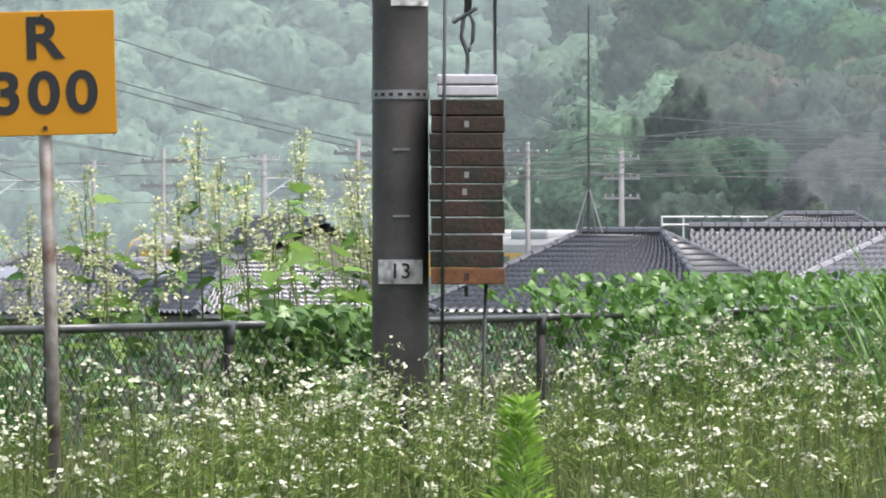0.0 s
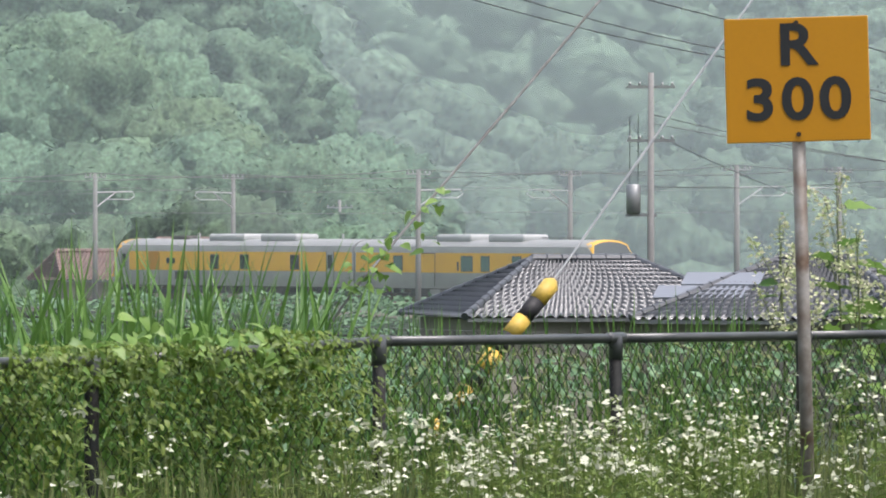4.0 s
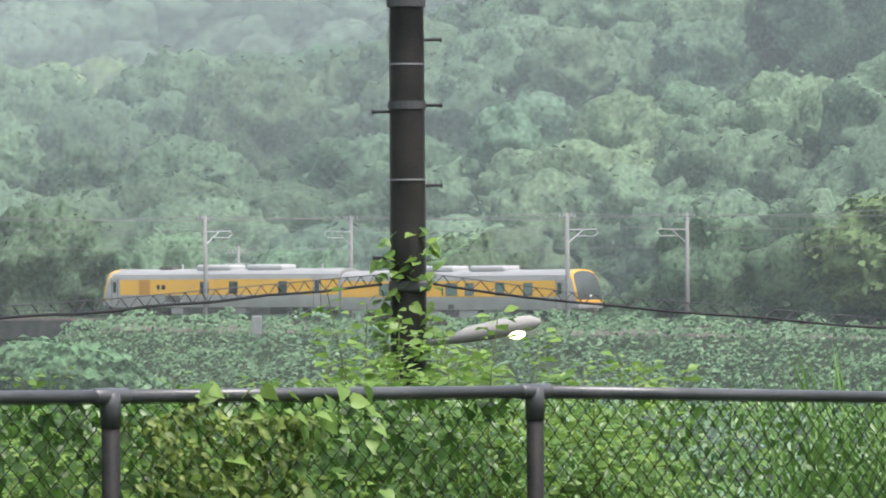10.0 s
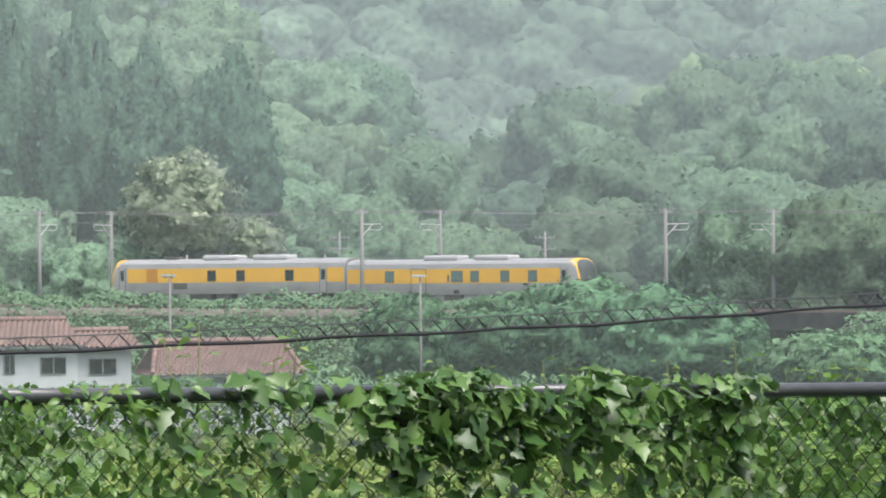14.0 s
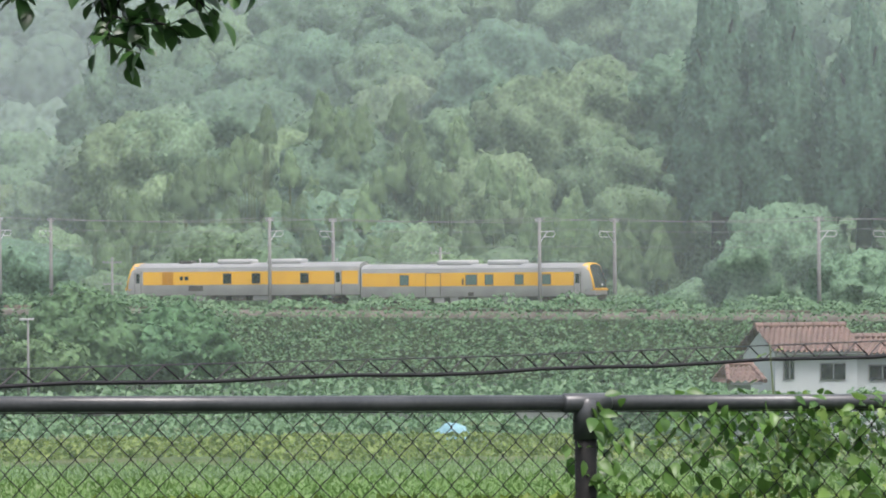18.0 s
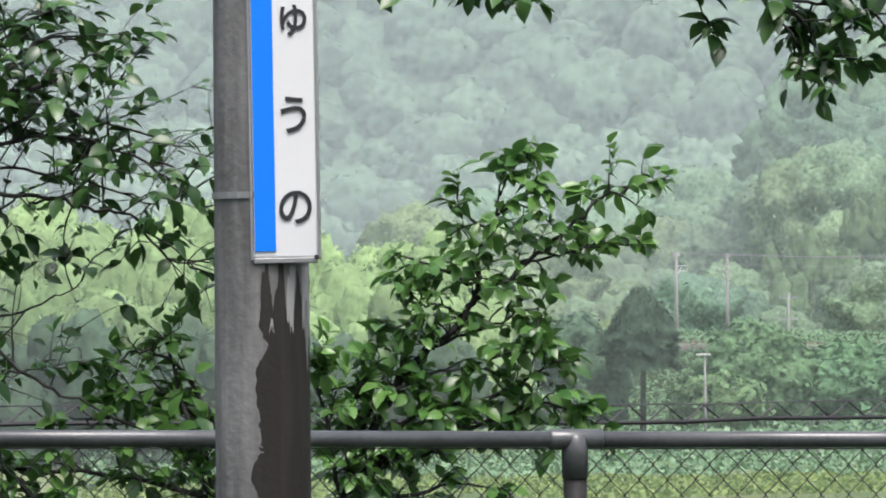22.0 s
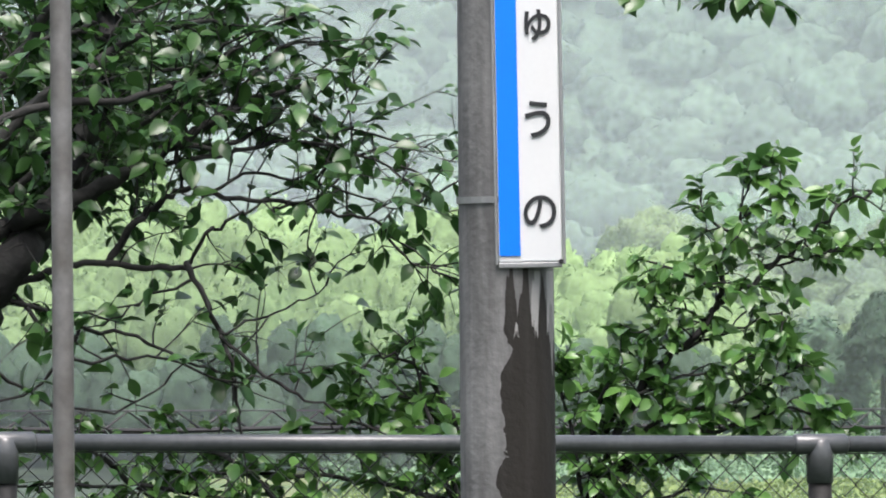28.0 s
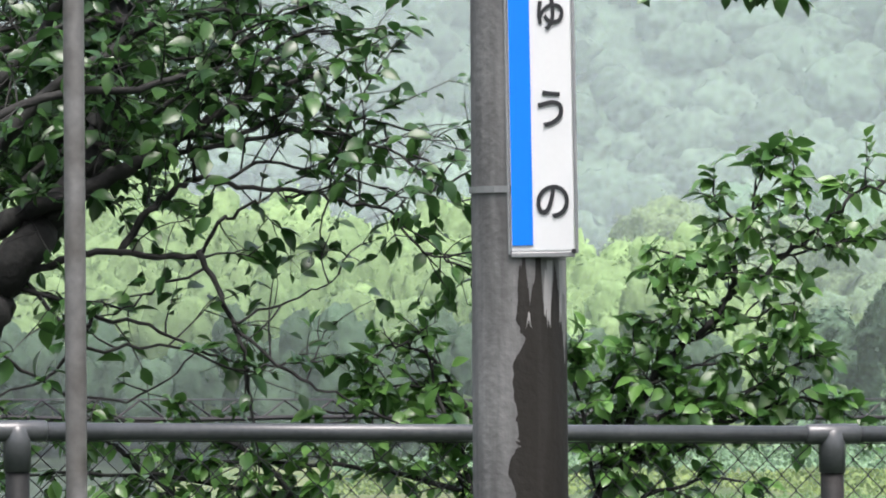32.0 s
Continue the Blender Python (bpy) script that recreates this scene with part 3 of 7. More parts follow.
        part("aerial", tube(bmesh.new(), [(18.4, 0.2, 3.6), (18.4, 0.2, 3.95)], [0.06, 0.06], 8), M["ac"], t)
    else:
        for y in (-0.5, 0.5):
            part("roof_pipe", tube(bmesh.new(), [(1.0, y, 3.78), (6.3, y, 3.78)], 0.025, 6), M["train_roof"], t)
        part("roof_pipe", tube(bmesh.new(), [(15.0, 0, 3.76), (19.5, 0, 3.76)], 0.03, 6), M["train_dark"], t)
    # cab front: raked screen in a yellow surround
    s = -1 if cab_left else 1
    base = fx(0.75)

    def nose(x):
        return base + s * x

    rim = [(-1.45, 1.42, 0.62), (-1.45, 2.2, 0.5), (-1.42, 3.0, 0.26), (-1.25, 3.42, 0.1), (-0.7, 3.6, 0.06), (0, 3.66, 0.05), (0.7, 3.6, 0.06), (1.25, 3.42, 0.1), (1.42, 3.0, 0.26), (1.45, 2.2, 0.5), (1.45, 1.42, 0.62)]
    bm = bmesh.new()
    n = len(rim)
    shell = bmesh.new()
    back = [shell.verts.new((nose(0), y, z)) for y, z, x in rim]
    edge = [shell.verts.new((nose(x + 0.10), y * 0.992, z)) for y, z, x in rim]
    for k in range(n - 1):
        shell.faces.new((back[k], back[k + 1], edge[k + 1], edge[k]))
    part("cab_side", shell, M["stainless"], t, "stainless cab side", True)
    outer = [bm.verts.new((nose(x + 0.10 if z < 3.1 else -0.25), y * 0.996, z + (0.012 if z > 3.1 else 0))) for y, z, x in rim]
    front = [bm.verts.new((nose(x + 0.22), y * 0.985, z)) for y, z, x in rim]
    inner = [bm.verts.new((nose(x + 0.25), y * 0.95, 1.55 + (z - 1.42) * 0.9)) for y, z, x in rim]
    for k in range(n):
        j = (k + 1) % n
        bm.faces.new((outer[k], outer[j], front[j], front[k]))
        bm.faces.new((front[k], front[j], inner[j], inner[k]))
    bmesh.ops.recalc_face_normals(bm, faces=bm.faces)
    cabp = part("cab_surround", bm, M["yellow"], t, "yellow surround of the raked cab front", True)
    bm = bmesh.new()
    ring = [bm.verts.new((nose(x + 0.24), y * 0.95, 1.55 + (z - 1.42) * 0.9)) for y, z, x in rim]
    ca = bm.verts.new((nose(1.02), 0, 2.0))
    cb = bm.verts.new((nose(0.62), 0, 3.0))
    for k in range(n):
        j = (k + 1) % n
        za = (ring[k].co.z + ring[j].co.z) / 2
        bm.faces.new((ring[k], ring[j], cb if za > 2.5 else ca))
    bm.faces.new((ring[1], cb, ca))
    bm.faces.new((ring[n - 2], ca, cb))
    part("windscreen", bm, M["screen_glass"], t, "large dark raked windscreen", True)
    part("wiper", tube(bmesh.new(), [(nose(1.0), -0.5, 1.75), (nose(0.92), -0.9, 2.4)], 0.02, 5), M["black"], cabp)
    part("headlamp", tube(bmesh.new(), [(nose(1.02), -0.15, 1.82), (nose(1.08), -0.15, 1.82)], 0.1, 10), M["white"], cabp)
    bm = box(bmesh.new(), min(nose(0), nose(0.95)), -1.4, 0.95, max(nose(0), nose(0.95)), 1.4, 1.42, 0.1)
    part("apron", bm, M["stainless"], t, "grey front apron")
    part("apron_strip", box(bmesh.new(), min(nose(0.4), nose(0.99)), -1.42, 1.36, max(nose(0.4), nose(0.99)), 1.42, 1.5, 0.03), M["yellow"], t, "yellow strip under the screen")
    part("snow_plough", box(bmesh.new(), min(nose(0.2), nose(0.7)), -1.2, 0.2, max(nose(0.2), nose(0.7)), 1.2, 0.72, 0.05), M["train_dark"], t)
    part("coupler", box(bmesh.new(), min(nose(0.6), nose(1.35)), -0.18, 0.7, max(nose(0.6), nose(1.35)), 0.18, 1.0, 0.04), M["train_dark"], t)
    # gangway at the inner end
    g = sorted((xe, fx(CAR)))
    part("gangway", box(bmesh.new(), g[0], -0.55, 1.0, g[1], 0.55, 3.1), M["black"], t, "black gangway bellows")
    # bogies and underfloor boxes
    for c in (3.4, CAR - 3.4):
        cx = fx(c)
        bg = part("bogie", box(bmesh.new(), cx - 1.5, -1.0, 0.38, cx + 1.5, 1.0, 0.62, 0.05), M["train_dark"], t, "dark bogie frame")
        for dx in (-1.05, 1.05):
            for y in (-0.75, 0.75):
                bm = tube(bmesh.new(), [(cx + dx, y - 0.06, 0.43), (cx + dx, y + 0.06, 0.43)], 0.43, 20)
                part("wheel", bm, M["rail"], bg)
            part("axle_box", box(bmesh.new(), cx + dx - 0.18, -1.12, 0.3, cx + dx + 0.18, -0.98, 0.58, 0.03), M["train_dark"], bg)
        part("air_spring", tube(bmesh.new(), [(cx, -0.95, 0.6), (cx, -0.95, 0.86)], 0.22, 12), M["black"], bg)
    rng = random.Random(3 if cab_left else 4)
    x = 6.0
    while x < CAR - 6.2:
        w = rng.uniform(0.7, 2.0)
        z0 = rng.uniform(0.3, 0.5)
        p, q = span(x, x + w)
        part("equipment_box", box(bmesh.new(), p, -1.3, z0, q, 1.3, 0.85, 0.03), M[rng.choice(("train_dark", "train_dark", "stainless", "train_roof"))], t)
        x += w + rng.uniform(0.15, 0.6)
    return t


car_left, car_right = build_car(True), build_car(False)
# maker's mark on the side of the rear car, drawn as two plain bars
mk = box(bmesh.new(), 4.82, -1.478, 2.18, 5.08, -1.466, 2.5)
box(mk, 5.24, -1.478, 2.18, 5.58, -1.466, 2.5)
part("side_mark", mk, M["glass_dark"], car_left, "dark blue company mark as plain bars")
# ---- woods ----


def ball(n):
    """A ball of quads, n to a side of each of its six faces."""
    seen, vs, qs = {}, [], []

    def vert(p):
        k = tuple(round(c, 5) for c in p)
        if k not in seen:
            seen[k] = len(vs)
            vs.append(np.array(p) / np.linalg.norm(p))
        return seen[k]

    for ax in range(3):
        for s in (-1, 1):
            def at(i, j):
                p = [0.0, 0.0, 0.0]
                p[ax], p[(ax + 1) % 3], p[(ax + 2) % 3] = s, s * math.tan((2 * i / n - 1) * math.pi / 4), math.tan((2 * j / n - 1) * math.pi / 4)
                return vert(p)
            for i in range(n):
                for j in range(n):
                    qs.append((at(i, j), at(i + 1, j), at(i + 1, j + 1), at(i, j + 1)))
    return np.array(vs), np.array(qs)


def crown_cloud(seed, radius, height, lumps, leaves, size, n=10, droop=0.25, tall=False):
    """A crown swelling into tiers of boughs with creases between them, under leaf tufts: points and quads, base at z = 0."""
    g = np.random.default_rng(seed)
    f = 0.40 * math.sqrt(lumps)
    o = Vector((seed * 3.7, seed * 1.3, 0))

    def skin(d):
        """The point of the crown's skin in the direction d."""
        d = Vector(d).normalized()
        q = Vector((d.x, d.y, d.z * 1.7 * max(1.0, 0.5 * height / radius))) * f
        big, mid, small, tiny = (noise.noise(q * k + o) for k in (0.75, 1.7, 4.0, 8.5))
        k = 1 + 0.34 * (0.42 - abs(big) * 2.0) + 0.24 * (0.4 - abs(mid) * 1.9) + 0.2 * small + 0.13 * tiny
        w = radius * k * ((0.55 + 0.45 * max(0.0, 0.5 - d.z)) if tall else 1.0)
        return Vector((d.x * w, d.y * w, height * (0.46 + 0.50 * d.z * (0.35 + 0.65 * k))))

    bv, bq = ball(n)
    vs = np.array([tuple(skin(v)) for v in bv])
    qs = bq[bv[bq][:, :, 2].mean(1) > -0.6]
    P, D = [], []
    for i in range(leaves):
        d = Vector(g.normal(size=3)).normalized()
        if d.z < -0.35:
            d.z = -d.z
        u = d.cross(Vector(g.normal(size=3))).normalized()
        p = skin(d)
        nrm = (skin(d + u * 0.05) - p).cross(skin(d + d.cross(u) * 0.05) - p).normalized()
        P.append(p + nrm * g.uniform(-0.2, 1.2) * size), D.append(nrm * 0.5 + d * 0.6)
    p, nrm = np.array(P), np.array(D) + g.normal(size=(leaves, 3)) * 0.36 + np.array((0, 0, 0.3))
    nrm /= np.linalg.norm(nrm, axis=1)[:, None]
    u = np.cross(nrm, g.normal(size=(leaves, 3)))
    u /= np.linalg.norm(u, axis=1)[:, None]
    w = np.cross(nrm, u)
    s = size * np.exp(g.normal(size=leaves) * 0.35)[:, None]
    tip = nrm * s * droop
    lv = np.stack([p - u * s - tip, p - w * s * 0.62, p + u * s - tip, p + w * s * 0.62 + tip * 0.3], 1).reshape(-1, 3)
    return np.concatenate([vs, lv]), np.concatenate([qs, np.arange(leaves * 4).reshape(-1, 4) + len(vs)])


def wood(name, spots, clouds, label, category, material):
    """Many trees joined: spots are (x, y, z, scale, tint)."""
    vs, qs, ts = [], [], []
    g = np.random.default_rng(len(spots))
    total = 0
    for x, y, z, k, tint in spots:
        c, q = clouds[g.integers(0, len(clouds))]
        a = g.uniform(0, 6.28)
        rot = np.array(((math.cos(a), -math.sin(a), 0), (math.sin(a), math.cos(a), 0), (0, 0, g.uniform(0.85, 1.25))))
        vs.append((c @ rot.T) * k + (x, y, z))
        qs.append(q + total)
        total += len(c)
        ts.append(np.tile((*tint, 1.0), (len(c), 1)))
    ob = mesh_np(name, np.concatenate(vs), np.concatenate(qs), material, np.concatenate(ts), True)
    return tagged(ob, label, category, kind="stuff")


BROAD = [crown_cloud(10 + i, 3.4, 6.8, 26, 700, 0.125, 11) for i in range(6)]
rng = random.Random(7)
near_spots = []


def wood_tint(x, y, pale=0.0, spread=0.24):
    n = noise.noise((x * 0.02, y * 0.02, 5.0))
    v = math.exp(0.4 * n + 0.4 * noise.noise((x * 0.006, y * 0.006, 2.0)) + rng.gauss(0.12, spread * 0.35))
    warm = rng.uniform(-0.05, 0.09) + 0.12 * noise.noise((x * 0.05, y * 0.05, 9.0)) + pale
    return (v * (1 + warm * 1.2), v * (1 + warm * 0.45), v * (1 - warm * 0.3))


for i in range(64):
    for j in range(12):
        out = 14 + 7.6 * j + rng.uniform(-3, 3)
        p = track(-180 + 7.0 * i + 3.5 * (j % 2) + rng.uniform(-2.6, 2.6), out)[0]
        az = math.degrees(math.atan2(p.x, p.y))
        if az > 8.5 or az < -46.4 or np.interp(az, SKY_A, SKY_E) < 0.35:
            continue
        z = ground_z(p.x, p.y)
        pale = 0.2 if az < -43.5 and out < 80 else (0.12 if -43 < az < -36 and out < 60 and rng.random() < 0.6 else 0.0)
        # deep lowers the tint: a dark stand near -28, the shaded slope past 2.6
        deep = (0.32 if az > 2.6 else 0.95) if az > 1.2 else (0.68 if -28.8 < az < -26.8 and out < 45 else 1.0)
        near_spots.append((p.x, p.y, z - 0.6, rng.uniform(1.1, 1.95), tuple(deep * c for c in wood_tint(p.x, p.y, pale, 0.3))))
# Right-hand slope: dark evergreens, with the forest's shade also in their tint.
for i in range(210):
    az, k = rng.uniform(2.55, 8.6), rng.random()
    edge = smooth(1.9, 3.0, az)
    r = 236 + 40 * k + rng.uniform(-3, 3)
    top = (0.25 + 3.4 * k) * (0.4 + 0.6 * edge) + rng.gauss(0, 0.12)
    sc = rng.uniform(0.65, 1.05)
    p = place(az, r, EYE_Z + r * math.tan(radians(top)) - 6.6 * sc)
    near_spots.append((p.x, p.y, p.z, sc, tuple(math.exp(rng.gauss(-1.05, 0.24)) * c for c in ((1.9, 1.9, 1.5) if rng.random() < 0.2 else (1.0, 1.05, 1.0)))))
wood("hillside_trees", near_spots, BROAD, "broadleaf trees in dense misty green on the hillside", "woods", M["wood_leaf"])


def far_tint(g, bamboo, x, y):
    # Tint is slightly greyed, as haze would leave it.
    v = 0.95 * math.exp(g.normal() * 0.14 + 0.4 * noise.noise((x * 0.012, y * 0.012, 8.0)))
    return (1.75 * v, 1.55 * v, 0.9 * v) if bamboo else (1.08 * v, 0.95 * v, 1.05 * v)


def canopy(name, az0, az1, r0, r1, label):
    """A far mountainside as one sheet of rounded crowns."""
    g = np.random.default_rng(3)
    nc, nr, cell = 420, 75, 7.5
    verts, tints = [], []
    seeds = {}
    for i in range(nc):
        az = az0 + (az1 - az0) * i / (nc - 1)
        for j in range(nr):
            r = r0 + (r1 - r0) * (j / (nr - 1)) 
            p = place(az, r)
            cx, cy = int(p.x // cell), int(p.y // cell)
            best, tint = 0.0, (0.6, 0.6, 0.6)
            for a in (cx - 1, cx, cx + 1):
                for b in (cy - 1, cy, cy + 1):
                    if (a, b) not in seeds:
                        sx, sy = (a + g.random()) * cell, (b + g.random()) * cell
                        saz = math.degrees(math.atan2(sx, sy))
                        seeds[a, b] = (sx, sy, g.uniform(3.6, 6.8), g.uniform(3.5, 9), far_tint(g, -26.3 < saz < -22.3 and r < 700, sx, sy))
                    sx, sy, sr, sh, st = seeds[a, b]
                    d = math.hypot(p.x - sx, p.y - sy) / sr
                    if d < 1 and sh * math.sqrt(1 - d * d) > best:
                        best, tint = sh * math.sqrt(1 - d * d), st
            verts.append((p.x, p.y, ground_z(p.x, p.y) + (best if r > 775 else best * 0.25) + g.normal() * 0.35))
            tints.append((*tint, 1.0))
    idx = np.arange(nc * nr).reshape(nc, nr)
    quads = np.stack([idx[:-1, :-1], idx[1:, :-1], idx[1:, 1:], idx[:-1, 1:]], -1).reshape(-1, 4)
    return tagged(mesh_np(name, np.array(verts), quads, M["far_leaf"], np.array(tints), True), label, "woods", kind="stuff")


canopy("distant_woods", -58, 9, 600, 925, "far wooded mountainside, rain haze partly in its leaf colour")
FAR_CROWN = [crown_cloud(70 + i, 3.4, 6.0, 20, 90, 0.3, 6) for i in range(5)]
far_spots = []
gf = np.random.default_rng(31)
for j in range(24):
    r0 = 604 + 7.2 * j
    for i in range(int(67 * radians(1) * r0 / 7.0)):
        az, r = -58 + i * 7.0 / r0 / radians(1) + gf.normal() * 0.18, r0 + gf.normal() * 2.2
        p = place(az, r)
        z = ground_z(p.x, p.y)
        el = math.degrees(math.atan2(z + 7 - EYE_Z, r))
        if el < np.interp(az, SKY_A, SKY_E) - 0.5 or el > 4.2 or az > 9 or (az > -44 and el < 0.1):
            continue
        pale = -27.6 < az < -23.9 and 1.2 < el < 2.45
        far_spots.append((p.x, p.y, z - 1.0, gf.uniform(0.85, 1.6), far_tint(gf, pale, p.x, p.y)))
wood("mountainside_trees", far_spots, FAR_CROWN, "rounded tree crowns on the far mountainside, haze partly in their colour", "woods", M["far_leaf"])
STALK = [crown_cloud(50 + i, 1.6, 5.2, 20, 260, 0.10, 7, 0.9) for i in range(4)]
grove = []
for i in range(300):
    az, k = rng.uniform(-56, -45.45), rng.random()
    r = 300 + 38 * k + 2.0 * max(0, -46.5 - az)
    top = float(np.interp(az, (-56, -52, -49.7, -47.5, -46.3, -45.6, -44.3), (1.5, 1.4, 1.0, 0.86, 0.72, 0.2, 0.05))) - 1.3 * (1 - k) ** 2 + rng.gauss(0, 0.08)
    s = rng.uniform(1.1, 2.1)
    p = place(az, r, EYE_Z + r * math.tan(radians(top)) - 5.2 * s)
    # Tint lightens with k, towards the taller back rows.
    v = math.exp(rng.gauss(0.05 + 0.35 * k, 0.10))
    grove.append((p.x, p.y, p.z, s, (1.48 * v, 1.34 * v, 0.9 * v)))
for i in range(60):
    az, r = rng.uniform(-54, -45.9), rng.uniform(298, 322)
    s = rng.uniform(0.8, 1.3)
    p = place(az, r, EYE_Z + r * math.tan(radians(rng.uniform(0.0, 0.42))) - 5.2 * s)
    v = math.exp(rng.gauss(0.1, 0.16))
    grove.append((p.x, p.y, p.z, s, (1.44 * v, 1.32 * v, 0.9 * v)))
# Foot row: the shadow under the bamboo, put into a dark tint.
for i in range(46):
    az, r = -55 + 9.4 * (i + rng.random()) / 46, rng.uniform(288, 297)
    s = rng.uniform(0.7, 1.2)
    p = place(az, r, EYE_Z + r * math.tan(radians(rng.uniform(-0.55, 0.0))) - 5.2 * s)
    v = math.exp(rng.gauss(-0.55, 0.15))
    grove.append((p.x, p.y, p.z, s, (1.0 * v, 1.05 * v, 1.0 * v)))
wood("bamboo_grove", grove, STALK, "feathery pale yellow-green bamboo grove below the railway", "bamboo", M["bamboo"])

# ---- mist banks ----


def mist(az0, az1, r0, z0, z1, density, about=None):
    bm = bmesh.new()
    rows = []
    for i in range(61):
        az = az0 + (az1 - az0) * i / 60
        if about is None:
            p = place(az, r0)
        else:
            p = track(az, about)[0]
        rows.append((bm.verts.new((p.x, p.y, z0)), bm.verts.new((p.x, p.y, z1))))
    for a, b in zip(rows, rows[1:]):
        bm.faces.new((a[0], b[0], b[1], a[1]))
    ob = link("mist_bank", bm, plain("mist", density), True)
    return tagged(ob, "thin white rain mist hanging in the valley", "mist", kind="stuff")


mist(-62, 12, 215, -9, 16, 0.11)
mist(-330, 300, 0, -9, 45, 0.15, about=11.5)
mist(-330, 300, 0, -9, 60, 0.13, about=52)
mist(-62, 12, 596, -9, 95, 0.25)
# ---- platform fence: pipe rails, posts, chain link ----
POSTS = (5.0, 3.0, 1.09, -0.7, -2.37, -4.35, -6.41, -9.03, -12.2, -15.84, -19.93, -24.6, -30.18, -36.85, -44.53, -53.44, -62.5, -71.0)


def rail_top(az):
    return float(np.interp(az, (-71, -53.4, -44.5, -30.2, -19.9, -15.8, -12.2, -9, 1, 5), (1.292, 1.271, 1.233, 1.172, 1.111, 1.042, 1.011, 1.058, 0.967, 0.937)))


def fence_at(az, dz=0.0):
    p = place(az, fence_r(az))
    p.z = rail_top(az) + dz
    return p


fence = thing("platform_fence", Matrix(), "dark grey pipe fence with chain-link mesh, wet with rain", "fence")
pts = [fence_at(a) for a in POSTS]
for a, b in zip(pts, pts[1:]):
    d = (b - a).normalized()
    part("top_rail", tube(bmesh.new(), [a + d * 0.02, b - d * 0.02], 0.0213, 12), M["fence_paint"], fence, smooth_shade=True)
for p in pts:
    bm = tube(bmesh.new(), [p - Vector((0, 0, 1.35)), p + Vector((0, 0, -0.02))], 0.0303, 14)
    ps = part("post", bm, M["fence_post"], fence, smooth_shade=True)
    bm = tube(bmesh.new(), [p + Vector((0, 0, z)) for z in (-0.1, -0.03, 0.005, 0.022)], [0.034, 0.035, 0.032, 0.012], 14)
    part("cap", bm, M["fence_paint"], ps, smooth_shade=True)
    d = (pts[1] - pts[0]).normalized()
    bm = tube(bmesh.new(), [p - d * 0.075, p - d * 0.068, p + d * 0.068, p + d * 0.075], [0.022, 0.027, 0.027, 0.022], 12)
    part("sleeve", bm, M["fence_paint"], ps, smooth_shade=True)


def mesh_panel(a, b):
    """Woven wire between two posts: each strand zigzags from the rail to the ground."""
    L = (b - a).length
    d = (b - a).normalized()
    pitch, wire = 0.0395, 0.0023
    n = max(2, int(L / pitch))
    rows = 26
    out = FENCE_N
    verts, quads = [], []
    for i in range(n + 1):
        base = a + d * (L * i / n)
        prev = None
        for k in range(rows + 1):
            side = 0.5 if ((k + i) % 2) else -0.5
            p = base + d * side * pitch * 1.04 + Vector((0, 0, -0.026 - 0.0395 * k)) + out * (0.003 if (k + i) % 2 else -0.003)
            ring = [p - out * wire, p + out * wire * 0.5 + d * wire, p + out * wire * 0.5 - d * wire]
            q = len(verts)
            verts += ring
            if prev is not None:
                quads += [(prev + j, prev + (j + 1) % 3, q + (j + 1) % 3, q + j) for j in range(3)]
            prev = q
    ob = mesh_np("wire_mesh", np.array([tuple(v) for v in verts]), np.array(quads), M["wire"])
    ob.parent = fence
    return ob


for a, b in zip(pts, pts[1:]):
    mesh_panel(a, b)
    d = (b - a).normalized()
    part("tension_wire", tube(bmesh.new(), [a + Vector((0, 0, -0.024)), b + Vector((0, 0, -0.024))], 0.002, 5), M["wire"], fence)

# ---- poles beside the fence ----


def upright(name, az, r, z0, z1, r0, r1, material, label, category, n=24):
    t = thing(name, Matrix.Translation(place(az, r, 0)), label, category)
    part("shaft", tube(bmesh.new(), [(0, 0, z0 + (z1 - z0) * i / 6) for i in range(7)], [r0 + (r1 - r0) * i / 6 for i in range(7)], n), material, t, smooth_shade=True)
    return t


sign_pole = upright("concrete_sign_pole", -47.94, 12.05, 0, 5.2, 0.1115, 0.1035, M["pole_stained"], "slim stained concrete pole carrying a station name board", "pole")
pole_13 = upright("numbered_concrete_pole", -0.47, 27.6, -0.6, 9.0, 0.155, 0.138, M["pole_wet"], "dark wet concrete railway pole with number plates", "pole")
pipe = upright("steel_pipe_post", -52.79, 12.1, 0, 4.5, 0.0255, 0.0245, M["pipe"], "plain grey steel pipe post", "post", 14)
lamp_pole = upright("street_lamp_pole", -21.32, 36.3, -6.5, 5.5, 0.145, 0.12, M["pole_black"], "wet black utility pole with step bolts and a street lamp", "utility pole")
# ---- leaves, blades and how they are strewn ----


def leaf_template(rows, fold=0.25, curl=0.25):
    """A leaf along +x, rows of (x, half width): folded at the midrib, tip curling down."""
    v, f = [], []
    for x, w in rows:
        z = -curl * x * x
        v += [(x, -w, z + fold * w), (x, 0.0, z), (x, w, z + fold * w)]
    for i in range(len(rows) - 1):
        a, b = 3 * i, 3 * i + 3
        for k in (0, 1):
            if rows[i][1] == 0:
                f.append((a + 1, b + k, b + k + 1))
            elif rows[i + 1][1] == 0:
                f.append((a + k, b + 1, a + k + 1))
            else:
                f += [(a + k, b + k, b + k + 1), (a + k, b + k + 1, a + k + 1)]
    return np.array(v, float), np.array(f)


OVAL = leaf_template([(0, 0), (0.2, 0.19), (0.48, 0.28), (0.78, 0.17), (1.0, 0)], 0.35, 0.3)
BROAD_OVAL = leaf_template([(0, 0), (0.18, 0.2), (0.45, 0.31), (0.72, 0.23), (0.9, 0.08), (1.0, 0)], 0.3, 0.35)
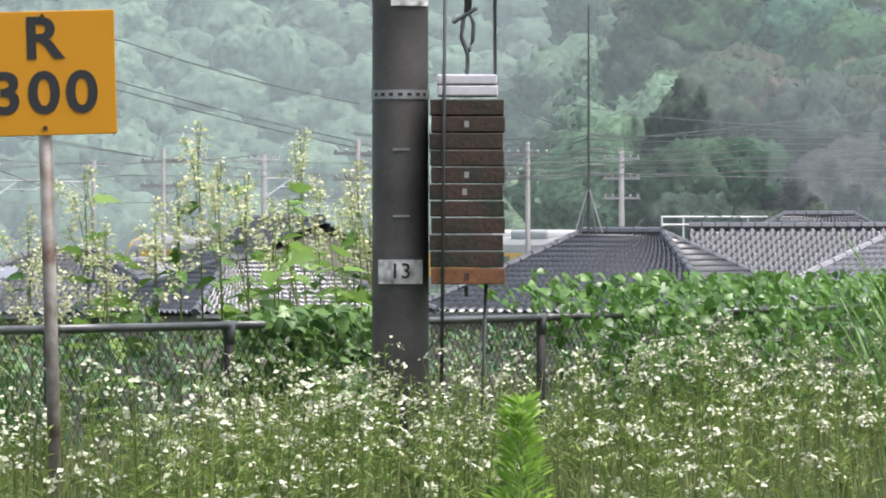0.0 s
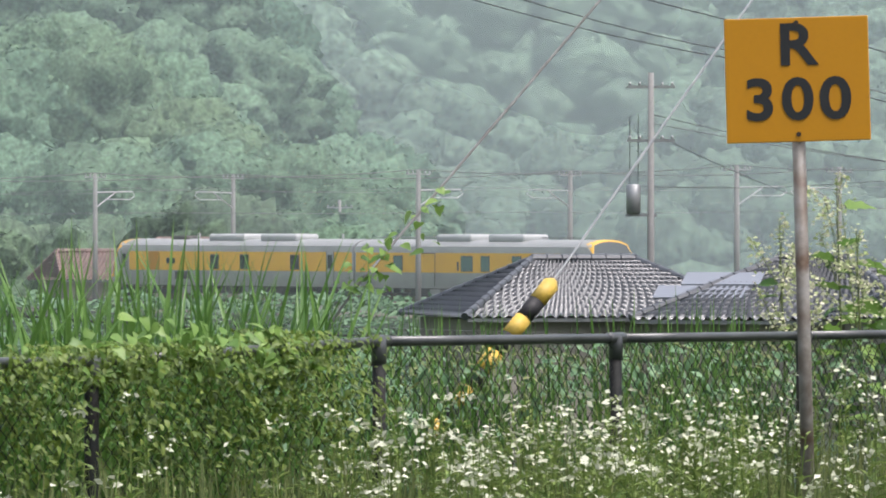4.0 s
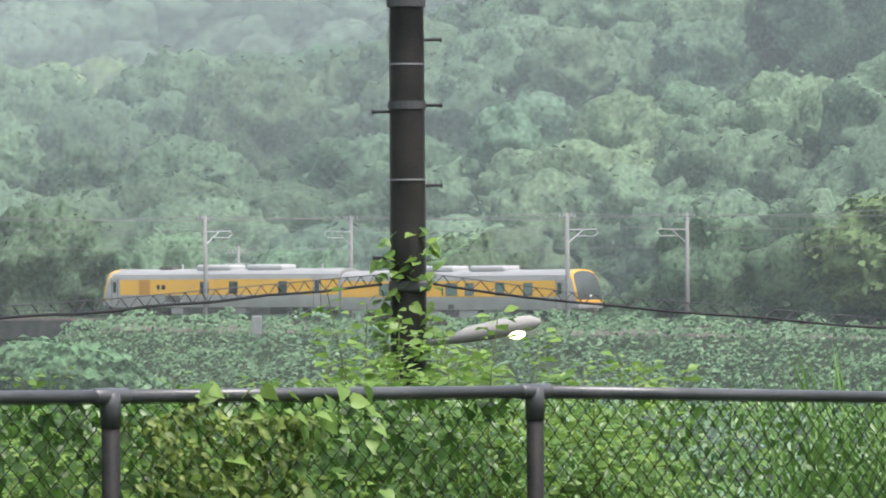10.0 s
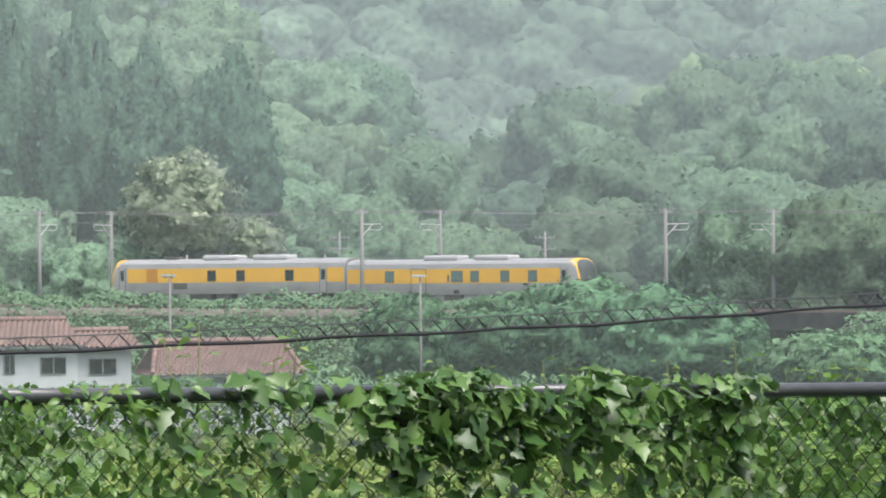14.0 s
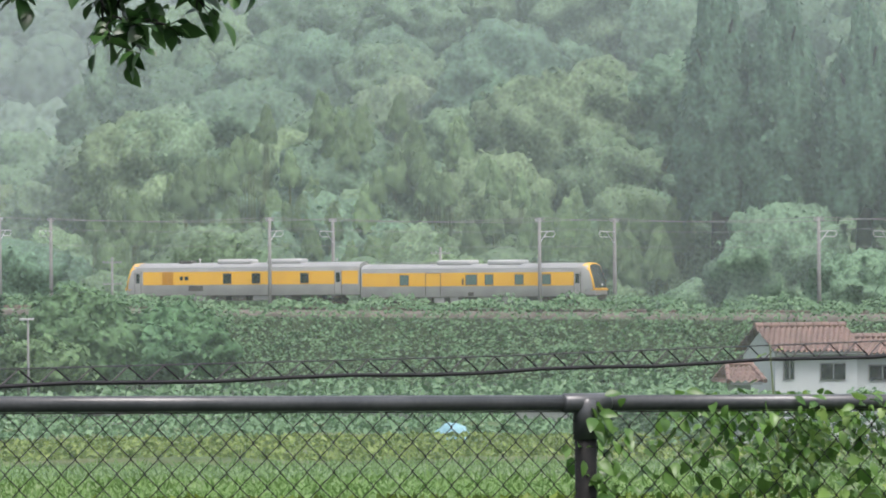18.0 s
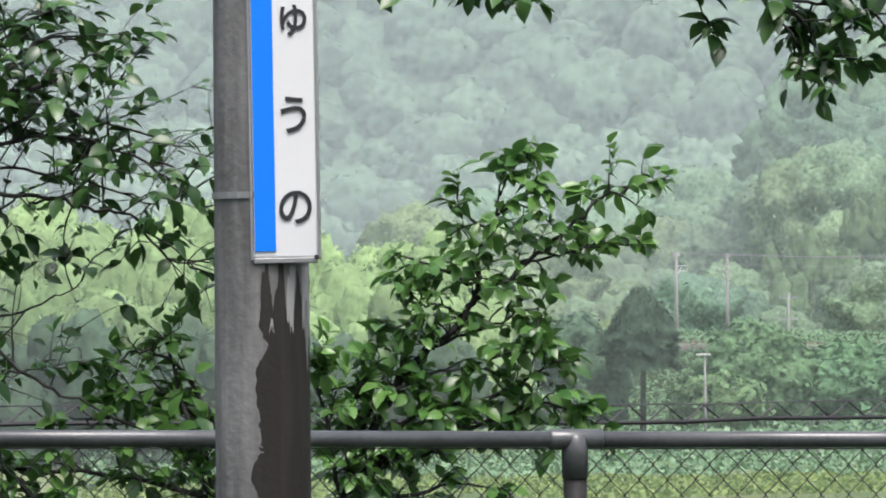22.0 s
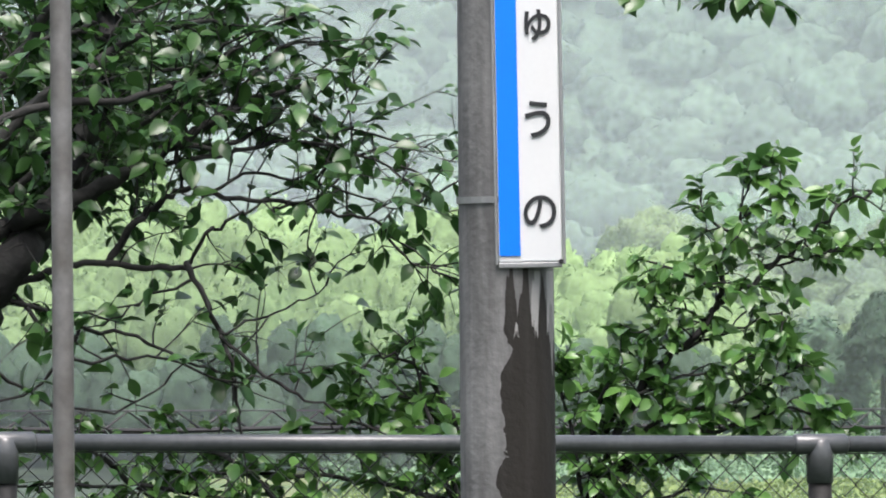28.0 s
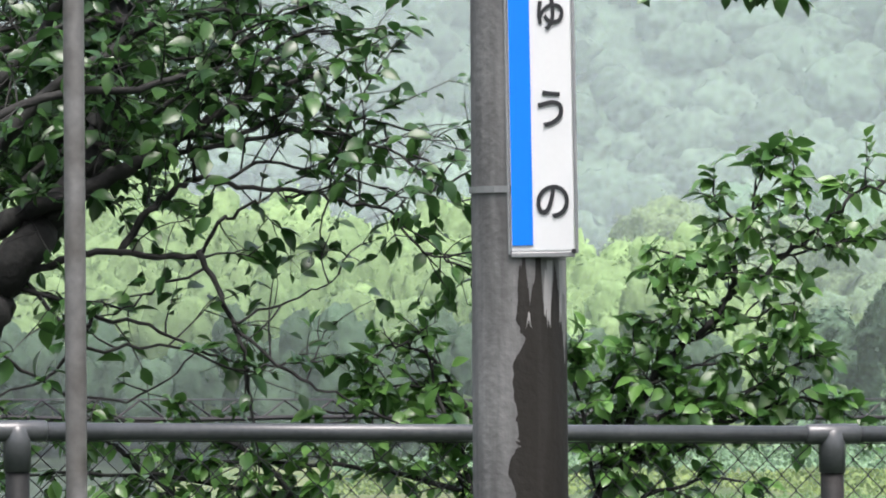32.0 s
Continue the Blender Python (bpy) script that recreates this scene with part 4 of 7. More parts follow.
SLIM = leaf_template([(0, 0), (0.35, 0.10), (0.7, 0.07), (1.0, 0)], 0.3, 0.3)
LOBED = leaf_template([(0, 0), (-0.08, 0.22), (0.15, 0.42), (0.32, 0.27), (0.55, 0.33), (0.68, 0.16), (1.0, 0)], 0.2, 0.2)
HEART = leaf_template([(0, 0), (-0.1, 0.2), (0.12, 0.42), (0.45, 0.36), (0.75, 0.17), (1.0, 0)], 0.2, 0.25)
BLADE = leaf_template([(0, 0.004), (0.25, 0.012), (0.5, 0.013), (0.75, 0.009), (0.9, 0.004), (1.0, 0)], 0.6, 0.55)
BLADE_UP = leaf_template([(0, 0.003), (0.3, 0.007), (0.6, 0.006), (0.85, 0.0035), (1.0, 0)], 0.6, 0.12)
NARROW = (np.array([(0, 0, 0), (0.45, -0.17, 0.04), (1, 0, -0.15), (0.45, 0.17, 0.04)], float), np.array([(0, 1, 2), (0, 2, 3)]))
CARD = (np.array([(0, 0, 0), (0.5, -0.36, 0.05), (1, 0, -0.12), (0.5, 0.36, 0.05)], float), np.array([(0, 1, 2), (0, 2, 3)]))


def strew(P, A, N, S, tmpl):
    """Many copies of a leaf: P places, A leaf directions, N upper sides, S lengths."""
    P, A, N, S = (np.asarray(q, float) for q in (P, A, N, S))
    A = A / np.linalg.norm(A, axis=1)[:, None]
    N = N - A * (N * A).sum(1)[:, None]
    N = N / (np.linalg.norm(N, axis=1)[:, None] + 1e-9)
    W = np.cross(N, A)
    tv, tf = tmpl
    v = P[:, None, :] + S[:, None, None] * (tv[None, :, 0, None] * A[:, None, :] + tv[None, :, 1, None] * W[:, None, :] + tv[None, :, 2, None] * N[:, None, :])
    f = tf[None] + (np.arange(len(P)) * len(tv))[:, None, None]
    return v.reshape(-1, 3), f.reshape(-1, 3)


def leaves(name, P, A, N, S, tmpl, material, parent=None, label="", category="", kind=""):
    v, f = strew(P, A, N, S, tmpl)
    ob = mesh_np(name, v, f, material, smooth_shade=True)
    if parent:
        ob.parent = parent
        if label:
            ob["label"] = label
    else:
        tagged(ob, label, category, kind=kind)
    return ob


G = np.random.default_rng(21)


def rand_dirs(n, up=0.3):
    d = G.normal(size=(n, 3))
    d /= np.linalg.norm(d, axis=1)[:, None]
    return d + np.array((0, 0, up))


# ---- cherry trees behind the fence ----


def bent(a, b, sag, rg, n=5):
    a, b = Vector(a), Vector(b)
    o = Vector((rg.uniform(-1, 1), rg.uniform(-1, 1), rg.uniform(-0.4, 1))) * sag
    return [a.lerp(b, i / n) + o * 4 * (i / n) * (1 - i / n) for i in range(n + 1)]


def cherry(name, base, limbs, seed, label, leaf_material, leaf_size=0.075, category="tree", reach=1.0, thin=1.0):
    """limbs: (points as (right, up) or (right, up, away), start radius, end radius, twig spacing, leaves a twig)."""
    rg = random.Random(seed)
    t = thing(name, base, label, category)
    twigs = bmesh.new()
    P, A, N, S = [], [], [], []

    def leaf(p, d, k=1.0):
        out = Vector((rg.gauss(0, 1), rg.gauss(0, 1), rg.gauss(-0.25, 0.55)))
        a = (d * 0.5 + out * 0.55).normalized()
        P.append(tuple(p)), A.append(tuple(a)), N.append((rg.gauss(0, 0.5), rg.gauss(-0.2, 0.6), 1.0)), S.append(leaf_size * k * rg.uniform(0.45, 1.2))

    def twig(p, d, length, r, n_leaves, depth):
        e = p + d * length
        line = bent(p, e, length * 0.14, rg, 4)
        tube(twigs, line, [r * (1 - 0.7 * i / 4) for i in range(5)], 4, False)
        for i in range(n_leaves):
            u = rg.uniform(0.2, 1.0)
            k = min(3, int(u * 4))
            leaf(line[k].lerp(line[k + 1], u * 4 - k), d)
        leaf(e, d)
        if depth:
            for i in range(rg.choice((1, 2, 2, 3))):
                u = rg.uniform(0.3, 0.95)
                k = min(3, int(u * 4))
                q = line[k].lerp(line[k + 1], u * 4 - k)
                dd = (d * 0.7 + Vector((rg.gauss(0, 0.6), rg.gauss(0, 0.6), rg.gauss(0.1, 0.5)))).normalized()
                twig(q, dd, length * rg.uniform(0.45, 0.8), r * 0.6, n_leaves // 2, depth - 1)

    for pts, r0, r1, gap, n_leaves in limbs:
        gap *= thin if n_leaves < 6 else 1.0
        line = [Vector((p[0], p[2] if len(p) > 2 else 0.0, p[1])) for p in pts]
        fine = []
        for i in range(len(line) - 1):
            p0, p1, p2, p3 = line[max(0, i - 1)], line[i], line[i + 1], line[min(len(line) - 1, i + 2)]
            for k in range(4):
                u = k / 4
                fine.append(0.5 * ((2 * p1) + (p2 - p0) * u + (2 * p0 - 5 * p1 + 4 * p2 - p3) * u * u + (3 * p1 - p0 - 3 * p2 + p3) * u ** 3))
        fine.append(line[-1])
        n = len(fine) - 1
        fine = [p + Vector((rg.gauss(0, 0.004), rg.gauss(0, 0.02), rg.gauss(0, 0.006))) for p in fine]
        part("limb" if r0 < 0.05 else "trunk", tube(bmesh.new(), fine, [r0 + (r1 - r0) * i / n for i in range(n + 1)], 9 if r0 > 0.03 else 6), M["bark"], t, smooth_shade=True)
        run = 0.0
        for a, b in zip(fine, fine[1:]):
            run += (b - a).length
            while run > gap:
                run -= gap
                d = ((b - a).normalized() * 0.6 + Vector((rg.gauss(0, 0.6), rg.gauss(0, 0.7), rg.gauss(0.1, 0.65)))).normalized()
                twig(a.lerp(b, rg.random()), d, reach * rg.uniform(0.12, 0.32), 0.0034, n_leaves, 1)
        twig(fine[-1], (fine[-1] - fine[-3]).normalized(), 0.16 * reach, 0.004, n_leaves + 2, 1)
    part("twig", twigs, M["bark"], t, "dark bare twigs")["kind"] = "stuff"
    leaves("foliage", P, A, N, S, BROAD_OVAL, leaf_material, t, "glossy wet leaves")
    return t


def px(pts, k=617.0, x0=0.0, z441=1.735):
    """Points on the tree's own upright plane."""
    return [((p[0] - x0) / k, z441 + (441 - p[1]) / (k * 1.0), *(p[2:])) for p in pts]


def facing(az, r, z=0.0):
    """A pose at a bearing whose x runs to the right and y away from the platform."""
    return Matrix.Translation(place(az, r, z)) @ Matrix.Rotation(radians(-az), 4, "Z")


def on(*pts):
    """Points of the two trees behind the board, on their upright plane."""
    return px(pts, x0=34.0)


cherry("cherry_tree", facing(-53.55, 14.8), [
    (on((-160, 1500), (-120, 900), (-50, 640), (10, 520), (70, 430), (115, 380, 0.1), (160, 310, 0.2), (215, 180, 0.2), (235, 40, 0.2), (240, -90, 0.2)), 0.085, 0.03, 0.3, 3),
    (on((-60, 435), (20, 395), (100, 362), (200, 318), (280, 280), (350, 232), (430, 190), (520, 150), (600, 125)), 0.036, 0.005, 0.06, 3),
    (on((60, 480), (130, 460), (190, 441), (300, 450), (372, 452)), 0.013, 0.009, 0.3, 2),
    (on((228, 443), (280, 372), (325, 338), (365, 315), (420, 328), (480, 335), (560, 343), (640, 362), (700, 375), (755, 432), (805, 468)), 0.012, 0.003, 0.075, 3),
    (on((365, 316), (352, 268), (360, 200), (372, 130)), 0.007, 0.003, 0.09, 3),
    (on((372, 452), (402, 395), (440, 372), (485, 352), (520, 320)), 0.007, 0.003, 0.16, 2),
    (on((370, 450), (398, 505), (428, 570), (448, 640), (455, 700), (466, 770)), 0.010, 0.004, 0.16, 2),
    (on((430, 572), (500, 640), (560, 678), (620, 702), (690, 740)), 0.006, 0.003, 0.13, 2),
    (on((428, 570), (490, 545), (560, 515), (615, 484)), 0.005, 0.002, 0.13, 2),
    (on((20, 500), (110, 520), (180, 553), (260, 566), (340, 600), (420, 640)), 0.009, 0.004, 0.16, 2),
    (on((60, 480), (120, 560), (180, 615), (260, 610), (340, 612), (440, 650), (520, 640)), 0.007, 0.003, 0.16, 2),
    (on((0, 600), (80, 660), (150, 690), (240, 700), (330, 655)), 0.006, 0.003, 0.16, 2),
    (on((180, 560), (130, 640), (60, 680), (-20, 700)), 0.006, 0.003, 0.16, 2),
    (on((380, 470), (300, 500), (240, 540), (190, 560)), 0.005, 0.002, 0.16, 2),
    (on((-80, 390), (60, 210), (200, 100), (330, 30), (440, 25)), 0.03, 0.005, 0.05, 4),
    (on((280, 280), (380, 265), (480, 245), (580, 230), (680, 262), (760, 300)), 0.010, 0.003, 0.055, 3),
    (on((350, 232), (440, 240), (540, 190), (640, 210), (715, 225)), 0.009, 0.003, 0.055, 3),
    (on((430, 190), (500, 100), (545, 62), (590, 60)), 0.008, 0.003, 0.06, 3),
    (on((300, 200), (400, 120), (440, 60), (520, 30)), 0.008, 0.003, 0.05, 3),
    (on((400, 330), (470, 290), (560, 300), (650, 320), (740, 345), (800, 330)), 0.006, 0.002, 0.06, 3),
    (on((520, 345), (600, 330), (690, 250), (745, 270)), 0.005, 0.002, 0.08, 3),
    (on((600, 300), (645, 200), (680, 135)), 0.004, 0.002, 0.12, 3),
    (on((-90, 300, 0.3), (40, 120, 0.3), (120, 20, 0.3), (160, -60, 0.3)), 0.03, 0.01, 0.04, 6),
    (on((-60, 250, -0.3), (100, 180, -0.3), (260, 160, -0.2), (380, 120), (470, 60)), 0.018, 0.004, 0.05, 4),
    (on((-60, 120, 0.4), (60, 60, 0.4), (180, 20, 0.4), (300, -10, 0.4)), 0.016, 0.005, 0.04, 6),
    (on((-60, 260, 0.5), (80, 250, 0.5), (220, 210, 0.5), (330, 150, 0.5)), 0.016, 0.005, 0.04, 6),
    (on((40, 330, 0.3), (160, 240, 0.3), (280, 120, 0.3), (380, 90, 0.3)), 0.014, 0.005, 0.06, 4),
    (on((-80, 60, 0.8), (60, 20, 0.8), (200, -20, 0.8), (300, -60, 0.8)), 0.012, 0.005, 0.028, 7),
    (on((-80, 180, 0.8), (60, 160, 0.8), (200, 120, 0.8), (300, 60, 0.8)), 0.012, 0.005, 0.028, 7),
    (on((-80, 300, 0.8), (60, 280, 0.8), (200, 250, 0.8)), 0.012, 0.005, 0.028, 7),
    (on((-80, 350, 0.6), (40, 320, 0.6), (140, 290, 0.6), (240, 250, 0.6)), 0.012, 0.005, 0.026, 7),
    (on((-80, 120, 1.1), (60, 110, 1.1), (200, 80, 1.1), (320, 40, 1.1)), 0.012, 0.005, 0.026, 7),
    (on((-80, 230, 1.1), (60, 220, 1.1), (180, 190, 1.1), (280, 140, 1.1)), 0.012, 0.005, 0.026, 7),
    (on((-80, 0, 1.1), (60, -10, 1.1), (200, -30, 1.1), (360, -20, 1.1)), 0.012, 0.005, 0.026, 7),
], 5, "old cherry tree with dark lichened limbs and wet leaves", M["cherry"], 0.067, thin=1.35)
cherry("cherry_sapling", facing(-53.55, 14.9), [
    (on((1050, 1300), (1080, 900), (1165, 695), (1240, 610), (1300, 550), (1322, 505), (1325, 440), (1348, 390), (1362, 335), (1378, 292)), 0.016, 0.003, 0.05, 3),
    (on((1320, 520), (1395, 468), (1460, 422), (1510, 378), (1560, 340), (1620, 320)), 0.009, 0.003, 0.05, 3),
    (on((1400, 465), (1460, 445), (1520, 432), (1590, 425)), 0.005, 0.002, 0.06, 3),
    (on((1250, 605), (1330, 572), (1395, 548), (1440, 532)), 0.006, 0.002, 0.06, 3),
    (on((1322, 505), (1280, 478), (1240, 462), (1205, 455)), 0.006, 0.002, 0.05, 3),
    (on((1300, 550), (1240, 530), (1200, 515)), 0.005, 0.002, 0.06, 3),
    (on((1340, 400), (1300, 370), (1285, 345)), 0.005, 0.002, 0.05, 3),
    (on((1350, 380), (1400, 350), (1425, 330)), 0.004, 0.002, 0.05, 3),
    (on((1240, 612), (1200, 580), (1160, 570)), 0.005, 0.002, 0.05, 3),
    (on((1080, 880), (1190, 735), (1320, 708), (1420, 660), (1455, 640)), 0.010, 0.003, 0.04, 4),
    (on((1090, 860), (1210, 760), (1340, 740), (1440, 710), (1520, 740)), 0.010, 0.003, 0.035, 4),
    (on((1085, 850), (1130, 720), (1200, 668), (1300, 640), (1390, 615)), 0.008, 0.003, 0.045, 4),
    (on((1070, 860), (1050, 740), (1035, 670), (1025, 620)), 0.008, 0.003, 0.04, 4),
    (on((1075, 860), (1100, 700), (1130, 640), (1150, 615)), 0.008, 0.003, 0.045, 4),
    (on((1060, 900), (1120, 830), (1220, 800), (1300, 790)), 0.010, 0.004, 0.06, 4),
    (on((900, 1000), (850, 760), (800, 650), (735, 610), (690, 618)), 0.010, 0.003, 0.05, 3),
    (on((860, 900), (800, 720), (770, 610), (765, 580)), 0.008, 0.003, 0.06, 3),
    (on((900, 1000), (800, 790), (690, 735), (600, 730)), 0.010, 0.003, 0.05, 4),
    (on((860, 900), (820, 740), (780, 690), (700, 680)), 0.008, 0.003, 0.05, 4),
    (on((1000, 1000), (860, 880), (700, 830), (520, 815), (360, 805)), 0.012, 0.004, 0.05, 4),
    (on((1000, 1000), (1130, 900), (1230, 860), (1320, 850)), 0.010, 0.004, 0.07, 4),
    (on((700, 1000), (560, 900), (380, 850), (200, 830), (60, 835)), 0.012, 0.004, 0.05, 4),
    (on((500, 1000), (330, 880), (200, 770), (100, 745), (-40, 740)), 0.012, 0.004, 0.05, 4),
    (on((560, 900), (440, 790), (340, 748), (240, 745)), 0.010, 0.004, 0.06, 4),
], 6, "young cherry bush with bright wet leaves behind the fence", M["young"], 0.063, reach=0.4, thin=1.1)
cherry("overhanging_cherry_branch", facing(-53.55, 11.6), [
    (px([(1540, -420), (1570, -260), (1600, -120), (1620, -20), (1660, 55)], 776), 0.007, 0.002, 0.06, 3),
    (px([(1570, -260), (1700, -150), (1735, -50), (1790, 60), (1840, 115), (1915, 135)], 776), 0.006, 0.002, 0.05, 3),
    (px([(1735, -50), (1800, 20), (1880, 45), (1970, 60), (2020, 50)], 776), 0.005, 0.002, 0.05, 3),
    (px([(1800, 20), (1850, 80), (1852, 135)], 776), 0.004, 0.002, 0.035, 4),
    (px([(1700, -150), (1800, -80), (1900, -20), (1960, 10)], 776), 0.005, 0.002, 0.05, 4),
    (px([(1570, -260), (1400, -160), (1270, -60), (1180, -5), (1120, 20)], 776), 0.005, 0.002, 0.08, 2),
    (px([(1270, -60), (1285, -20), (1295, 5)], 776), 0.003, 0.002, 0.08, 2),
], 8, "dark leafy cherry twigs hanging overhead", M["cherry"], 0.06, "branch", 0.34)

# ---- creepers on the fence ----


def creeper(name, az0, az1, n, size, tmpl, material, label, top=0.06, low=-1.1, depth=(-0.10, 0.12), hump=0.0):
    """A curtain of leaves on the fence between two bearings, spilling over the rail."""
    P, A, N, S = [], [], [], []
    ph = G.uniform(0, 6)
    while len(P) < n:
        az = G.uniform(az0, az1)
        u = (az - az0) / (az1 - az0)
        edge = min(1.0, 6 * u, 6 * (1 - u))
        clump = noise.noise((az * 1.7, 3.0, ph)) * 0.7 + noise.noise((az * 5.0, 1.0, ph)) * 0.3
        t = top * (0.6 + clump * 1.5) + hump * edge * (0.7 + 0.5 * clump)
        h = low + (t - low) * (1 - G.random() ** 1.5 * (1.0 if G.random() < 0.8 else 0.3))
        if noise.noise((az * 2.2, h * 3.5, ph + 2)) + 0.30 < G.uniform(-0.25, 0.35) - 0.3 * edge + 0.3:
            continue
        off = G.uniform(*depth) * (1.0 + max(0, h) * 2)
        p = fence_at(az, h) + FENCE_N * off
        d = -FENCE_N * G.uniform(0.2, 1) + Vector((G.normal() * 0.6, G.normal() * 0.6, -0.5 + G.normal() * 0.5))
        P.append(tuple(p)), A.append(tuple(d)), N.append(tuple(Vector((G.normal() * 0.5, G.normal() * 0.5, 0.8)) - FENCE_N * 0.7)), S.append(size * G.uniform(0.55, 1.3))
    return leaves(name, P, A, N, S, tmpl, material, None, label, "creeper", "stuff")


creeper("ivy_creeper", -31.2, -26.3, 1500, 0.068, LOBED, M["ivy"], "dark glossy lobed ivy hanging over the fence rail", 0.05, -0.75, (-0.14, 0.04))
creeper("ivy_creeper", -33.0, -31.0, 110, 0.075, LOBED, M["ivy"], "dark glossy lobed ivy hanging over the fence rail", 0.05, -0.75, (-0.12, 0.04))
creeper("vine_creeper", -35.5, -30.5, 900, 0.042, OVAL, M["bush"], "thin green vine trailing on the chain-link mesh", 0.04, -0.75, (-0.1, 0.25))
creeper("ivy_creeper", -34.8, -33.0, 120, 0.05, LOBED, M["pale"], "pale mottled creeper on the chain-link mesh", 0.02, -0.75, (-0.1, 0.1))
creeper("vine_creeper", -36.2, -32.0, 520, 0.045, HEART, M["bush"], "bright green vine behind the chain-link mesh", 0.02, -0.75, (0.05, 0.5))
creeper("vine_creeper", -26.8, -20.0, 3400, 0.046, HEART, M["bush"], "bright green vine behind the chain-link mesh", 0.0, -0.9, (0.03, 0.6))
creeper("vine_creeper", -24.4, -22.2, 1000, 0.038, OVAL, M["vine"], "yellowish small-leaved vine on the fence mesh", -0.1, -0.9, (-0.1, 0.05))
creeper("vine_creeper", -24.2, -21.6, 60, 0.06, HEART, M["pale"], "pale heart-shaped vine leaves trailing on the mesh", 0.05, -0.5, (-0.12, -0.02))
creeper("vine_creeper", -13.6, -8.9, 8200, 0.036, OVAL, M["vine"], "yellowish small-leaved vine smothering the fence", 0.07, -1.2, (-0.22, 0.2))
creeper("vine_creeper", -13.0, -10.0, 200, 0.062, HEART, M["pale"], "fresh pale vine leaves over the fence rail", 0.16, -0.1, (-0.2, 0.1))
creeper("vine_creeper", -20.5, -8.8, 5000, 0.042, OVAL, M["bush"], "tangled green weeds behind the chain-link mesh", -0.05, -1.2, (0.1, 0.9))
creeper("vine_creeper", -2.0, -0.75, 900, 0.08, HEART, M["ivy"], "dark leafy vine climbing a fence post", 0.12, -0.8, (-0.3, 0.2))
creeper("vine_creeper", 1.2, 5.4, 5200, 0.075, HEART, M["bush"], "heap of bright vines swallowing the fence", 0.16, -1.3, (-0.9, 0.4), 0.2)
creeper("vine_creeper", -9.0, 5.5, 5200, 0.06, OVAL, M["kudzu"], "green weeds crowding behind the fence mesh", -0.12, -1.3, (0.2, 1.4))
creeper("vine_creeper", -9.0, 5.5, 7000, 0.05, SLIM, M["stem"], "dull olive weeds woven through the fence mesh", -0.08, -1.25, (0.05, 0.9))


creeper("vine_creeper", -37.0, -36.5, 90, 0.05, OVAL, M["bush"], "green vine climbing a fence post", 0.16, -0.75, (-0.08, 0.06))


def grass(name, spots, blades, length, material, label, tmpl=BLADE, lean=0.5, kind="stuff"):
    """Tufts of arching blades: spots are root points."""
    P, A, N, S = [], [], [], []
    for p in spots:
        for i in range(blades):
            a = G.uniform(0, 6.28)
            k = abs(G.normal()) * lean
            d = np.array((math.cos(a) * k, math.sin(a) * k, 1.0))
            P.append((p[0] + G.normal() * 0.06, p[1] + G.normal() * 0.06, p[2]))
            A.append(d), N.append((math.cos(a) + G.normal() * 0.4, math.sin(a) + G.normal() * 0.4, 0.3)), S.append(length * G.uniform(0.5, 1.2))
    return leaves(name, P, A, N, S, tmpl, material, None, label, "grass", kind)


def strip(n, az0, az1, d0, d1):
    """Root points in a band that follows the fence, d0 to d1 metres beyond it."""
    out = []
    for i in range(n):
        az = G.uniform(az0, az1)
        p = place(az, fence_r(az) + G.uniform(d0, d1))
        out.append((p.x, p.y, ground_z(p.x, p.y)))
    return out


grass("reeds", strip(85, -14.3, -9.6, 1.0, 4.0), 8, 1.2, M["reed"], "tall arching reed grass behind the fence", BLADE, 0.75)
grass("reeds", strip(16, -13.4, -10.6, 1.0, 3.0), 5, 1.35, M["reed"], "tall arching reed grass behind the fence", BLADE_UP, 0.3)
grass("reeds", strip(34, -17.2, -15.2, 0.8, 3.5), 7, 0.95, M["reed"], "tall arching reed grass behind the fence")
grass("reeds", strip(95, -9.4, -4.6, 0.6, 3.5), 7, 1.05, M["reed"], "thin reed grass behind the fence", BLADE_UP, 0.3)
grass("tall_grass", [tuple(fence_at(a, -1.1) - FENCE_N * 1.5) for a in (2.6, 2.75, 2.9, 3.0, 3.1, 3.2, 3.35, 3.5)], 16, 1.35, M["reed"], "tuft of arching grass against the fence", BLADE, 0.45)
grass("undergrowth", strip(900, -26, 5.5, -2.6, -0.3), 7, 0.6, M["stem"], "thin green undergrowth along the fence", BLADE_UP, 0.4)
grass("undergrowth", strip(260, 1.5, 5.6, -15.0, -8.0), 7, 0.5, M["stem"], "thin green undergrowth along the fence", BLADE_UP, 0.4)
grass("undergrowth", strip(700, -12, 5.5, -9.0, -2.0), 7, 0.55, M["stem"], "thin green undergrowth along the fence", BLADE_UP, 0.4)

def sight_low(az, r):
    p = place(az, r)
    return Vector((p.x, p.y, ground_z(p.x, p.y)))


# ---- leafy saplings beyond the fence ----


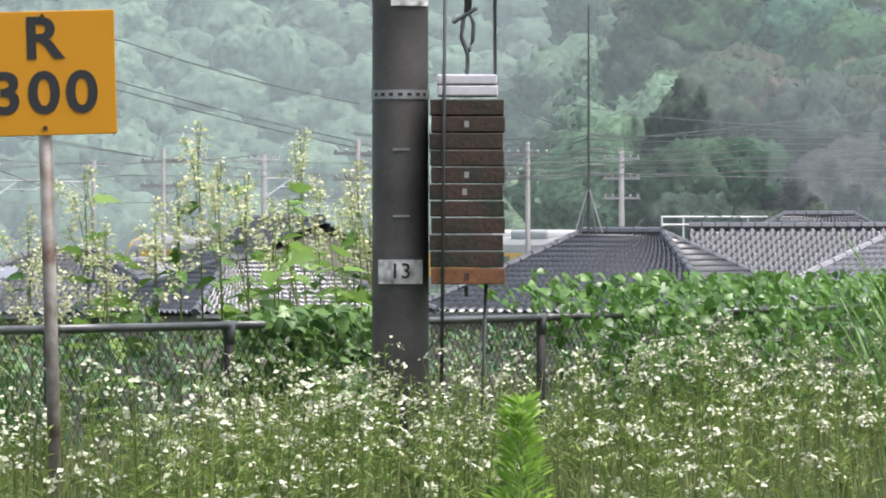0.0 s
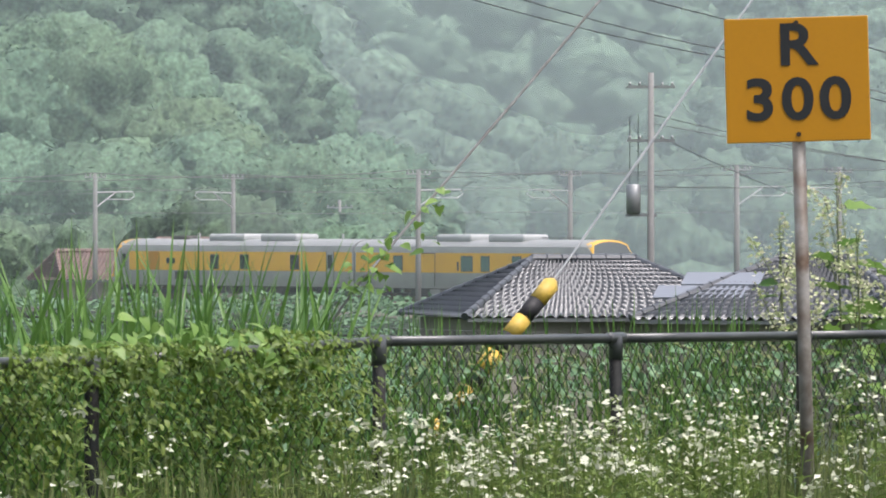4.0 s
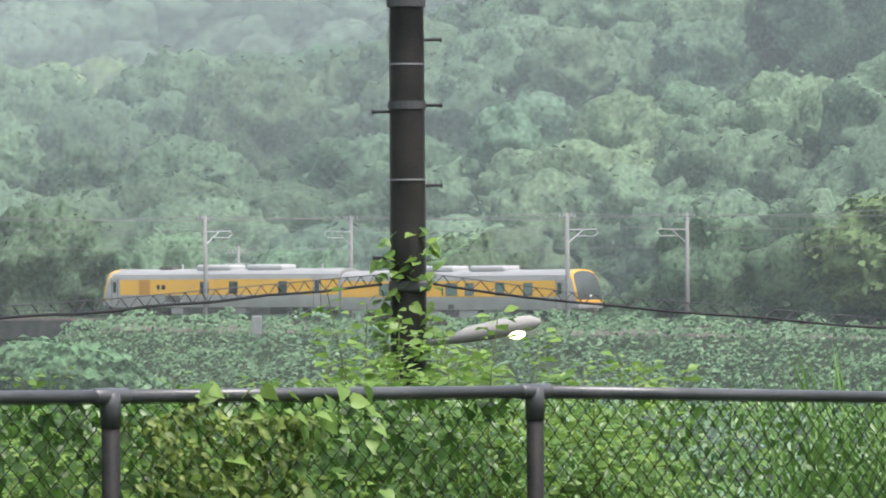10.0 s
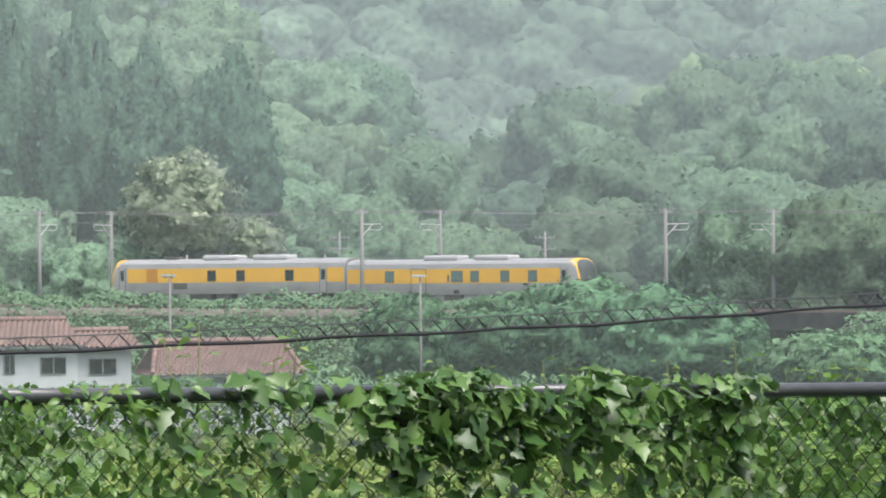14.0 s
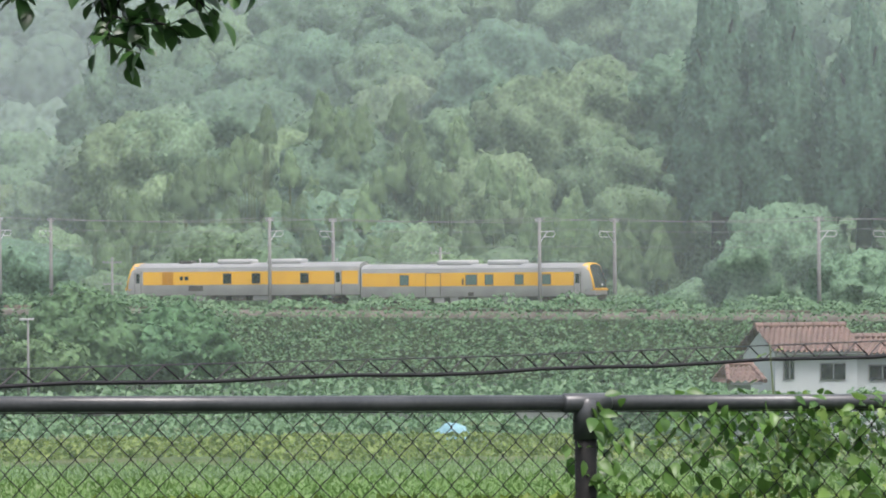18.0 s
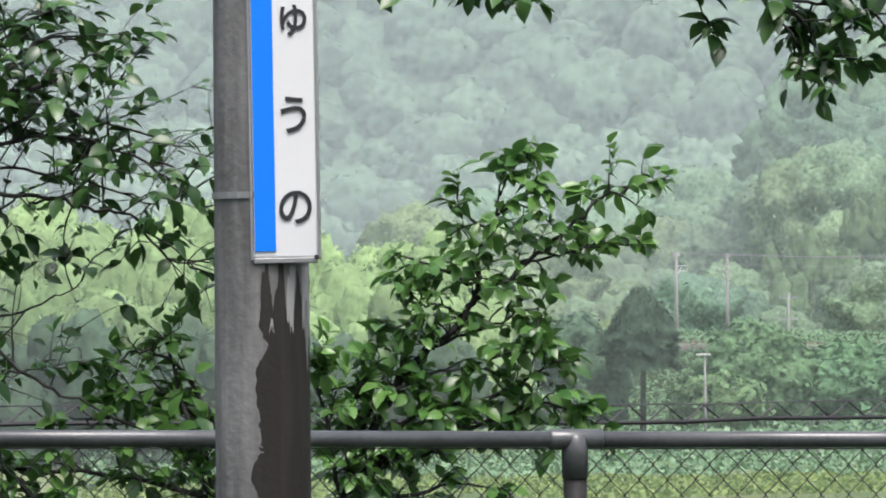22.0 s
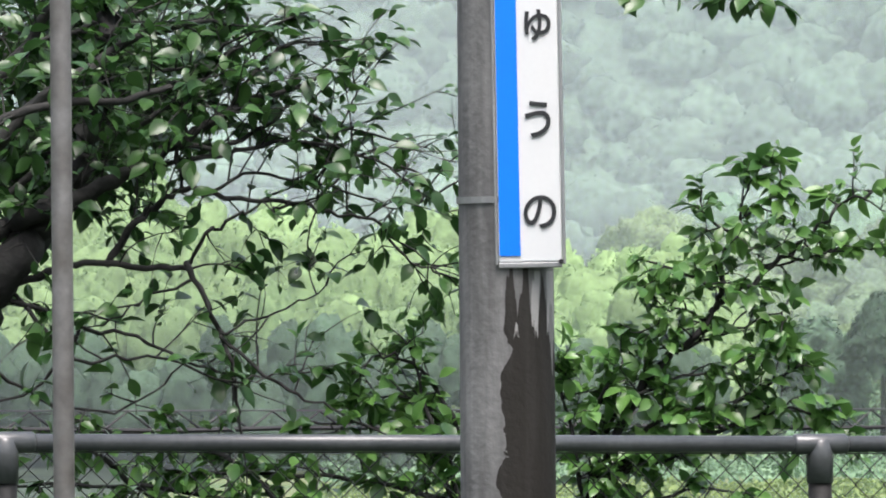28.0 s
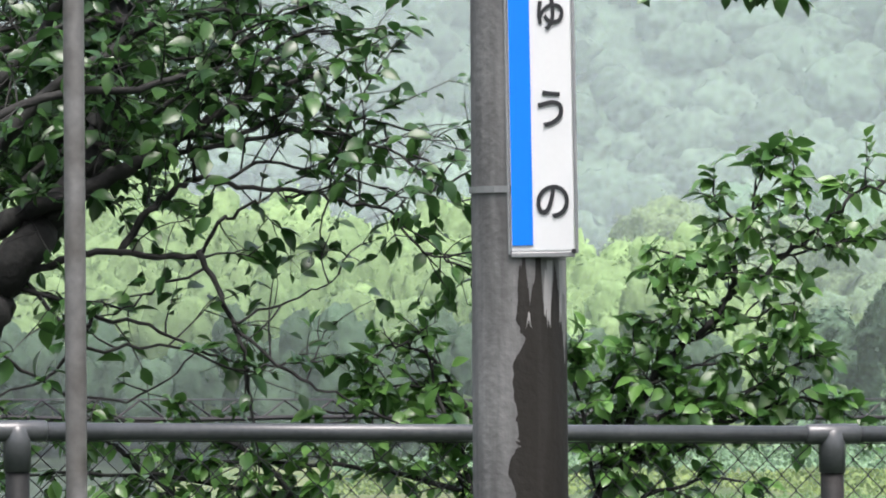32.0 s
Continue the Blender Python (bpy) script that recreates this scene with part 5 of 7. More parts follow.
def shoots(name, az0, az1, d0, d1, n, height, leaf_size, per, material, label, tmpl=OVAL, spread=0.2):
    """Upright leafy shoots."""
    bm = bmesh.new()
    P, A, N, S = [], [], [], []
    for x, y, z in strip(n, az0, az1, d0, d1):
        h = height * G.uniform(0.55, 1.15)
        top = Vector((x + G.normal() * spread, y + G.normal() * spread, z + h))
        line = [Vector((x, y, z)).lerp(top, i / 4) + Vector((math.sin(i) * 0.04, math.cos(i * 1.3) * 0.04, 0)) for i in range(5)]
        tube(bm, line, [0.008, 0.007, 0.005, 0.004, 0.002], 4, False)
        for i in range(per):
            u = G.uniform(0.35, 1.0)
            k = min(3, int(u * 4))
            p = line[k].lerp(line[k + 1], u * 4 - k)
            a = G.uniform(0, 6.28)
            out = Vector((math.cos(a), math.sin(a), G.uniform(-0.3, 0.5)))
            P.append(tuple(p + out * G.uniform(0.02, 0.25) * (1.2 - u))), A.append(tuple(out)), N.append((G.normal() * 0.4, G.normal() * 0.4, 1)), S.append(leaf_size * G.uniform(0.6, 1.3) * (1.25 - 0.5 * u))
    ob = link(name, bm, M["stem"])
    tagged(ob, label, "shrub", kind="stuff")
    ob2 = leaves(name + "_foliage", P, A, N, S, tmpl, material, ob)


shoots("shrub", -25.8, -18.2, 1.5, 5.0, 190, 1.0, 0.075, 105, M["pale"], "light green leafy shrubs rising behind the fence", CARD)
shoots("shrub", -22.3, -20.4, 1.5, 4.0, 34, 1.3, 0.075, 100, M["pale"], "light green leafy shrubs rising behind the fence", CARD)
shoots("shrub", -31.5, -26.0, 1.0, 3.0, 60, 1.1, 0.05, 40, M["pale"], "light green leafy shrubs rising behind the fence")
shoots("shrub", -34.8, -31.6, 0.6, 2.0, 16, 1.2, 0.06, 34, M["pale"], "light green leafy shrubs rising behind the fence")
shoots("broad_weed", -4.0, -0.6, 0.8, 3.0, 24, 1.6, 0.21, 8, M["pale"], "tall weeds with broad lobed leaves behind the fence", LOBED)

# creamy plumes of the tall weeds
P, A, N, S = [], [], [], []
LP, LA, LN, LS = [], [], [], []
bm = bmesh.new()
for az, top_z in ((-4.6, 1.62), (-4.35, 1.45), (-3.97, 1.86), (-3.75, 1.55), (-3.2, 1.62), (-2.95, 1.8), (-2.72, 2.12), (-2.5, 1.9), (-2.2, 1.84), (-1.9, 1.6), (-1.58, 2.12), (-1.4, 1.78), (-1.02, 1.75), (-0.82, 1.6), (-0.95, 1.95)):
    q = place(az, fence_r(az) + G.uniform(1.0, 3.0))
    x, y = q.x, q.y
    tube(bm, [(x, y, -0.8), (x + 0.03, y, top_z * 0.5), (x, y, top_z)], [0.009, 0.007, 0.003], 5, False)
    for k in range(5):
        a = k * 2.4 + G.normal() * 0.3
        w = G.uniform(0.07, 0.24) * (0.2 if k == 0 else 1.0)
        tip = Vector((x + math.cos(a) * w, y + math.sin(a) * w, top_z - 0.09 * k * G.uniform(0.7, 1.2)))
        root = Vector((x, y, tip.z - 0.28))
        tube(bm, [root, root.lerp(tip, 0.6) + Vector((0, 0, 0.02)), tip], 0.003, 4, False)
        for i in range(75):
            u = G.random()
            c = root.lerp(tip, 0.25 + 0.75 * u)
            sp = 0.05 * (1.15 - u)
            P.append((c.x + G.normal() * sp, c.y + G.normal() * sp, c.z + G.normal() * 0.02)), A.append((G.normal(), G.normal(), 0.2)), N.append((G.normal(), G.normal(), 0.6)), S.append(0.03 * G.uniform(0.5, 1.3))
    for i in range(10):
        u = G.random()
        a = G.uniform(0, 6.28)
        LP.append((x, y, top_z - 0.35 - 0.9 * u)), LA.append((math.cos(a), math.sin(a), G.uniform(-0.5, 0.3))), LN.append((G.normal() * 0.4, G.normal() * 0.4, 1)), LS.append(G.uniform(0.08, 0.16))
ob = tagged(link("plume_weed", bm, M["stem"]), "tall weeds topped by loose creamy plumes", "weed", kind="stuff")
leaves("plumes", P, A, N, S, CARD, M["cream"], ob, "creamy flower plumes")
leaves("plume_leaf", LP, LA, LN, LS, OVAL, M["bush"], ob)

# ---- fleabane in flower before the fence ----
P, A, N, S, LP, LA, LN, LS = [], [], [], [], [], [], [], []
bm = bmesh.new()
for x, y, z in strip(780, -9.6, 5.4, -6.5, -0.4) + strip(26, -12.8, -9.0, -3.5, -1.0) + strip(330, -9.0, 5.4, -10.0, -4.0) + strip(120, 2.0, 5.6, -15.0, -8.0):
    thick = noise.noise((x * 0.9, y * 0.9, 4.0))
    if thick < -0.05:
        continue
    h = G.uniform(0.4, 0.85) + 0.35 * thick
    root = Vector((x, y, z))
    tip = Vector((x + G.normal() * 0.10, y + G.normal() * 0.10, z + h))
    tube(bm, [root, root.lerp(tip, 0.6), tip], [0.004, 0.003, 0.002], 3, False)
    for i in range(34):
        u = G.random()
        p = root.lerp(tip, u)
        a = G.uniform(0, 6.28)
        LP.append(tuple(p)), LA.append((math.cos(a), math.sin(a), G.uniform(0.1, 1.0))), LN.append((0, 0, 1)), LS.append(0.11 * (1.3 - u))
    for i in range(int(G.integers(1, 4))):
        a, b = G.uniform(0, 6.28), G.uniform(0.01, 0.10)
        c = tip + Vector((math.cos(a) * b, math.sin(a) * b, G.uniform(-0.2, 0.03)))
        tube(bm, [root.lerp(tip, 0.65), c], 0.0016, 3, False)
        for k in range(int(G.integers(5, 11))):
            P.append(tuple(c + Vector((G.normal() * 0.026, G.normal() * 0.026, G.normal() * 0.010)))), A.append((G.normal(), G.normal(), 0.5 * G.normal())), N.append((G.normal() * 0.5, G.normal() * 0.5, 0.8)), S.append(0.026 * G.uniform(0.6, 1.5))
ob = tagged(link("fleabane", bm, M["weed"]), "dense white-flowered fleabane in front of the fence", "flower", kind="stuff")
leaves("blossom", P, A, N, S, CARD, M["petal"], ob, "small white flower heads")
leaves("stem_leaf", LP, LA, LN, LS, NARROW, M["weed"], ob)

# bright feathery weed among the flowers
P, A, N, S = [], [], [], []
root = sight_low(0.86, 17.5)
bm = tube(bmesh.new(), [root, root + Vector((0, 0, 0.95))], [0.006, 0.002], 5)
for i in range(900):
    u = G.random() ** 0.8
    w = 0.20 * (1 - u) + 0.02
    a = G.uniform(0, 6.28)
    P.append((root.x + math.cos(a) * w * G.random(), root.y + math.sin(a) * w * G.random(), root.z + 0.95 * u)), A.append((math.cos(a), math.sin(a), 0.8)), N.append((G.normal(), G.normal(), 0.7)), S.append(0.07 * G.uniform(0.5, 1.2))
ob = tagged(link("feathery_weed", bm, M["weed"]), "bright green feathery weed among white flowers", "weed")
leaves("weed_foliage", P, A, N, S, SLIM, M["lime"], ob)

# ---- kudzu on the railway bank ----
def mound(s, u):
    """Height of the creeper's heaps over the bank, with creases between them."""
    a = 1 - abs(noise.noise((s * 0.16, u * 2.6, 1.0))) * 2.4
    b = 1 - abs(noise.noise((s * 0.55, u * 7, 4.0))) * 2.2
    return 0.1 + 1.05 * max(0, a) + 0.55 * max(0, b) + 0.5 * noise.noise((s * 0.07, u * 1.5, 7.0))


P, A, N, S = [], [], [], []
for i in range(150000):
    s = G.uniform(-175, 255)
    if BRIDGE[0] - 1 < s < BRIDGE[1] + 1:
        continue
    u = G.random() ** 0.8
    off = -3.4 - 12.2 * u
    h = mound(s, u)
    if h < G.uniform(-0.4, 0.5):
        continue
    gs, gu = (mound(s + 0.25, u) - h) / 0.25, (mound(s, u + 0.02) - h) / (0.02 * 12.2)
    p, a = track(s, off)
    crest = 0.15 if s < BRIDGE[0] else 0.5
    zt = float(np.interp(off, (-17, -8.6, -6.5, -4.4, -3.4), (-9.5, p.z - 1.1, p.z - crest, p.z - crest, p.z - 0.75)))
    low = (0.85 if s < BRIDGE[0] else 0.45) if off > -6 else 1.0
    out, along = Vector((-math.sin(a), -math.cos(a), 0)), Vector((math.cos(a), -math.sin(a), 0))
    nrm = (out * 0.28 + Vector((0, 0, 1.0)) - along * gs * low * 0.8 - out * gu * low * 0.8).normalized()
    P.append((p.x, p.y, zt + max(0.05, h) * low - G.random() * 0.15)), A.append((out.x * 0.6 + G.normal() * 0.8, out.y * 0.6 + G.normal() * 0.8, -0.25 + G.normal() * 0.25)), N.append((nrm.x + G.normal() * 0.22, nrm.y + G.normal() * 0.22, nrm.z + G.normal() * 0.22)), S.append(0.35 * G.uniform(0.5, 1.3))
leaves("kudzu", P, A, N, S, CARD, M["kudzu"], None, "thick kudzu creeper covering the railway bank", "creeper", "stuff")
# ---- lettering ----


def letters(text, size, material, parent, m, bold=0.0, name="lettering", squeeze=1.0, gap=1.0):
    """Flat letters in the built-in font, centred, standing on the x-z plane of pose m."""
    cu = bpy.data.curves.new(name, "FONT")
    cu.body, cu.size, cu.align_x, cu.align_y, cu.offset, cu.extrude, cu.resolution_u, cu.space_character = text, size, "CENTER", "CENTER", bold, 0.001, 6, gap
    tmp = bpy.data.objects.new(name, cu)
    scene.collection.objects.link(tmp)
    me = bpy.data.meshes.new_from_object(tmp.evaluated_get(bpy.context.evaluated_depsgraph_get()))
    bpy.data.objects.remove(tmp)
    bpy.data.curves.remove(cu)
    me.transform(Matrix.Diagonal((squeeze, 1, 1, 1)))
    me.transform(Matrix.Rotation(math.pi / 2, 4, "X"))
    me.transform(m)
    me.materials.clear()
    me.materials.append(material)
    ob = new(name, me)
    ob.parent = parent
    return ob


def sight(az, el, r):
    """The point at a bearing, elevation over the eye and distance."""
    return place(az, r, EYE_Z + r * math.tan(radians(el)))


# ---- station name board on the stained pole ----
b0 = facing(-47.59, 11.95)
board = thing("station_name_board", b0 @ Matrix.Rotation(radians(-0.6), 4, "Y"), "white enamel station name board with a blue stripe", "sign")
part("panel", box(bmesh.new(), -0.073, -0.012, 1.69, 0.073, 0.012, 3.1, 0.004), M["white"], board)
part("frame_edge", box(bmesh.new(), 0.0735, -0.016, 1.685, 0.081, 0.02, 3.1, 0.002), M["galv"], board)
part("frame_edge", box(bmesh.new(), -0.08, -0.016, 1.684, -0.0735, 0.02, 3.1, 0.002), M["galv"], board)
part("frame_edge", box(bmesh.new(), -0.073, -0.016, 1.677, 0.073, 0.02, 1.6895, 0.002), M["galv"], board)
part("blue_stripe", box(bmesh.new(), -0.070, -0.0155, 1.705, -0.022, -0.0125, 3.1), M["blue"], board, "blue stripe")
for ch, z in (("の", 1.800), ("う", 2.009), ("ゅ", 2.234)):
    letters(ch, 0.098, M["ink"], board, Matrix.Translation((0.024, -0.0145, z)), 0.0012, "character", 0.9)
part("bolt", tube(bmesh.new(), [(0.07, -0.02, 1.69), (0.07, -0.012, 1.69)], 0.006, 8), M["black"], board)
sign_pole.matrix_world = facing(-47.94, 12.05)
strap = bmesh.new()
tube(strap, [(0, 0, 1.826), (0, 0, 1.841)], 0.1135, 24)
part("strap", strap, M["galv"], sign_pole, "bright steel strap")

# ---- R 300 curve sign ----
rs = thing("curve_radius_sign", facing(-4.26, 24.2) @ Matrix.Rotation(radians(-1.6), 4, "Y"), "orange-yellow railway curve sign on a rusty steel post", "sign")
part("plate", box(bmesh.new(), -0.335, -0.006, 1.965, 0.335, 0.006, 2.545, 0.004), M["sign_yellow"], rs, "orange-yellow plate")
part("post", tube(bmesh.new(), [(0.0, 0.04, -0.5), (0.0, 0.04, 2.5)], 0.032, 14), M["rust_post"], rs, "rust-streaked steel post", True)
letters("R", 0.27, M["ink"], rs, Matrix.Translation((0.0, -0.009, 2.41)), 0.0065, squeeze=1.1)
letters("300", 0.27, M["ink"], rs, Matrix.Translation((0.0, -0.009, 2.155)), 0.0065, squeeze=1.12, gap=1.16)
for z in (2.52, 2.0):
    part("bolt", tube(bmesh.new(), [(0, -0.012, z), (0, -0.004, z)], 0.012, 8), M["rust"], rs)

# ---- numbered pole: plates, band, balance weights ----
PX = 0.00308


def zz(y):
    return 1.414 + (441 - y) * PX


def plate_on(name, y0, y1, x0, x1, text, label):
    """A bent plate round the pole's near side."""
    bm = bmesh.new()
    cols = []
    for i in range(9):
        x = x0 + (x1 - x0) * i / 8
        y = -math.sqrt(max(0.0001, 0.162 ** 2 - x * x))
        cols.append((bm.verts.new((x, y, zz(y1))), bm.verts.new((x, y, zz(y0)))))
    for a, b in zip(cols, cols[1:]):
        bm.faces.new((a[0], b[0], b[1], a[1]))
    p = part(name, bm, M["chipped"], pole_13, label, True)
    letters(text, 0.115, M["ink"], p, Matrix.Translation(((x0 + x1) / 2, -0.166, (zz(y0) + zz(y1)) / 2)), 0.001)


pole_13.matrix_world = facing(-0.47, 27.6)
plate_on("number_plate", 458, 500, -0.118, 0.118, "13", "chipped white number plate")
plate_on("number_plate", -30, 20, -0.05, 0.15, "13", "white number plate")
bm = bmesh.new()
tube(bm, [(0, 0, zz(181)), (0, 0, zz(165))], 0.156, 24)
bd = part("band", bm, M["galv"], pole_13, "perforated galvanised band")
for i in range(7):
    a = -math.pi / 2 + (i - 3) * 0.32
    part("slot", box(bmesh.new(), -0.012, -0.001, -0.008, 0.012, 0.001, 0.008, 0, Matrix.Translation((0.157 * math.cos(a), 0.157 * math.sin(a), zz(173))) @ Matrix.Rotation(a + math.pi / 2, 4, "Z")), M["black"], bd)
for y in (270, 385):
    part("mould_line", box(bmesh.new(), -0.04, -0.158, zz(y), 0.05, -0.15, zz(y - 4)), M["concrete"], pole_13)
wt_ = thing("balance_weight", facing(0.27, 27.45), "stack of rusty iron balance weights hung on a rope", "tension weight", "balance weights")
for i in range(11):
    y0, y1 = 183 + i * 29, 183 + (i + 1) * 29 - 2
    dx = 0.006 * math.sin(i * 2.1)
    bm = box(bmesh.new(), -0.195 + dx, -0.17, zz(y1), 0.195 + dx, 0.17, zz(y0), 0.006)
    part("weight_block", bm, M["rust_end"] if i == 10 else M["rust"], wt_)
    part("slot_mark", box(bmesh.new(), -0.02 + dx, -0.173, zz(y0 + 19), 0.005 + dx, -0.169, zz(y0 + 8)), M["concrete"] if i in (1, 4, 5) else M["rust"], wt_)
for y0, y1, dx in ((140, 157, 0), (159, 177, 0.004)):
    part("top_slab", box(bmesh.new(), -0.16 + dx, -0.14, zz(y1), 0.16 + dx, 0.14, zz(y0), 0.008), M["white_slab"], wt_, "pale concrete top slab")
loop = [(0.0, -0.02, zz(140)), (0.004, -0.02, zz(105)), (-0.03, -0.02, zz(75)), (-0.02, -0.02, zz(45)), (0.006, -0.02, zz(30)), (0.035, -0.02, zz(50)), (0.03, -0.02, zz(80)), (0.008, -0.02, zz(100))]
part("eye_rope", tube(bmesh.new(), loop, 0.011, 8), M["dark_steel"], wt_, "steel rope eye", True)
part("rope", tube(bmesh.new(), [(0.004, -0.02, zz(34)), (0.02, -0.02, zz(-300))], 0.02, 8), M["dark_steel"], wt_, "twisted steel rope", True)
part("clamp", tube(bmesh.new(), [(-0.075, -0.03, zz(50)), (0.05, -0.03, zz(25))], 0.012, 6), M["dark_steel"], wt_)
for x, y0, y1 in ((-0.107, -300, 720), (0.148, -300, 140), (0.10, 500, 800), (-0.005, 505, 522)):
    part("guide_rod", tube(bmesh.new(), [(x, -0.19 if x < -0.05 else -0.05, zz(y0)), (x - (0.03 if y1 > 600 else 0), -0.19 if x < -0.05 else -0.05, zz(y1))], 0.0095, 8), M["dark_steel"], wt_, smooth_shade=True)

# ---- lamp pole: step bolts, bands, street lamp ----


def lz(y):
    return 1.746 + (441 - y) * 0.00404


lamp_pole.matrix_world = facing(-21.32, 36.6)
for y, s in ((92, 1), (207, 1), (348, 1), (218, -1), (475, -1), (-40, 1), (10, -1)):
    part("step_bolt", tube(bmesh.new(), [(s * 0.11, 0, lz(y)), (s * 0.235, 0, lz(y)), (s * 0.236, 0, lz(y)), (s * 0.25, 0, lz(y))], [0.011, 0.011, 0.018, 0.018], 8), M["black"], lamp_pole)
for y, r_, h in ((135, 0.131, 0.006), (338, 0.135, 0.006), (22, 0.14, 0.05), (207, 0.136, 0.028)):
    part("band", tube(bmesh.new(), [(0, 0, lz(y) - h), (0, 0, lz(y) + h)], r_, 20), M["galv"] if h < 0.01 else M["dark_steel"], lamp_pole, "steel band")
part("cable_bracket", box(bmesh.new(), -0.14, -0.15, lz(535), 0.14, 0.15, lz(515), 0.02), M["dark_steel"], lamp_pole)
part("lamp_arm", tube(bmesh.new(), [(0.1, -0.12, lz(625)), (0.3, -0.3, lz(620)), (0.48, -0.3, lz(612))], 0.022, 8), M["galv"], lamp_pole, "lamp arm", True)
bm = bmesh.new()
tube(bm, [(0.28, -0.3, lz(620)), (0.42, -0.3, lz(610)), (0.68, -0.3, lz(598)), (0.86, -0.3, lz(590)), (0.93, -0.3, lz(588))], [0.025, 0.055, 0.066, 0.055, 0.02], 12)
hd = part("lamp_head", bm, M["concrete"], lamp_pole, "grey street lamp head", True)
bm = bmesh.new()
bmesh.ops.create_uvsphere(bm, u_segments=14, v_segments=8, radius=0.042, matrix=Matrix.Translation((0.76, -0.31, lz(609))) @ Matrix.Diagonal((1.5, 1, 0.9, 1)))
part("lamp_glass", bm, M["lamp_glow"], hd, "lit yellowish lamp glass", True)

P, A, N, S = [], [], [], []
for i in range(420):
    u = G.random() ** 1.4
    a = G.uniform(math.pi * 0.9, math.pi * 2.1)
    w = 0.15 + 0.16 * G.random() * (1 - 0.6 * u)
    q = lamp_pole.matrix_world @ Vector((math.cos(a) * w, math.sin(a) * w, -0.6 + 2.4 * u))
    P.append(tuple(q)), A.append((G.normal(), G.normal(), -0.3 + G.normal() * 0.5)), N.append((G.normal() * 0.5, -0.6, 0.8)), S.append(0.085 * G.uniform(0.5, 1.3))
leaves("pole_creeper", P, A, N, S, HEART, M["pale"], None, "fresh green creeper climbing the black lamp pole", "creeper", "stuff")

# ---- lashed cable on the lamp pole ----


def lashed(name, pts, seed):
    """A thick black cable hung under a thin wire by zigzag lashing."""
    t = thing(name, Matrix(), "black cable lashed below a thin wire, dripping with rain", "cable", "lashed cables")
    low, top, lash = bmesh.new(), bmesh.new(), bmesh.new()
    line = []
    for a, b in zip(pts, pts[1:]):
        n = max(2, int((b - a).length / 0.4))
        line += [a.lerp(b, i / n) for i in range(n)]
    line.append(pts[-1])
    wob = [p + Vector((0, 0, 0.006 * math.sin(i * 1.7 + seed))) for i, p in enumerate(line)]
    tube(low, wob, 0.0105, 6)
    tube(top, [p + Vector((0, 0, 0.075)) for p in line], 0.0035, 5)
    z = []
    for a, b in zip(line, line[1:]):
        seg = (b - a).length
        k = int(seg / 0.1) or 1
        for i in range(k):
            z.append(a.lerp(b, i / k))
    for i in range(0, len(z) - 2, 2):
        a, m_, b = z[i] + Vector((0, 0, 0.0)), z[i + 1] + Vector((0, 0, 0.072)), z[i + 2]
        tube(lash, [a, m_, b], 0.0045, 4, False)
    part("cable", low, M["black"], t)
    part("messenger_wire", top, M["dark_steel"], t)
    part("lashing", lash, M["black"], t)
    return t


hub = sight(-21.33, -0.21, 36.4)
lashed("lashed_cable", [hub + Vector((-0.2, 0, 0)), sight(-24.6, -0.47, 33.1), sight(-28.02, -0.68, 30.2), sight(-32.6, -0.87, 27.3), sight(-38.0, -1.06, 24.6), sight(-43.3, -1.17, 22.6), sight(-46.5, -1.16, 21.7), sight(-56, -1.1, 20)], 1)
lashed("lashed_cable", [hub + Vector((0.2, 0, 0)), sight(-19.5, -0.42, 37.5), sight(-17.5, -0.60, 38.8), sight(-14.4, -0.87, 41), sight(-10, -1.15, 45), sight(-5, -1.3, 52)], 2)

# ---- stay wires, striped guard ----
stay = thing("stay_wire", Matrix(), "steel stay wire in a black and yellow striped guard", "stay wire")
a, b = sight(-8.52, -2.33, 25.2), sight(-7.13, -0.6, 25.6)
d = (b - a) / 9
for i in range(9):
    part("guard_stripe", tube(bmesh.new(), [a + d * i, a + d * (i + 1)], 0.044 - 0.001 * (i % 2), 14), M["black"] if i % 2 else M["guard_yellow"], stay, smooth_shade=True)
part("guard_cap", tube(bmesh.new(), [b, b + d.normalized() * 0.03], [0.044, 0.017], 14), M["guard_yellow"], stay)
far_end = sight(-4.55, 3.05, 28.4)
part("wire", tube(bmesh.new(), [a, b, b.lerp(far_end, 0.5), far_end, far_end + (far_end - b)], 0.0065, 6), M["galv"], stay)
vs = tagged(link("stay_wire", tube(bmesh.new(), [sight(-9.9, -1.5, 31), sight(-9.28, -0.62, 31), sight(-6.67, 2.45, 33), sight(-4.6, 4.9, 35)], 0.0085, 6), M["pipe"]), "slack grey stay wire with a creeper", "stay wire")
P, A, N, S = [], [], [], []
for i in range(60):
    u = abs(G.normal()) * 0.18
    p = sight(-9.28 + 2.6 * u, -0.62 + 3.05 * u, 31)
    P.append(tuple(p + Vector((G.normal() * 0.06, G.normal() * 0.06, G.normal() * 0.08)))), A.append((G.normal(), G.normal(), -0.3)), N.append((G.normal() * 0.4, -0.5, 1)), S.append(0.07 * G.uniform(0.5, 1.3))
leaves("stay_creeper", P, A, N, S, HEART, M["pale"], vs, "pale creeper leaves")

# ---- village wires and poles ----


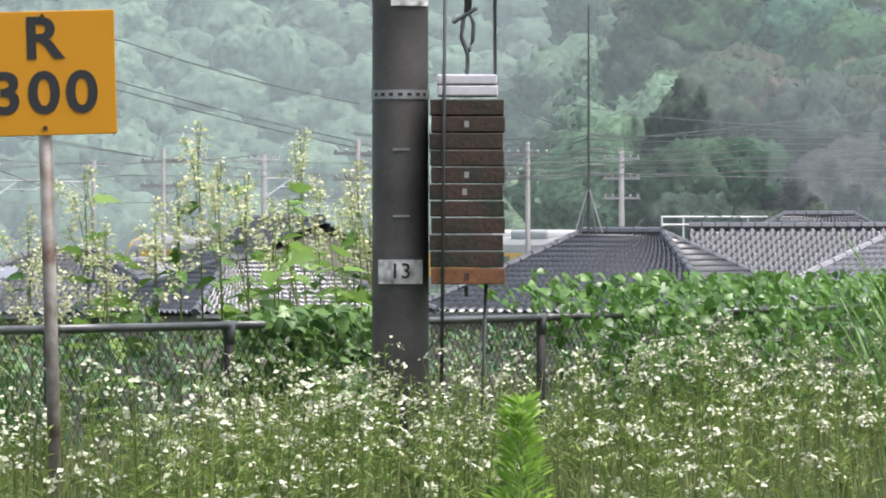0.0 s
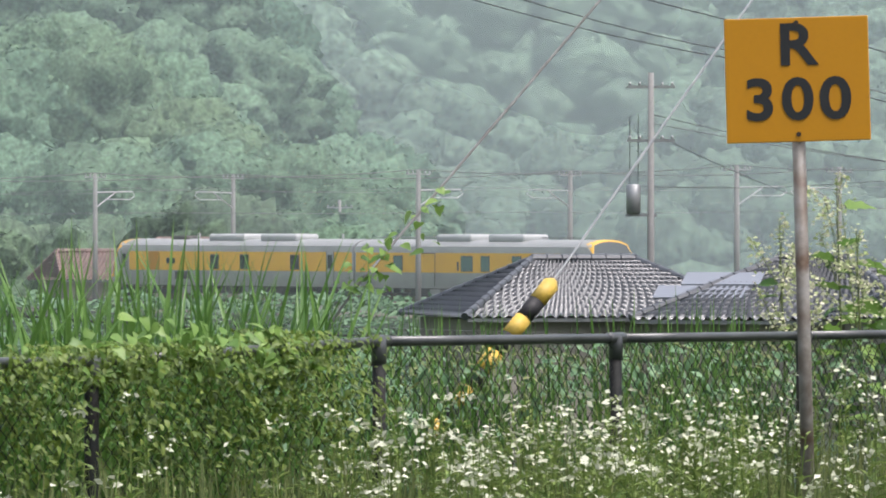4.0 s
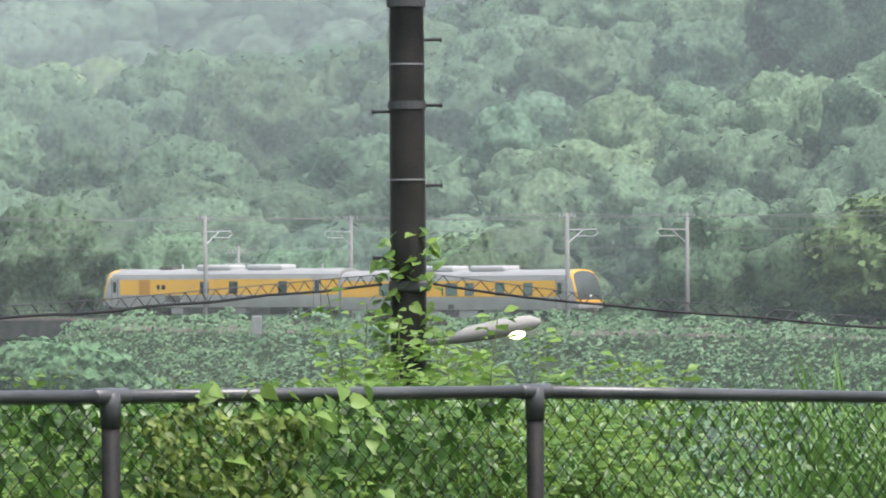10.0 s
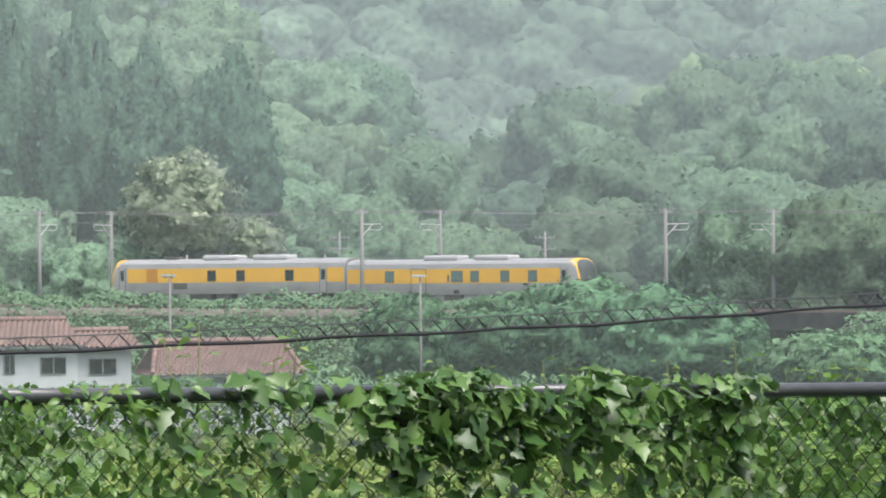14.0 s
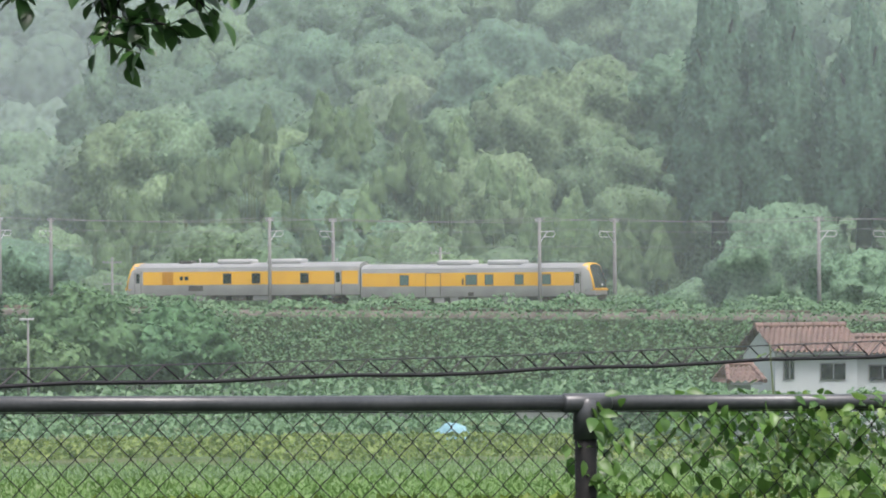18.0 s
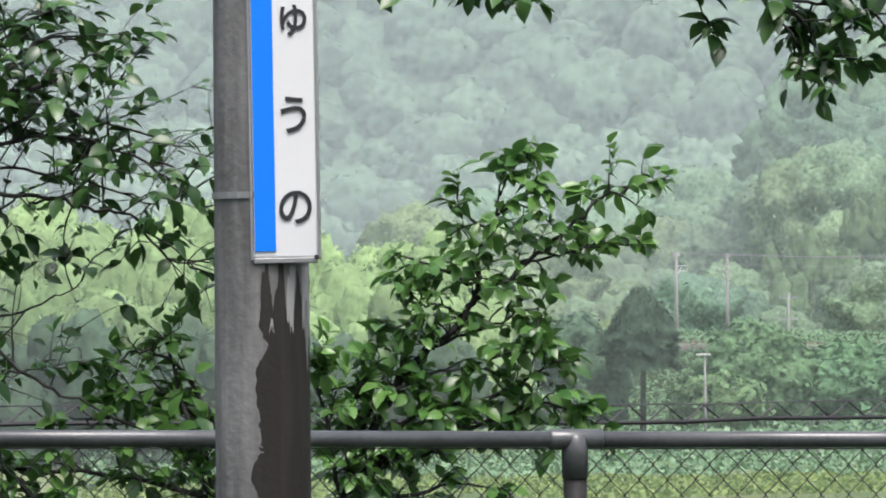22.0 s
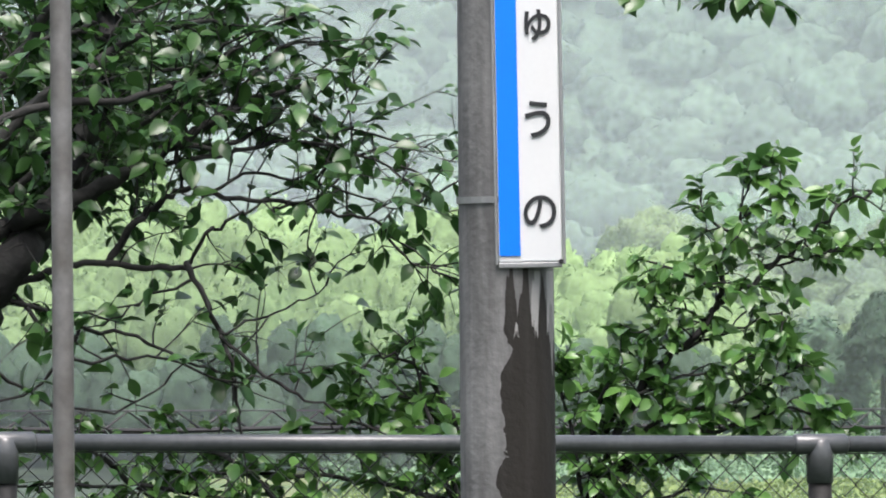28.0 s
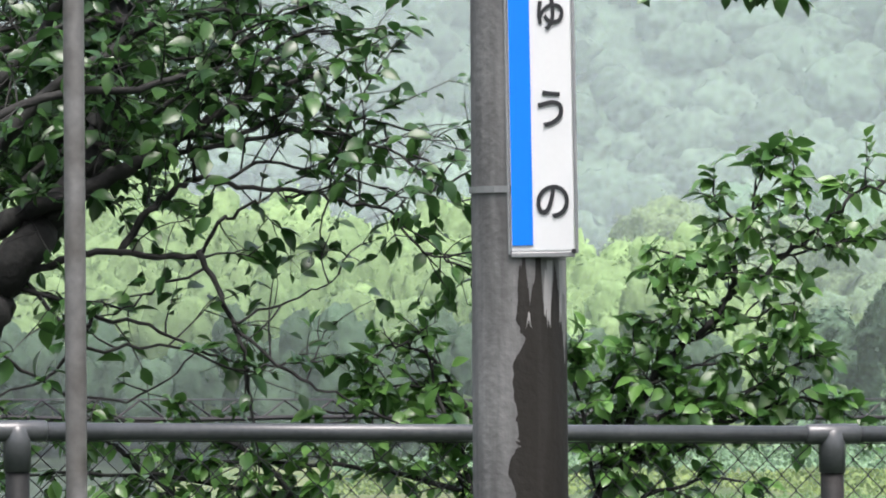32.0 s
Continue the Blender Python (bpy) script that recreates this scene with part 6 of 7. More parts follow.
def utility_pole(az, r, top_el, arms, transformer=False, rad=0.13):
    top = sight(az, top_el, r)
    t = thing("utility_pole", facing(az, r), "grey concrete utility pole with crossarms and insulators", "utility pole", "village poles")
    part("shaft", tube(bmesh.new(), [(0, 0, -8), (0, 0, top.z)], [rad * 1.2, rad * 0.8], 12), M["pole_far"], t, smooth_shade=True)
    for k in range(arms):
        z = top.z - 0.5 - 0.9 * k - (1.0 if transformer and k else 0)
        ar = part("crossarm", box(bmesh.new(), -0.85, -0.05, z - 0.05, 0.85, 0.05, z + 0.05), M["galv"], t)
        for x in (-0.75, -0.4, 0.4, 0.75):
            part("insulator", tube(bmesh.new(), [(x, 0, z + 0.04), (x, 0, z + 0.12), (x, 0, z + 0.18)], [0.03, 0.06, 0.03], 8), M["galv"], ar)
    if transformer:
        for x in (-0.62,):
            part("transformer", tube(bmesh.new(), [(x, 0, top.z - 5.0), (x, 0, top.z - 4.95), (x, 0, top.z - 4.0), (x, 0, top.z - 3.95)], [0.2, 0.26, 0.26, 0.2], 14), M["galv"], t, "grey transformer can", True)
        part("crossarm", box(bmesh.new(), -0.9, -0.05, top.z - 5.1, 0.2, 0.05, top.z - 5.0), M["galv"], t)
        for x in (-0.75, -0.45):
            part("drop_wire", tube(bmesh.new(), [(x, 0, top.z - 1.5), (x, 0, top.z - 4)], 0.018, 5), M["dark_steel"], t)
    return t


utility_pole(-6.0, 182, 1.76, 2, True, 0.13)
utility_pole(-0.95, 178, 0.95, 2, False, 0.12)
utility_pole(0.95, 205, 0.92, 2, False, 0.11)
utility_pole(-3.12, 190, 0.85, 2, False, 0.1)
utility_pole(-9.48, 330, 0.34, 2)
utility_pole(-23.22, 372, 0.24, 2)
utility_pole(-30.85, 420, 0.38, 2)
utility_pole(-28.55, 405, 0.36, 2)
utility_pole(-38.43, 440, 0.33, 2)
utility_pole(-42.1, 455, 0.25, 2, True)
utility_pole(-15.6, 322, 0.3, 3)
utility_pole(2.0, 235, 0.85, 3, False, 0.15)
for az, top_, bot in ((-43.04, -0.44, -1.6), (-29.95, -0.13, -1.0), (-32.75, -0.1, -0.6)):
    sl = thing("street_light", facing(az, 300), "thin pale street light post below the bank", "street light", "street lights")
    zt = sight(az, top_, 300).z
    part("post", tube(bmesh.new(), [(0, 0, -7.2), (0, 0, zt)], [0.09, 0.06], 8), M["pole_far"], sl, smooth_shade=True)
    part("lamp_head", box(bmesh.new(), -0.5, -0.15, zt - 0.05, 0.35, 0.15, zt + 0.08, 0.03), M["ac"], sl)
mast = thing("aerial_mast", facing(1.63, 168), "thin television aerial mast on a braced roof stand", "aerial")
z0, z1 = sight(1.63, -0.1, 168).z, sight(1.63, 2.45, 168).z
part("mast", tube(bmesh.new(), [(0, 0, z0), (0, 0, z1)], [0.05, 0.03], 6), M["dark_steel"], mast)
for x, y in ((-0.45, -0.3), (0.45, -0.3), (0, 0.5), (-0.25, 0.2), (0.25, 0.2)):
    part("stand_leg", tube(bmesh.new(), [(x, y, z0), (0, 0, z0 + 1.5)], 0.022, 5), M["galv"], mast)
for k in range(6):
    part("element", tube(bmesh.new(), [(-0.5, 0, z0 + 2.2 + 0.25 * (k % 3)), (0.5, 0, z0 + 2.25 + 0.25 * (k % 3))], 0.015, 5), M["galv"], mast)
WIRES = (((-8.6, 2.75, 120), (-5.0, 1.9, 150), (-0.95, 0.85, 178)), ((-8.0, 2.75, 118), (-4.8, 1.95, 150), (-0.95, 0.92, 178)), ((-7.0, 2.85, 120), (-3.6, 2.05, 150), (-0.95, 1.35, 178)),
         ((-6.0, 1.3, 182), (-3.0, 0.72, 200), (3.0, 0.72, 215), (7, 0.9, 230)), ((-6.0, 1.2, 182), (-2.0, 0.6, 190), (1.63, 0.55, 200), (7, 0.75, 220)), ((0.9, 1.25, 170), (2.0, 0.95, 235), (7, 1.55, 240)),
         ((-2.0, 2.4, 210), (-0.4, 1.75, 210), (2.3, 1.2, 220), (7, 0.95, 240)), ((-6.2, 0.5, 182), (-3.5, 0.55, 200), (1.0, 0.6, 215), (7, 0.5, 230)), ((-6.0, 1.1, 182), (-4.0, 0.25, 200), (-1.0, 0.35, 205), (2.0, 0.6, 220)))
for k in range(7):
    e = 0.55 + 0.075 * k
    WIRES += (((-1.0, e + 0.05 * (k % 3), 178), (0.95, e - 0.04, 205), (1.63, e + 0.03 * (k % 2), 168), (3.4, e + 0.05, 215), (7, e + 0.12, 230)),)
for w in WIRES:
    cable("village_wire", [sight(*p) for p in w], 0.016, M["dark_steel"], "dark power line sagging between village poles", "wire", 0.15, "village wires")

# ---- tiled houses ----


def tiled(name, parent, corners, material, tile=0.28, label=""):
    """A roof plane of pantiles: corners are eave left, eave right, ridge right, ridge left."""
    e0, e1, r1, r0 = (Vector(c) for c in corners)
    up = ((r0 + r1) / 2 - (e0 + e1) / 2)
    nrm = (e1 - e0).cross(up).normalized()
    if nrm.z < 0:
        nrm = -nrm
    rows = max(3, int(up.length / (tile * 0.95)))
    wide = max((e1 - e0).length, (r1 - r0).length)
    cols = max(3, int(wide / tile))
    verts, quads = [], []
    sub = 4
    for j in range(rows):
        for h, v in ((0.085, j / rows), (0.0, (j + 1) / rows)):
            a, b = e0.lerp(r0, v), e1.lerp(r1, v)
            n = cols * sub
            for i in range(n + 1):
                u = i / n
                w = 0.075 * math.sin(2 * math.pi * (i % sub) / sub + math.pi * j) * (1 if (b - a).length > 0.3 else 0)
                verts.append(tuple(a.lerp(b, u) + nrm * (h + w)))
    n = cols * sub + 1
    for j in range(2 * rows - 1):
        for i in range(n - 1):
            quads.append((j * n + i, j * n + i + 1, (j + 1) * n + i + 1, (j + 1) * n + i))
    ob = mesh_np(name, np.array(verts), np.array(quads), material)
    ob.parent = parent
    if label:
        ob["label"] = label
    return ob


def ridge_tiles(parent, a, b, material, r=0.13):
    a, b = Vector(a), Vector(b)
    n = max(2, int((b - a).length / 0.45))
    for i in range(n):
        part("ridge_tile", tube(bmesh.new(), [a.lerp(b, i / n), a.lerp(b, (i + 0.93) / n), a.lerp(b, (i + 0.98) / n)], [r, r * 0.9, r * 1.15], 8), material, parent)


def house(az, r, turn, L, W, ridge_len, ridge_z, eave_z, floor_z, roof_m, wall_m, label, gable=False, windows=(), tile=0.34, name="house"):
    """A house with a hipped or gabled tile roof; x along the ridge."""
    t = thing(name, Matrix.Translation(place(az, r)) @ Matrix.Rotation(radians(-az + turn), 4, "Z"), label, "house", "village houses")
    l, w, k = L / 2, W / 2, ridge_len / 2
    ra, rb = Vector((-k, 0, ridge_z)), Vector((k, 0, ridge_z))
    e = [Vector((-l, -w, eave_z)), Vector((l, -w, eave_z)), Vector((l, w, eave_z)), Vector((-l, w, eave_z))]
    tiled("roof_slope", t, (e[0], e[1], rb, ra), roof_m, tile, "tiled roof slope")
    tiled("roof_slope", t, (e[2], e[3], ra, rb), roof_m, tile, "tiled roof slope")
    if not gable:
        tiled("roof_slope", t, (e[1], e[2], rb, rb), roof_m, tile, "tiled roof hip")
        tiled("roof_slope", t, (e[3], e[0], ra, ra), roof_m, tile, "tiled roof hip")
        for p, q in ((e[0], ra), (e[3], ra), (e[1], rb), (e[2], rb)):
            ridge_tiles(t, p + Vector((0, 0, 0.08)), q + Vector((0, 0, 0.08)), roof_m)
    ridge_tiles(t, ra + Vector((0, 0, 0.1)), rb + Vector((0, 0, 0.1)), roof_m, 0.16)
    i = 0.55
    bm = bmesh.new()
    prof = [(-w + i, floor_z), (-w + i, eave_z - 0.05), (0, ridge_z - 0.25 if gable else eave_z - 0.05), (w - i, eave_z - 0.05), (w - i, floor_z)]
    ends = []
    for x in (-(k if gable else l - i) + (0.25 if gable else 0), (k if gable else l - i) - (0.25 if gable else 0)):
        ends.append([bm.verts.new((x, y, z)) for y, z in prof])
    for a, b in zip(range(5), (1, 2, 3, 4, 0)):
        bm.faces.new((ends[0][a], ends[0][b], ends[1][b], ends[1][a]))
    bm.faces.new(ends[0]), bm.faces.new(ends[1][::-1])
    part("wall", bm, wall_m, t)
    part("eave_board", box(bmesh.new(), -l + 0.1, -w + 0.04, eave_z - 0.1, l - 0.1, -w + 0.1, eave_z + 0.02), M["train_roof"], t)
    for x, z, ww, hh in windows:
        o = part("window", box(bmesh.new(), x - ww / 2 - 0.06, -w + i - 0.05, z - 0.06, x + ww / 2 + 0.06, -w + i - 0.005, z + hh + 0.06), M["galv"], t)
        part("pane", box(bmesh.new(), x - ww / 2, -w + i - 0.07, z, x + ww / 2, -w + i - 0.045, z + hh), M["glass_dark"], o)
        part("mullion", box(bmesh.new(), x - 0.03, -w + i - 0.08, z, x + 0.03, -w + i - 0.06, z + hh), M["galv"], o)
    return t


def zel(el, r):
    return EYE_Z + r * math.tan(radians(el))


GREY_L = "low house with a wet grey pantile roof and plaster walls"
house(2.0, 168, -24, 11.0, 9.4, 2.9, zel(-0.12, 168), zel(-0.98, 168), -6.8, M["tile_grey"], M["beige"], GREY_L)
house(4.6, 178, 4, 11.5, 9.0, 11.5, zel(-0.06, 178), zel(-0.75, 178), -6.8, M["tile_grey"], M["beige"], "house with a wet grey gabled pantile roof and pale gable end", True)
house(5.6, 150, -20, 9.0, 7.0, 3.0, zel(-0.12, 150), zel(-0.85, 150), -6.8, M["tile_pale"], M["beige"], "house with a pale grey tile roof")
house(4.2, 215, 0, 9.0, 7.0, 3.0, zel(0.08, 215), zel(-0.35, 215), -6.8, M["tile_grey"], M["beige"], GREY_L)
house(-6.75, 172, 16, 10.5, 8.6, 3.6, zel(-0.345, 172), zel(-0.96, 172), -6.8, M["tile_grey"], M["beige"], GREY_L)
hs = house(-4.2, 166, -14, 9.8, 8.4, 2.2, zel(-0.335, 166), zel(-0.99, 166), -6.8, M["tile_grey"], M["beige"], "low house with solar panels on a wet grey pantile roof")
for i in range(2):
    m = Matrix.Translation((-2.9 + 0.25 * i, -2.35 + 0.75 * i, zel(-0.69, 166) + 0.42 * i)) @ Matrix.Rotation(radians(27), 4, "X")
    part("solar_panel", box(bmesh.new(), -1.7 + 0.5 * i, -0.42, 0, 1.4, 0.42, 0.05, 0, m), M["solar"], hs, "solar panel with the sky's reflection in its colour")
house(-1.75, 184, -72, 8.0, 8.0, 8.0, zel(0.02, 182), zel(-0.55, 182), -6.8, M["tile_grey"], M["beige"], "house with a wet grey gabled pantile roof and pale gable end", True)
house(-2.1, 160, 30, 8.6, 7.6, 2.0, zel(-0.42, 160), zel(-0.98, 160), -6.8, M["tile_grey"], M["beige"], GREY_L)
house(-3.55, 168, -20, 6.0, 6.4, 2.0, zel(-0.45, 168), zel(-0.95, 168), -6.8, M["tile_pale"], M["beige"], "house with a pale grey tile roof")
RED = "white plaster house with a red-brown tiled roof"
house(-34.42, 250, 28, 5.0, 4.4, 5.0, zel(-0.59, 250), zel(-0.865, 250), -7.2, M["tile_red"], M["plaster"], RED + " below the bank", True, ((-1.5, -3.5, 0.5, 0.85), (0.9, -3.55, 1.3, 0.75)), 0.28)
house(-33.72, 253, 14, 5.0, 4.0, 4.6, zel(-0.72, 252), zel(-0.90, 252), -7.2, M["tile_red"], M["plaster"], RED + " below the bank", True, ((0.6, -3.65, 1.3, 0.7),), 0.28)
house(-32.2, 248, 10, 7.4, 5.0, 6.2, zel(-0.85, 248), zel(-1.2, 248), -7.2, M["tile_red"], M["plaster"], "single-storey wing with a red-brown tiled roof", False, (), 0.3)
house(-35.1, 246, 14, 1.8, 3.0, 1.2, zel(-1.02, 246), zel(-1.2, 246), -7.2, M["tile_red"], M["plaster"], "small red-roofed lean-to beside the house", False, (), 0.3)
house(-12.0, 322, 18, 9.0, 7.0, 7.6, zel(-0.25, 322), zel(-0.56, 322), -6.0, M["tile_red"], M["beige"], "house with a pale red tiled roof beyond the railway", False, (), 0.3)
house(-10.95, 318, 8, 9.6, 8.0, 6.4, zel(-0.12, 318), zel(-0.50, 318), -6.0, M["tile_red"], M["beige"], "house with a pale red tiled roof beyond the railway", False, (), 0.3)
house(-28.9, 428, 10, 6.5, 6.0, 5.0, zel(-0.22, 428), zel(-0.42, 428), -7, M["tile_pale"], M["plaster"], "low grey-roofed shed beyond the railway", False, (), 0.35)
house(-29.9, 432, 10, 6.0, 6.0, 5.0, zel(-0.24, 432), zel(-0.42, 432), -7, M["tile_red"], M["plaster"], "low red-roofed shed beyond the railway", False, (), 0.35)
house(-22.6, 385, 10, 7.0, 6.0, 5.0, zel(-0.34, 385), zel(-0.52, 385), -7, M["tile_pale"], M["plaster"], "low grey-roofed shed beyond the railway", False, (), 0.35)

# ---- girder bridge ----
br = thing("railway_bridge", Matrix(), "dark steel girder bridge with a handrail on concrete abutments", "bridge")
for off in (-2.4, -0.8, 0.8, 3.2, 4.8, 6.4):
    a, b = track(BRIDGE[0] - 0.5, off)[0], track(BRIDGE[1] + 0.5, off)[0]
    m = Matrix.Translation(a) @ Matrix.Rotation(math.atan2(b.y - a.y, b.x - a.x), 4, "Z")
    part("girder", box(bmesh.new(), 0, -0.15, -1.5, (b - a).length, 0.15, -0.22, 0, m), M["bridge_steel"], br, "rusty dark steel girder")
a, b = track(BRIDGE[0] - 0.5, -3.0)[0], track(BRIDGE[1] + 0.5, -3.0)[0]
m = Matrix.Translation(a) @ Matrix.Rotation(math.atan2(b.y - a.y, b.x - a.x), 4, "Z")
for z in (0.15, 0.5, 0.85):
    part("handrail", tube(bmesh.new(), [m @ Vector((0, 0, z)), m @ Vector(((b - a).length, 0, z))], 0.03, 6), M["bridge_steel"], br)
for i in range(9):
    x = (b - a).length * i / 8
    part("handrail_post", tube(bmesh.new(), [m @ Vector((x, 0, -0.3)), m @ Vector((x, 0, 0.88))], 0.03, 6), M["bridge_steel"], br)
for s in (BRIDGE[0] - 1.2, BRIDGE[1] + 1.2):
    p, an = track(s, 2)
    part("abutment", box(bmesh.new(), -1.4, -7.5, -8.5, 1.4, 6.5, -0.9, 0.05, Matrix.Translation(p) @ Matrix.Rotation(-an, 4, "Z")), M["concrete"], br, "stained concrete abutment")

# ---- trees that stand apart ----


def crown_tree(name, az, r, top_el, bot_el, radius, material, label, leaf_n=900, size=0.4, lumps=14, tint=(1, 1, 1), conical=False, foot=None):
    top, bot = zel(top_el, r), zel(bot_el, r)
    h = top - bot
    t = thing(name, facing(az, r, bot), label, "tree", "single trees")
    base = (foot if foot is not None else bot - 2.0) - bot
    part("trunk", tube(bmesh.new(), [(0, 0, base), (0.1, 0, h * 0.3), (0, 0.1, h * 0.75)], [0.035 * h, 0.025 * h, 0.008 * h], 8), M["bark"], t, smooth_shade=True)
    for i in range(5):
        a = i * 1.3
        part("limb", tube(bmesh.new(), [(0, 0, h * (0.15 + 0.1 * i)), (math.cos(a) * radius * 0.35, math.sin(a) * radius * 0.35, h * (0.3 + 0.1 * i)), (math.cos(a) * radius * 0.6, math.sin(a) * radius * 0.6, h * (0.4 + 0.1 * i))], [0.016 * h, 0.01 * h, 0.004 * h], 6), M["bark"], t)
    v, q = crown_cloud(sum(map(ord, label)) + int(az * 10), radius, h, lumps, leaf_n, size, 16 if conical else 10)
    if conical:
        v[:, :2] *= np.clip(1.05 - v[:, 2] / h, 0.06, 1)[:, None] ** 0.4
    ob = mesh_np("crown", v, q, material, np.tile((*tint, 1.0), (len(v), 1)), True)
    ob.parent = t
    return t


def beyond(az, off):
    """Distance on a bearing to the line off metres outside the track."""
    d = place(az, 1.0)
    b = d.dot(TC)
    return b + math.sqrt(b * b - TC.length_squared + (TR + off) ** 2)


crown_tree("dark_conifer", -43.74, 330, 0.34, -0.75, 2.7, M["wood_leaf"], "dark dense conifer in front of the railway bank", 1800, 0.2, 30, (0.3, 0.36, 0.34), True, -7)
for az, r, te, be, rad, tint in ((-44.6, 335, -0.05, -1.2, 2.9, (0.7, 0.75, 0.75)), (-42.5, 360, -0.12, -0.9, 3.0, (1.0, 1.1, 0.85)), (-41.4, 375, -0.34, -1.0, 3.2, (0.85, 1.05, 0.8)), (-42.9, 345, -0.7, -1.35, 2.4, (1.2, 1.2, 0.9)),
                             (-41.8, 372, -0.55, -1.2, 3.0, (0.9, 1.1, 0.9)), (-28.1, 330, -0.25, -1.05, 3.6, (0.95, 1.2, 1.0)), (-27.3, 326, -0.3, -1.1, 3.4, (0.85, 1.1, 0.95)), (-28.9, 335, -0.35, -1.1, 3.2, (0.8, 1.0, 0.8)), (-26.7, 330, -0.5, -1.1, 2.6, (0.9, 1.15, 0.95)), (-30.0, 350, -0.4, -0.9, 2.8, (0.8, 1.0, 0.8)),
                             (-25.5, 318, -0.85, -1.3, 2.6, (1.2, 1.3, 1.1)), (-25.0, 314, -0.9, -1.35, 2.4, (1.2, 1.35, 1.1))):
    crown_tree("bank_tree", az, r, te + 0.05, min(be, math.degrees(math.atan((-6.8 - EYE_Z) / r))), rad * 1.3, M["wood_leaf"], "rounded green bush on the foot of the railway bank", 1300, 0.26, 16, tint, False, -7)
crown_tree("round_tree", -15.6, beyond(-15.6, 13), 0.78, -0.75, 6.6, M["wood_leaf"], "broad olive-green tree beyond the railway", 2600, 0.36, 26, (1.25, 1.15, 0.75))
crown_tree("pale_tree", -17.35, beyond(-17.35, 13), 0.02, -0.7, 2.6, M["wood_leaf"], "pale flowering bush beyond the railway", 700, 0.3, 12, (2.0, 1.7, 1.6))
crown_tree("pale_tree", -18.2, beyond(-18.2, 13), -0.05, -0.7, 2.0, M["wood_leaf"], "pale flowering bush beyond the railway", 500, 0.3, 10, (2.0, 1.7, 1.6))
crown_tree("light_tree", -20.7, beyond(-20.7, 13), 0.33, -0.6, 3.6, M["wood_leaf"], "light green tree beyond the railway", 900, 0.34, 14, (1.35, 1.35, 1.1))
crown_tree("blossom_tree", -32.6, beyond(-32.6, 13), 1.3, 0.0, 4.6, M["blossom"], "tree hung with creamy blossom beyond the railway", 1900, 0.3, 20, (0.85, 1.0, 0.95))
crown_tree("blossom_tree", -31.75, beyond(-31.75, 13), 0.55, -0.2, 2.2, M["blossom"], "tree hung with creamy blossom beyond the railway", 500, 0.3, 9, (0.85, 1.0, 0.95))
for az, te, tint in ((-33.7, 3.1, (0.6, 0.7, 0.75)), (-33.0, 2.6, (0.6, 0.7, 0.75)), (-32.3, 2.2, (0.65, 0.75, 0.8)), (-34.6, 3.4, (0.6, 0.7, 0.75)), (-32.0, 2.5, (0.55, 0.68, 0.72)), (-35.3, 3.5, (0.6, 0.7, 0.75))):
    crown_tree("tall_cedar", az, beyond(az, 22), te, 0.2, 4.2, M["wood_leaf"], "tall dark cedar on the hillside", 2200, 0.26, 30, tuple(1.3 * c for c in tint), True)
BAMBOO = [crown_cloud(90 + i, 1.6, 6.0, 20, 420, 0.12, 9, 1.0, True) for i in range(4)]
gb = np.random.default_rng(12)
for i in range(84):
    az = -42.3 + 6.6 * (i + gb.random()) / 84
    cap = float(np.interp(az, (-42.3, -41, -40, -38.7, -37.3, -35.7), (0.8, 1.45, 2.2, 2.05, 1.35, 0.9)))
    te = 0.35 + (cap - 0.35) * gb.random() ** 1.2
    r = beyond(az, 15) + 14 * (te - 0.3) + gb.uniform(0, 4)
    k = gb.uniform(0.6, 1.0)
    top = zel(te, r)
    t = thing("bamboo_clump", facing(az, r, top - 5.6 * k) @ Matrix.Rotation(gb.uniform(0, 6.28), 4, "Z"), "feathery yellow-green bamboo clump on the hillside", "bamboo", "bamboo clumps")
    v, q = BAMBOO[i % 4]
    v = v * k
    v[:, 0] += 0.02 * v[:, 2] ** 2
    tint = np.array((1.32, 1.26, 0.95)) * math.exp(gb.normal() * 0.14)
    ob = mesh_np("crown", v, q, M["bamboo"], np.tile((*tint, 1.0), (len(v), 1)), True)
    ob.parent = t
    for j in range(3):
        part("culm", tube(bmesh.new(), [(0.3 * j - 0.3, 0, -5.0), (0.25 * j - 0.25, 0.1, 0), (0.1 * j, 0, 4 * k)], [0.06, 0.05, 0.02], 6), M["stem"], t)

# ---- paddy fields and yards in the valley ----


def field(name, az0, az1, r0, r1, n, size, material, label, z=-6.9, tmpl=BLADE_UP, category="crop", h=0.0):
    P, A, N, S = [], [], [], []
    for i in range(n):
        p = place(G.uniform(az0, az1), math.sqrt(G.uniform(r0 * r0, r1 * r1)))
        k = (noise.noise((p.x * 0.15, p.y * 0.15, 3)) + 0.4) * h
        P.append((p.x, p.y, z + max(0, k))), A.append((G.normal() * 0.7, G.normal() * 0.7, 0.7)), N.append((G.normal() * 0.4, G.normal() * 0.4, 1.0)), S.append(size * G.uniform(0.6, 1.3))
    return leaves(name, P, A, N, S, tmpl, material, None, label, category, "stuff")


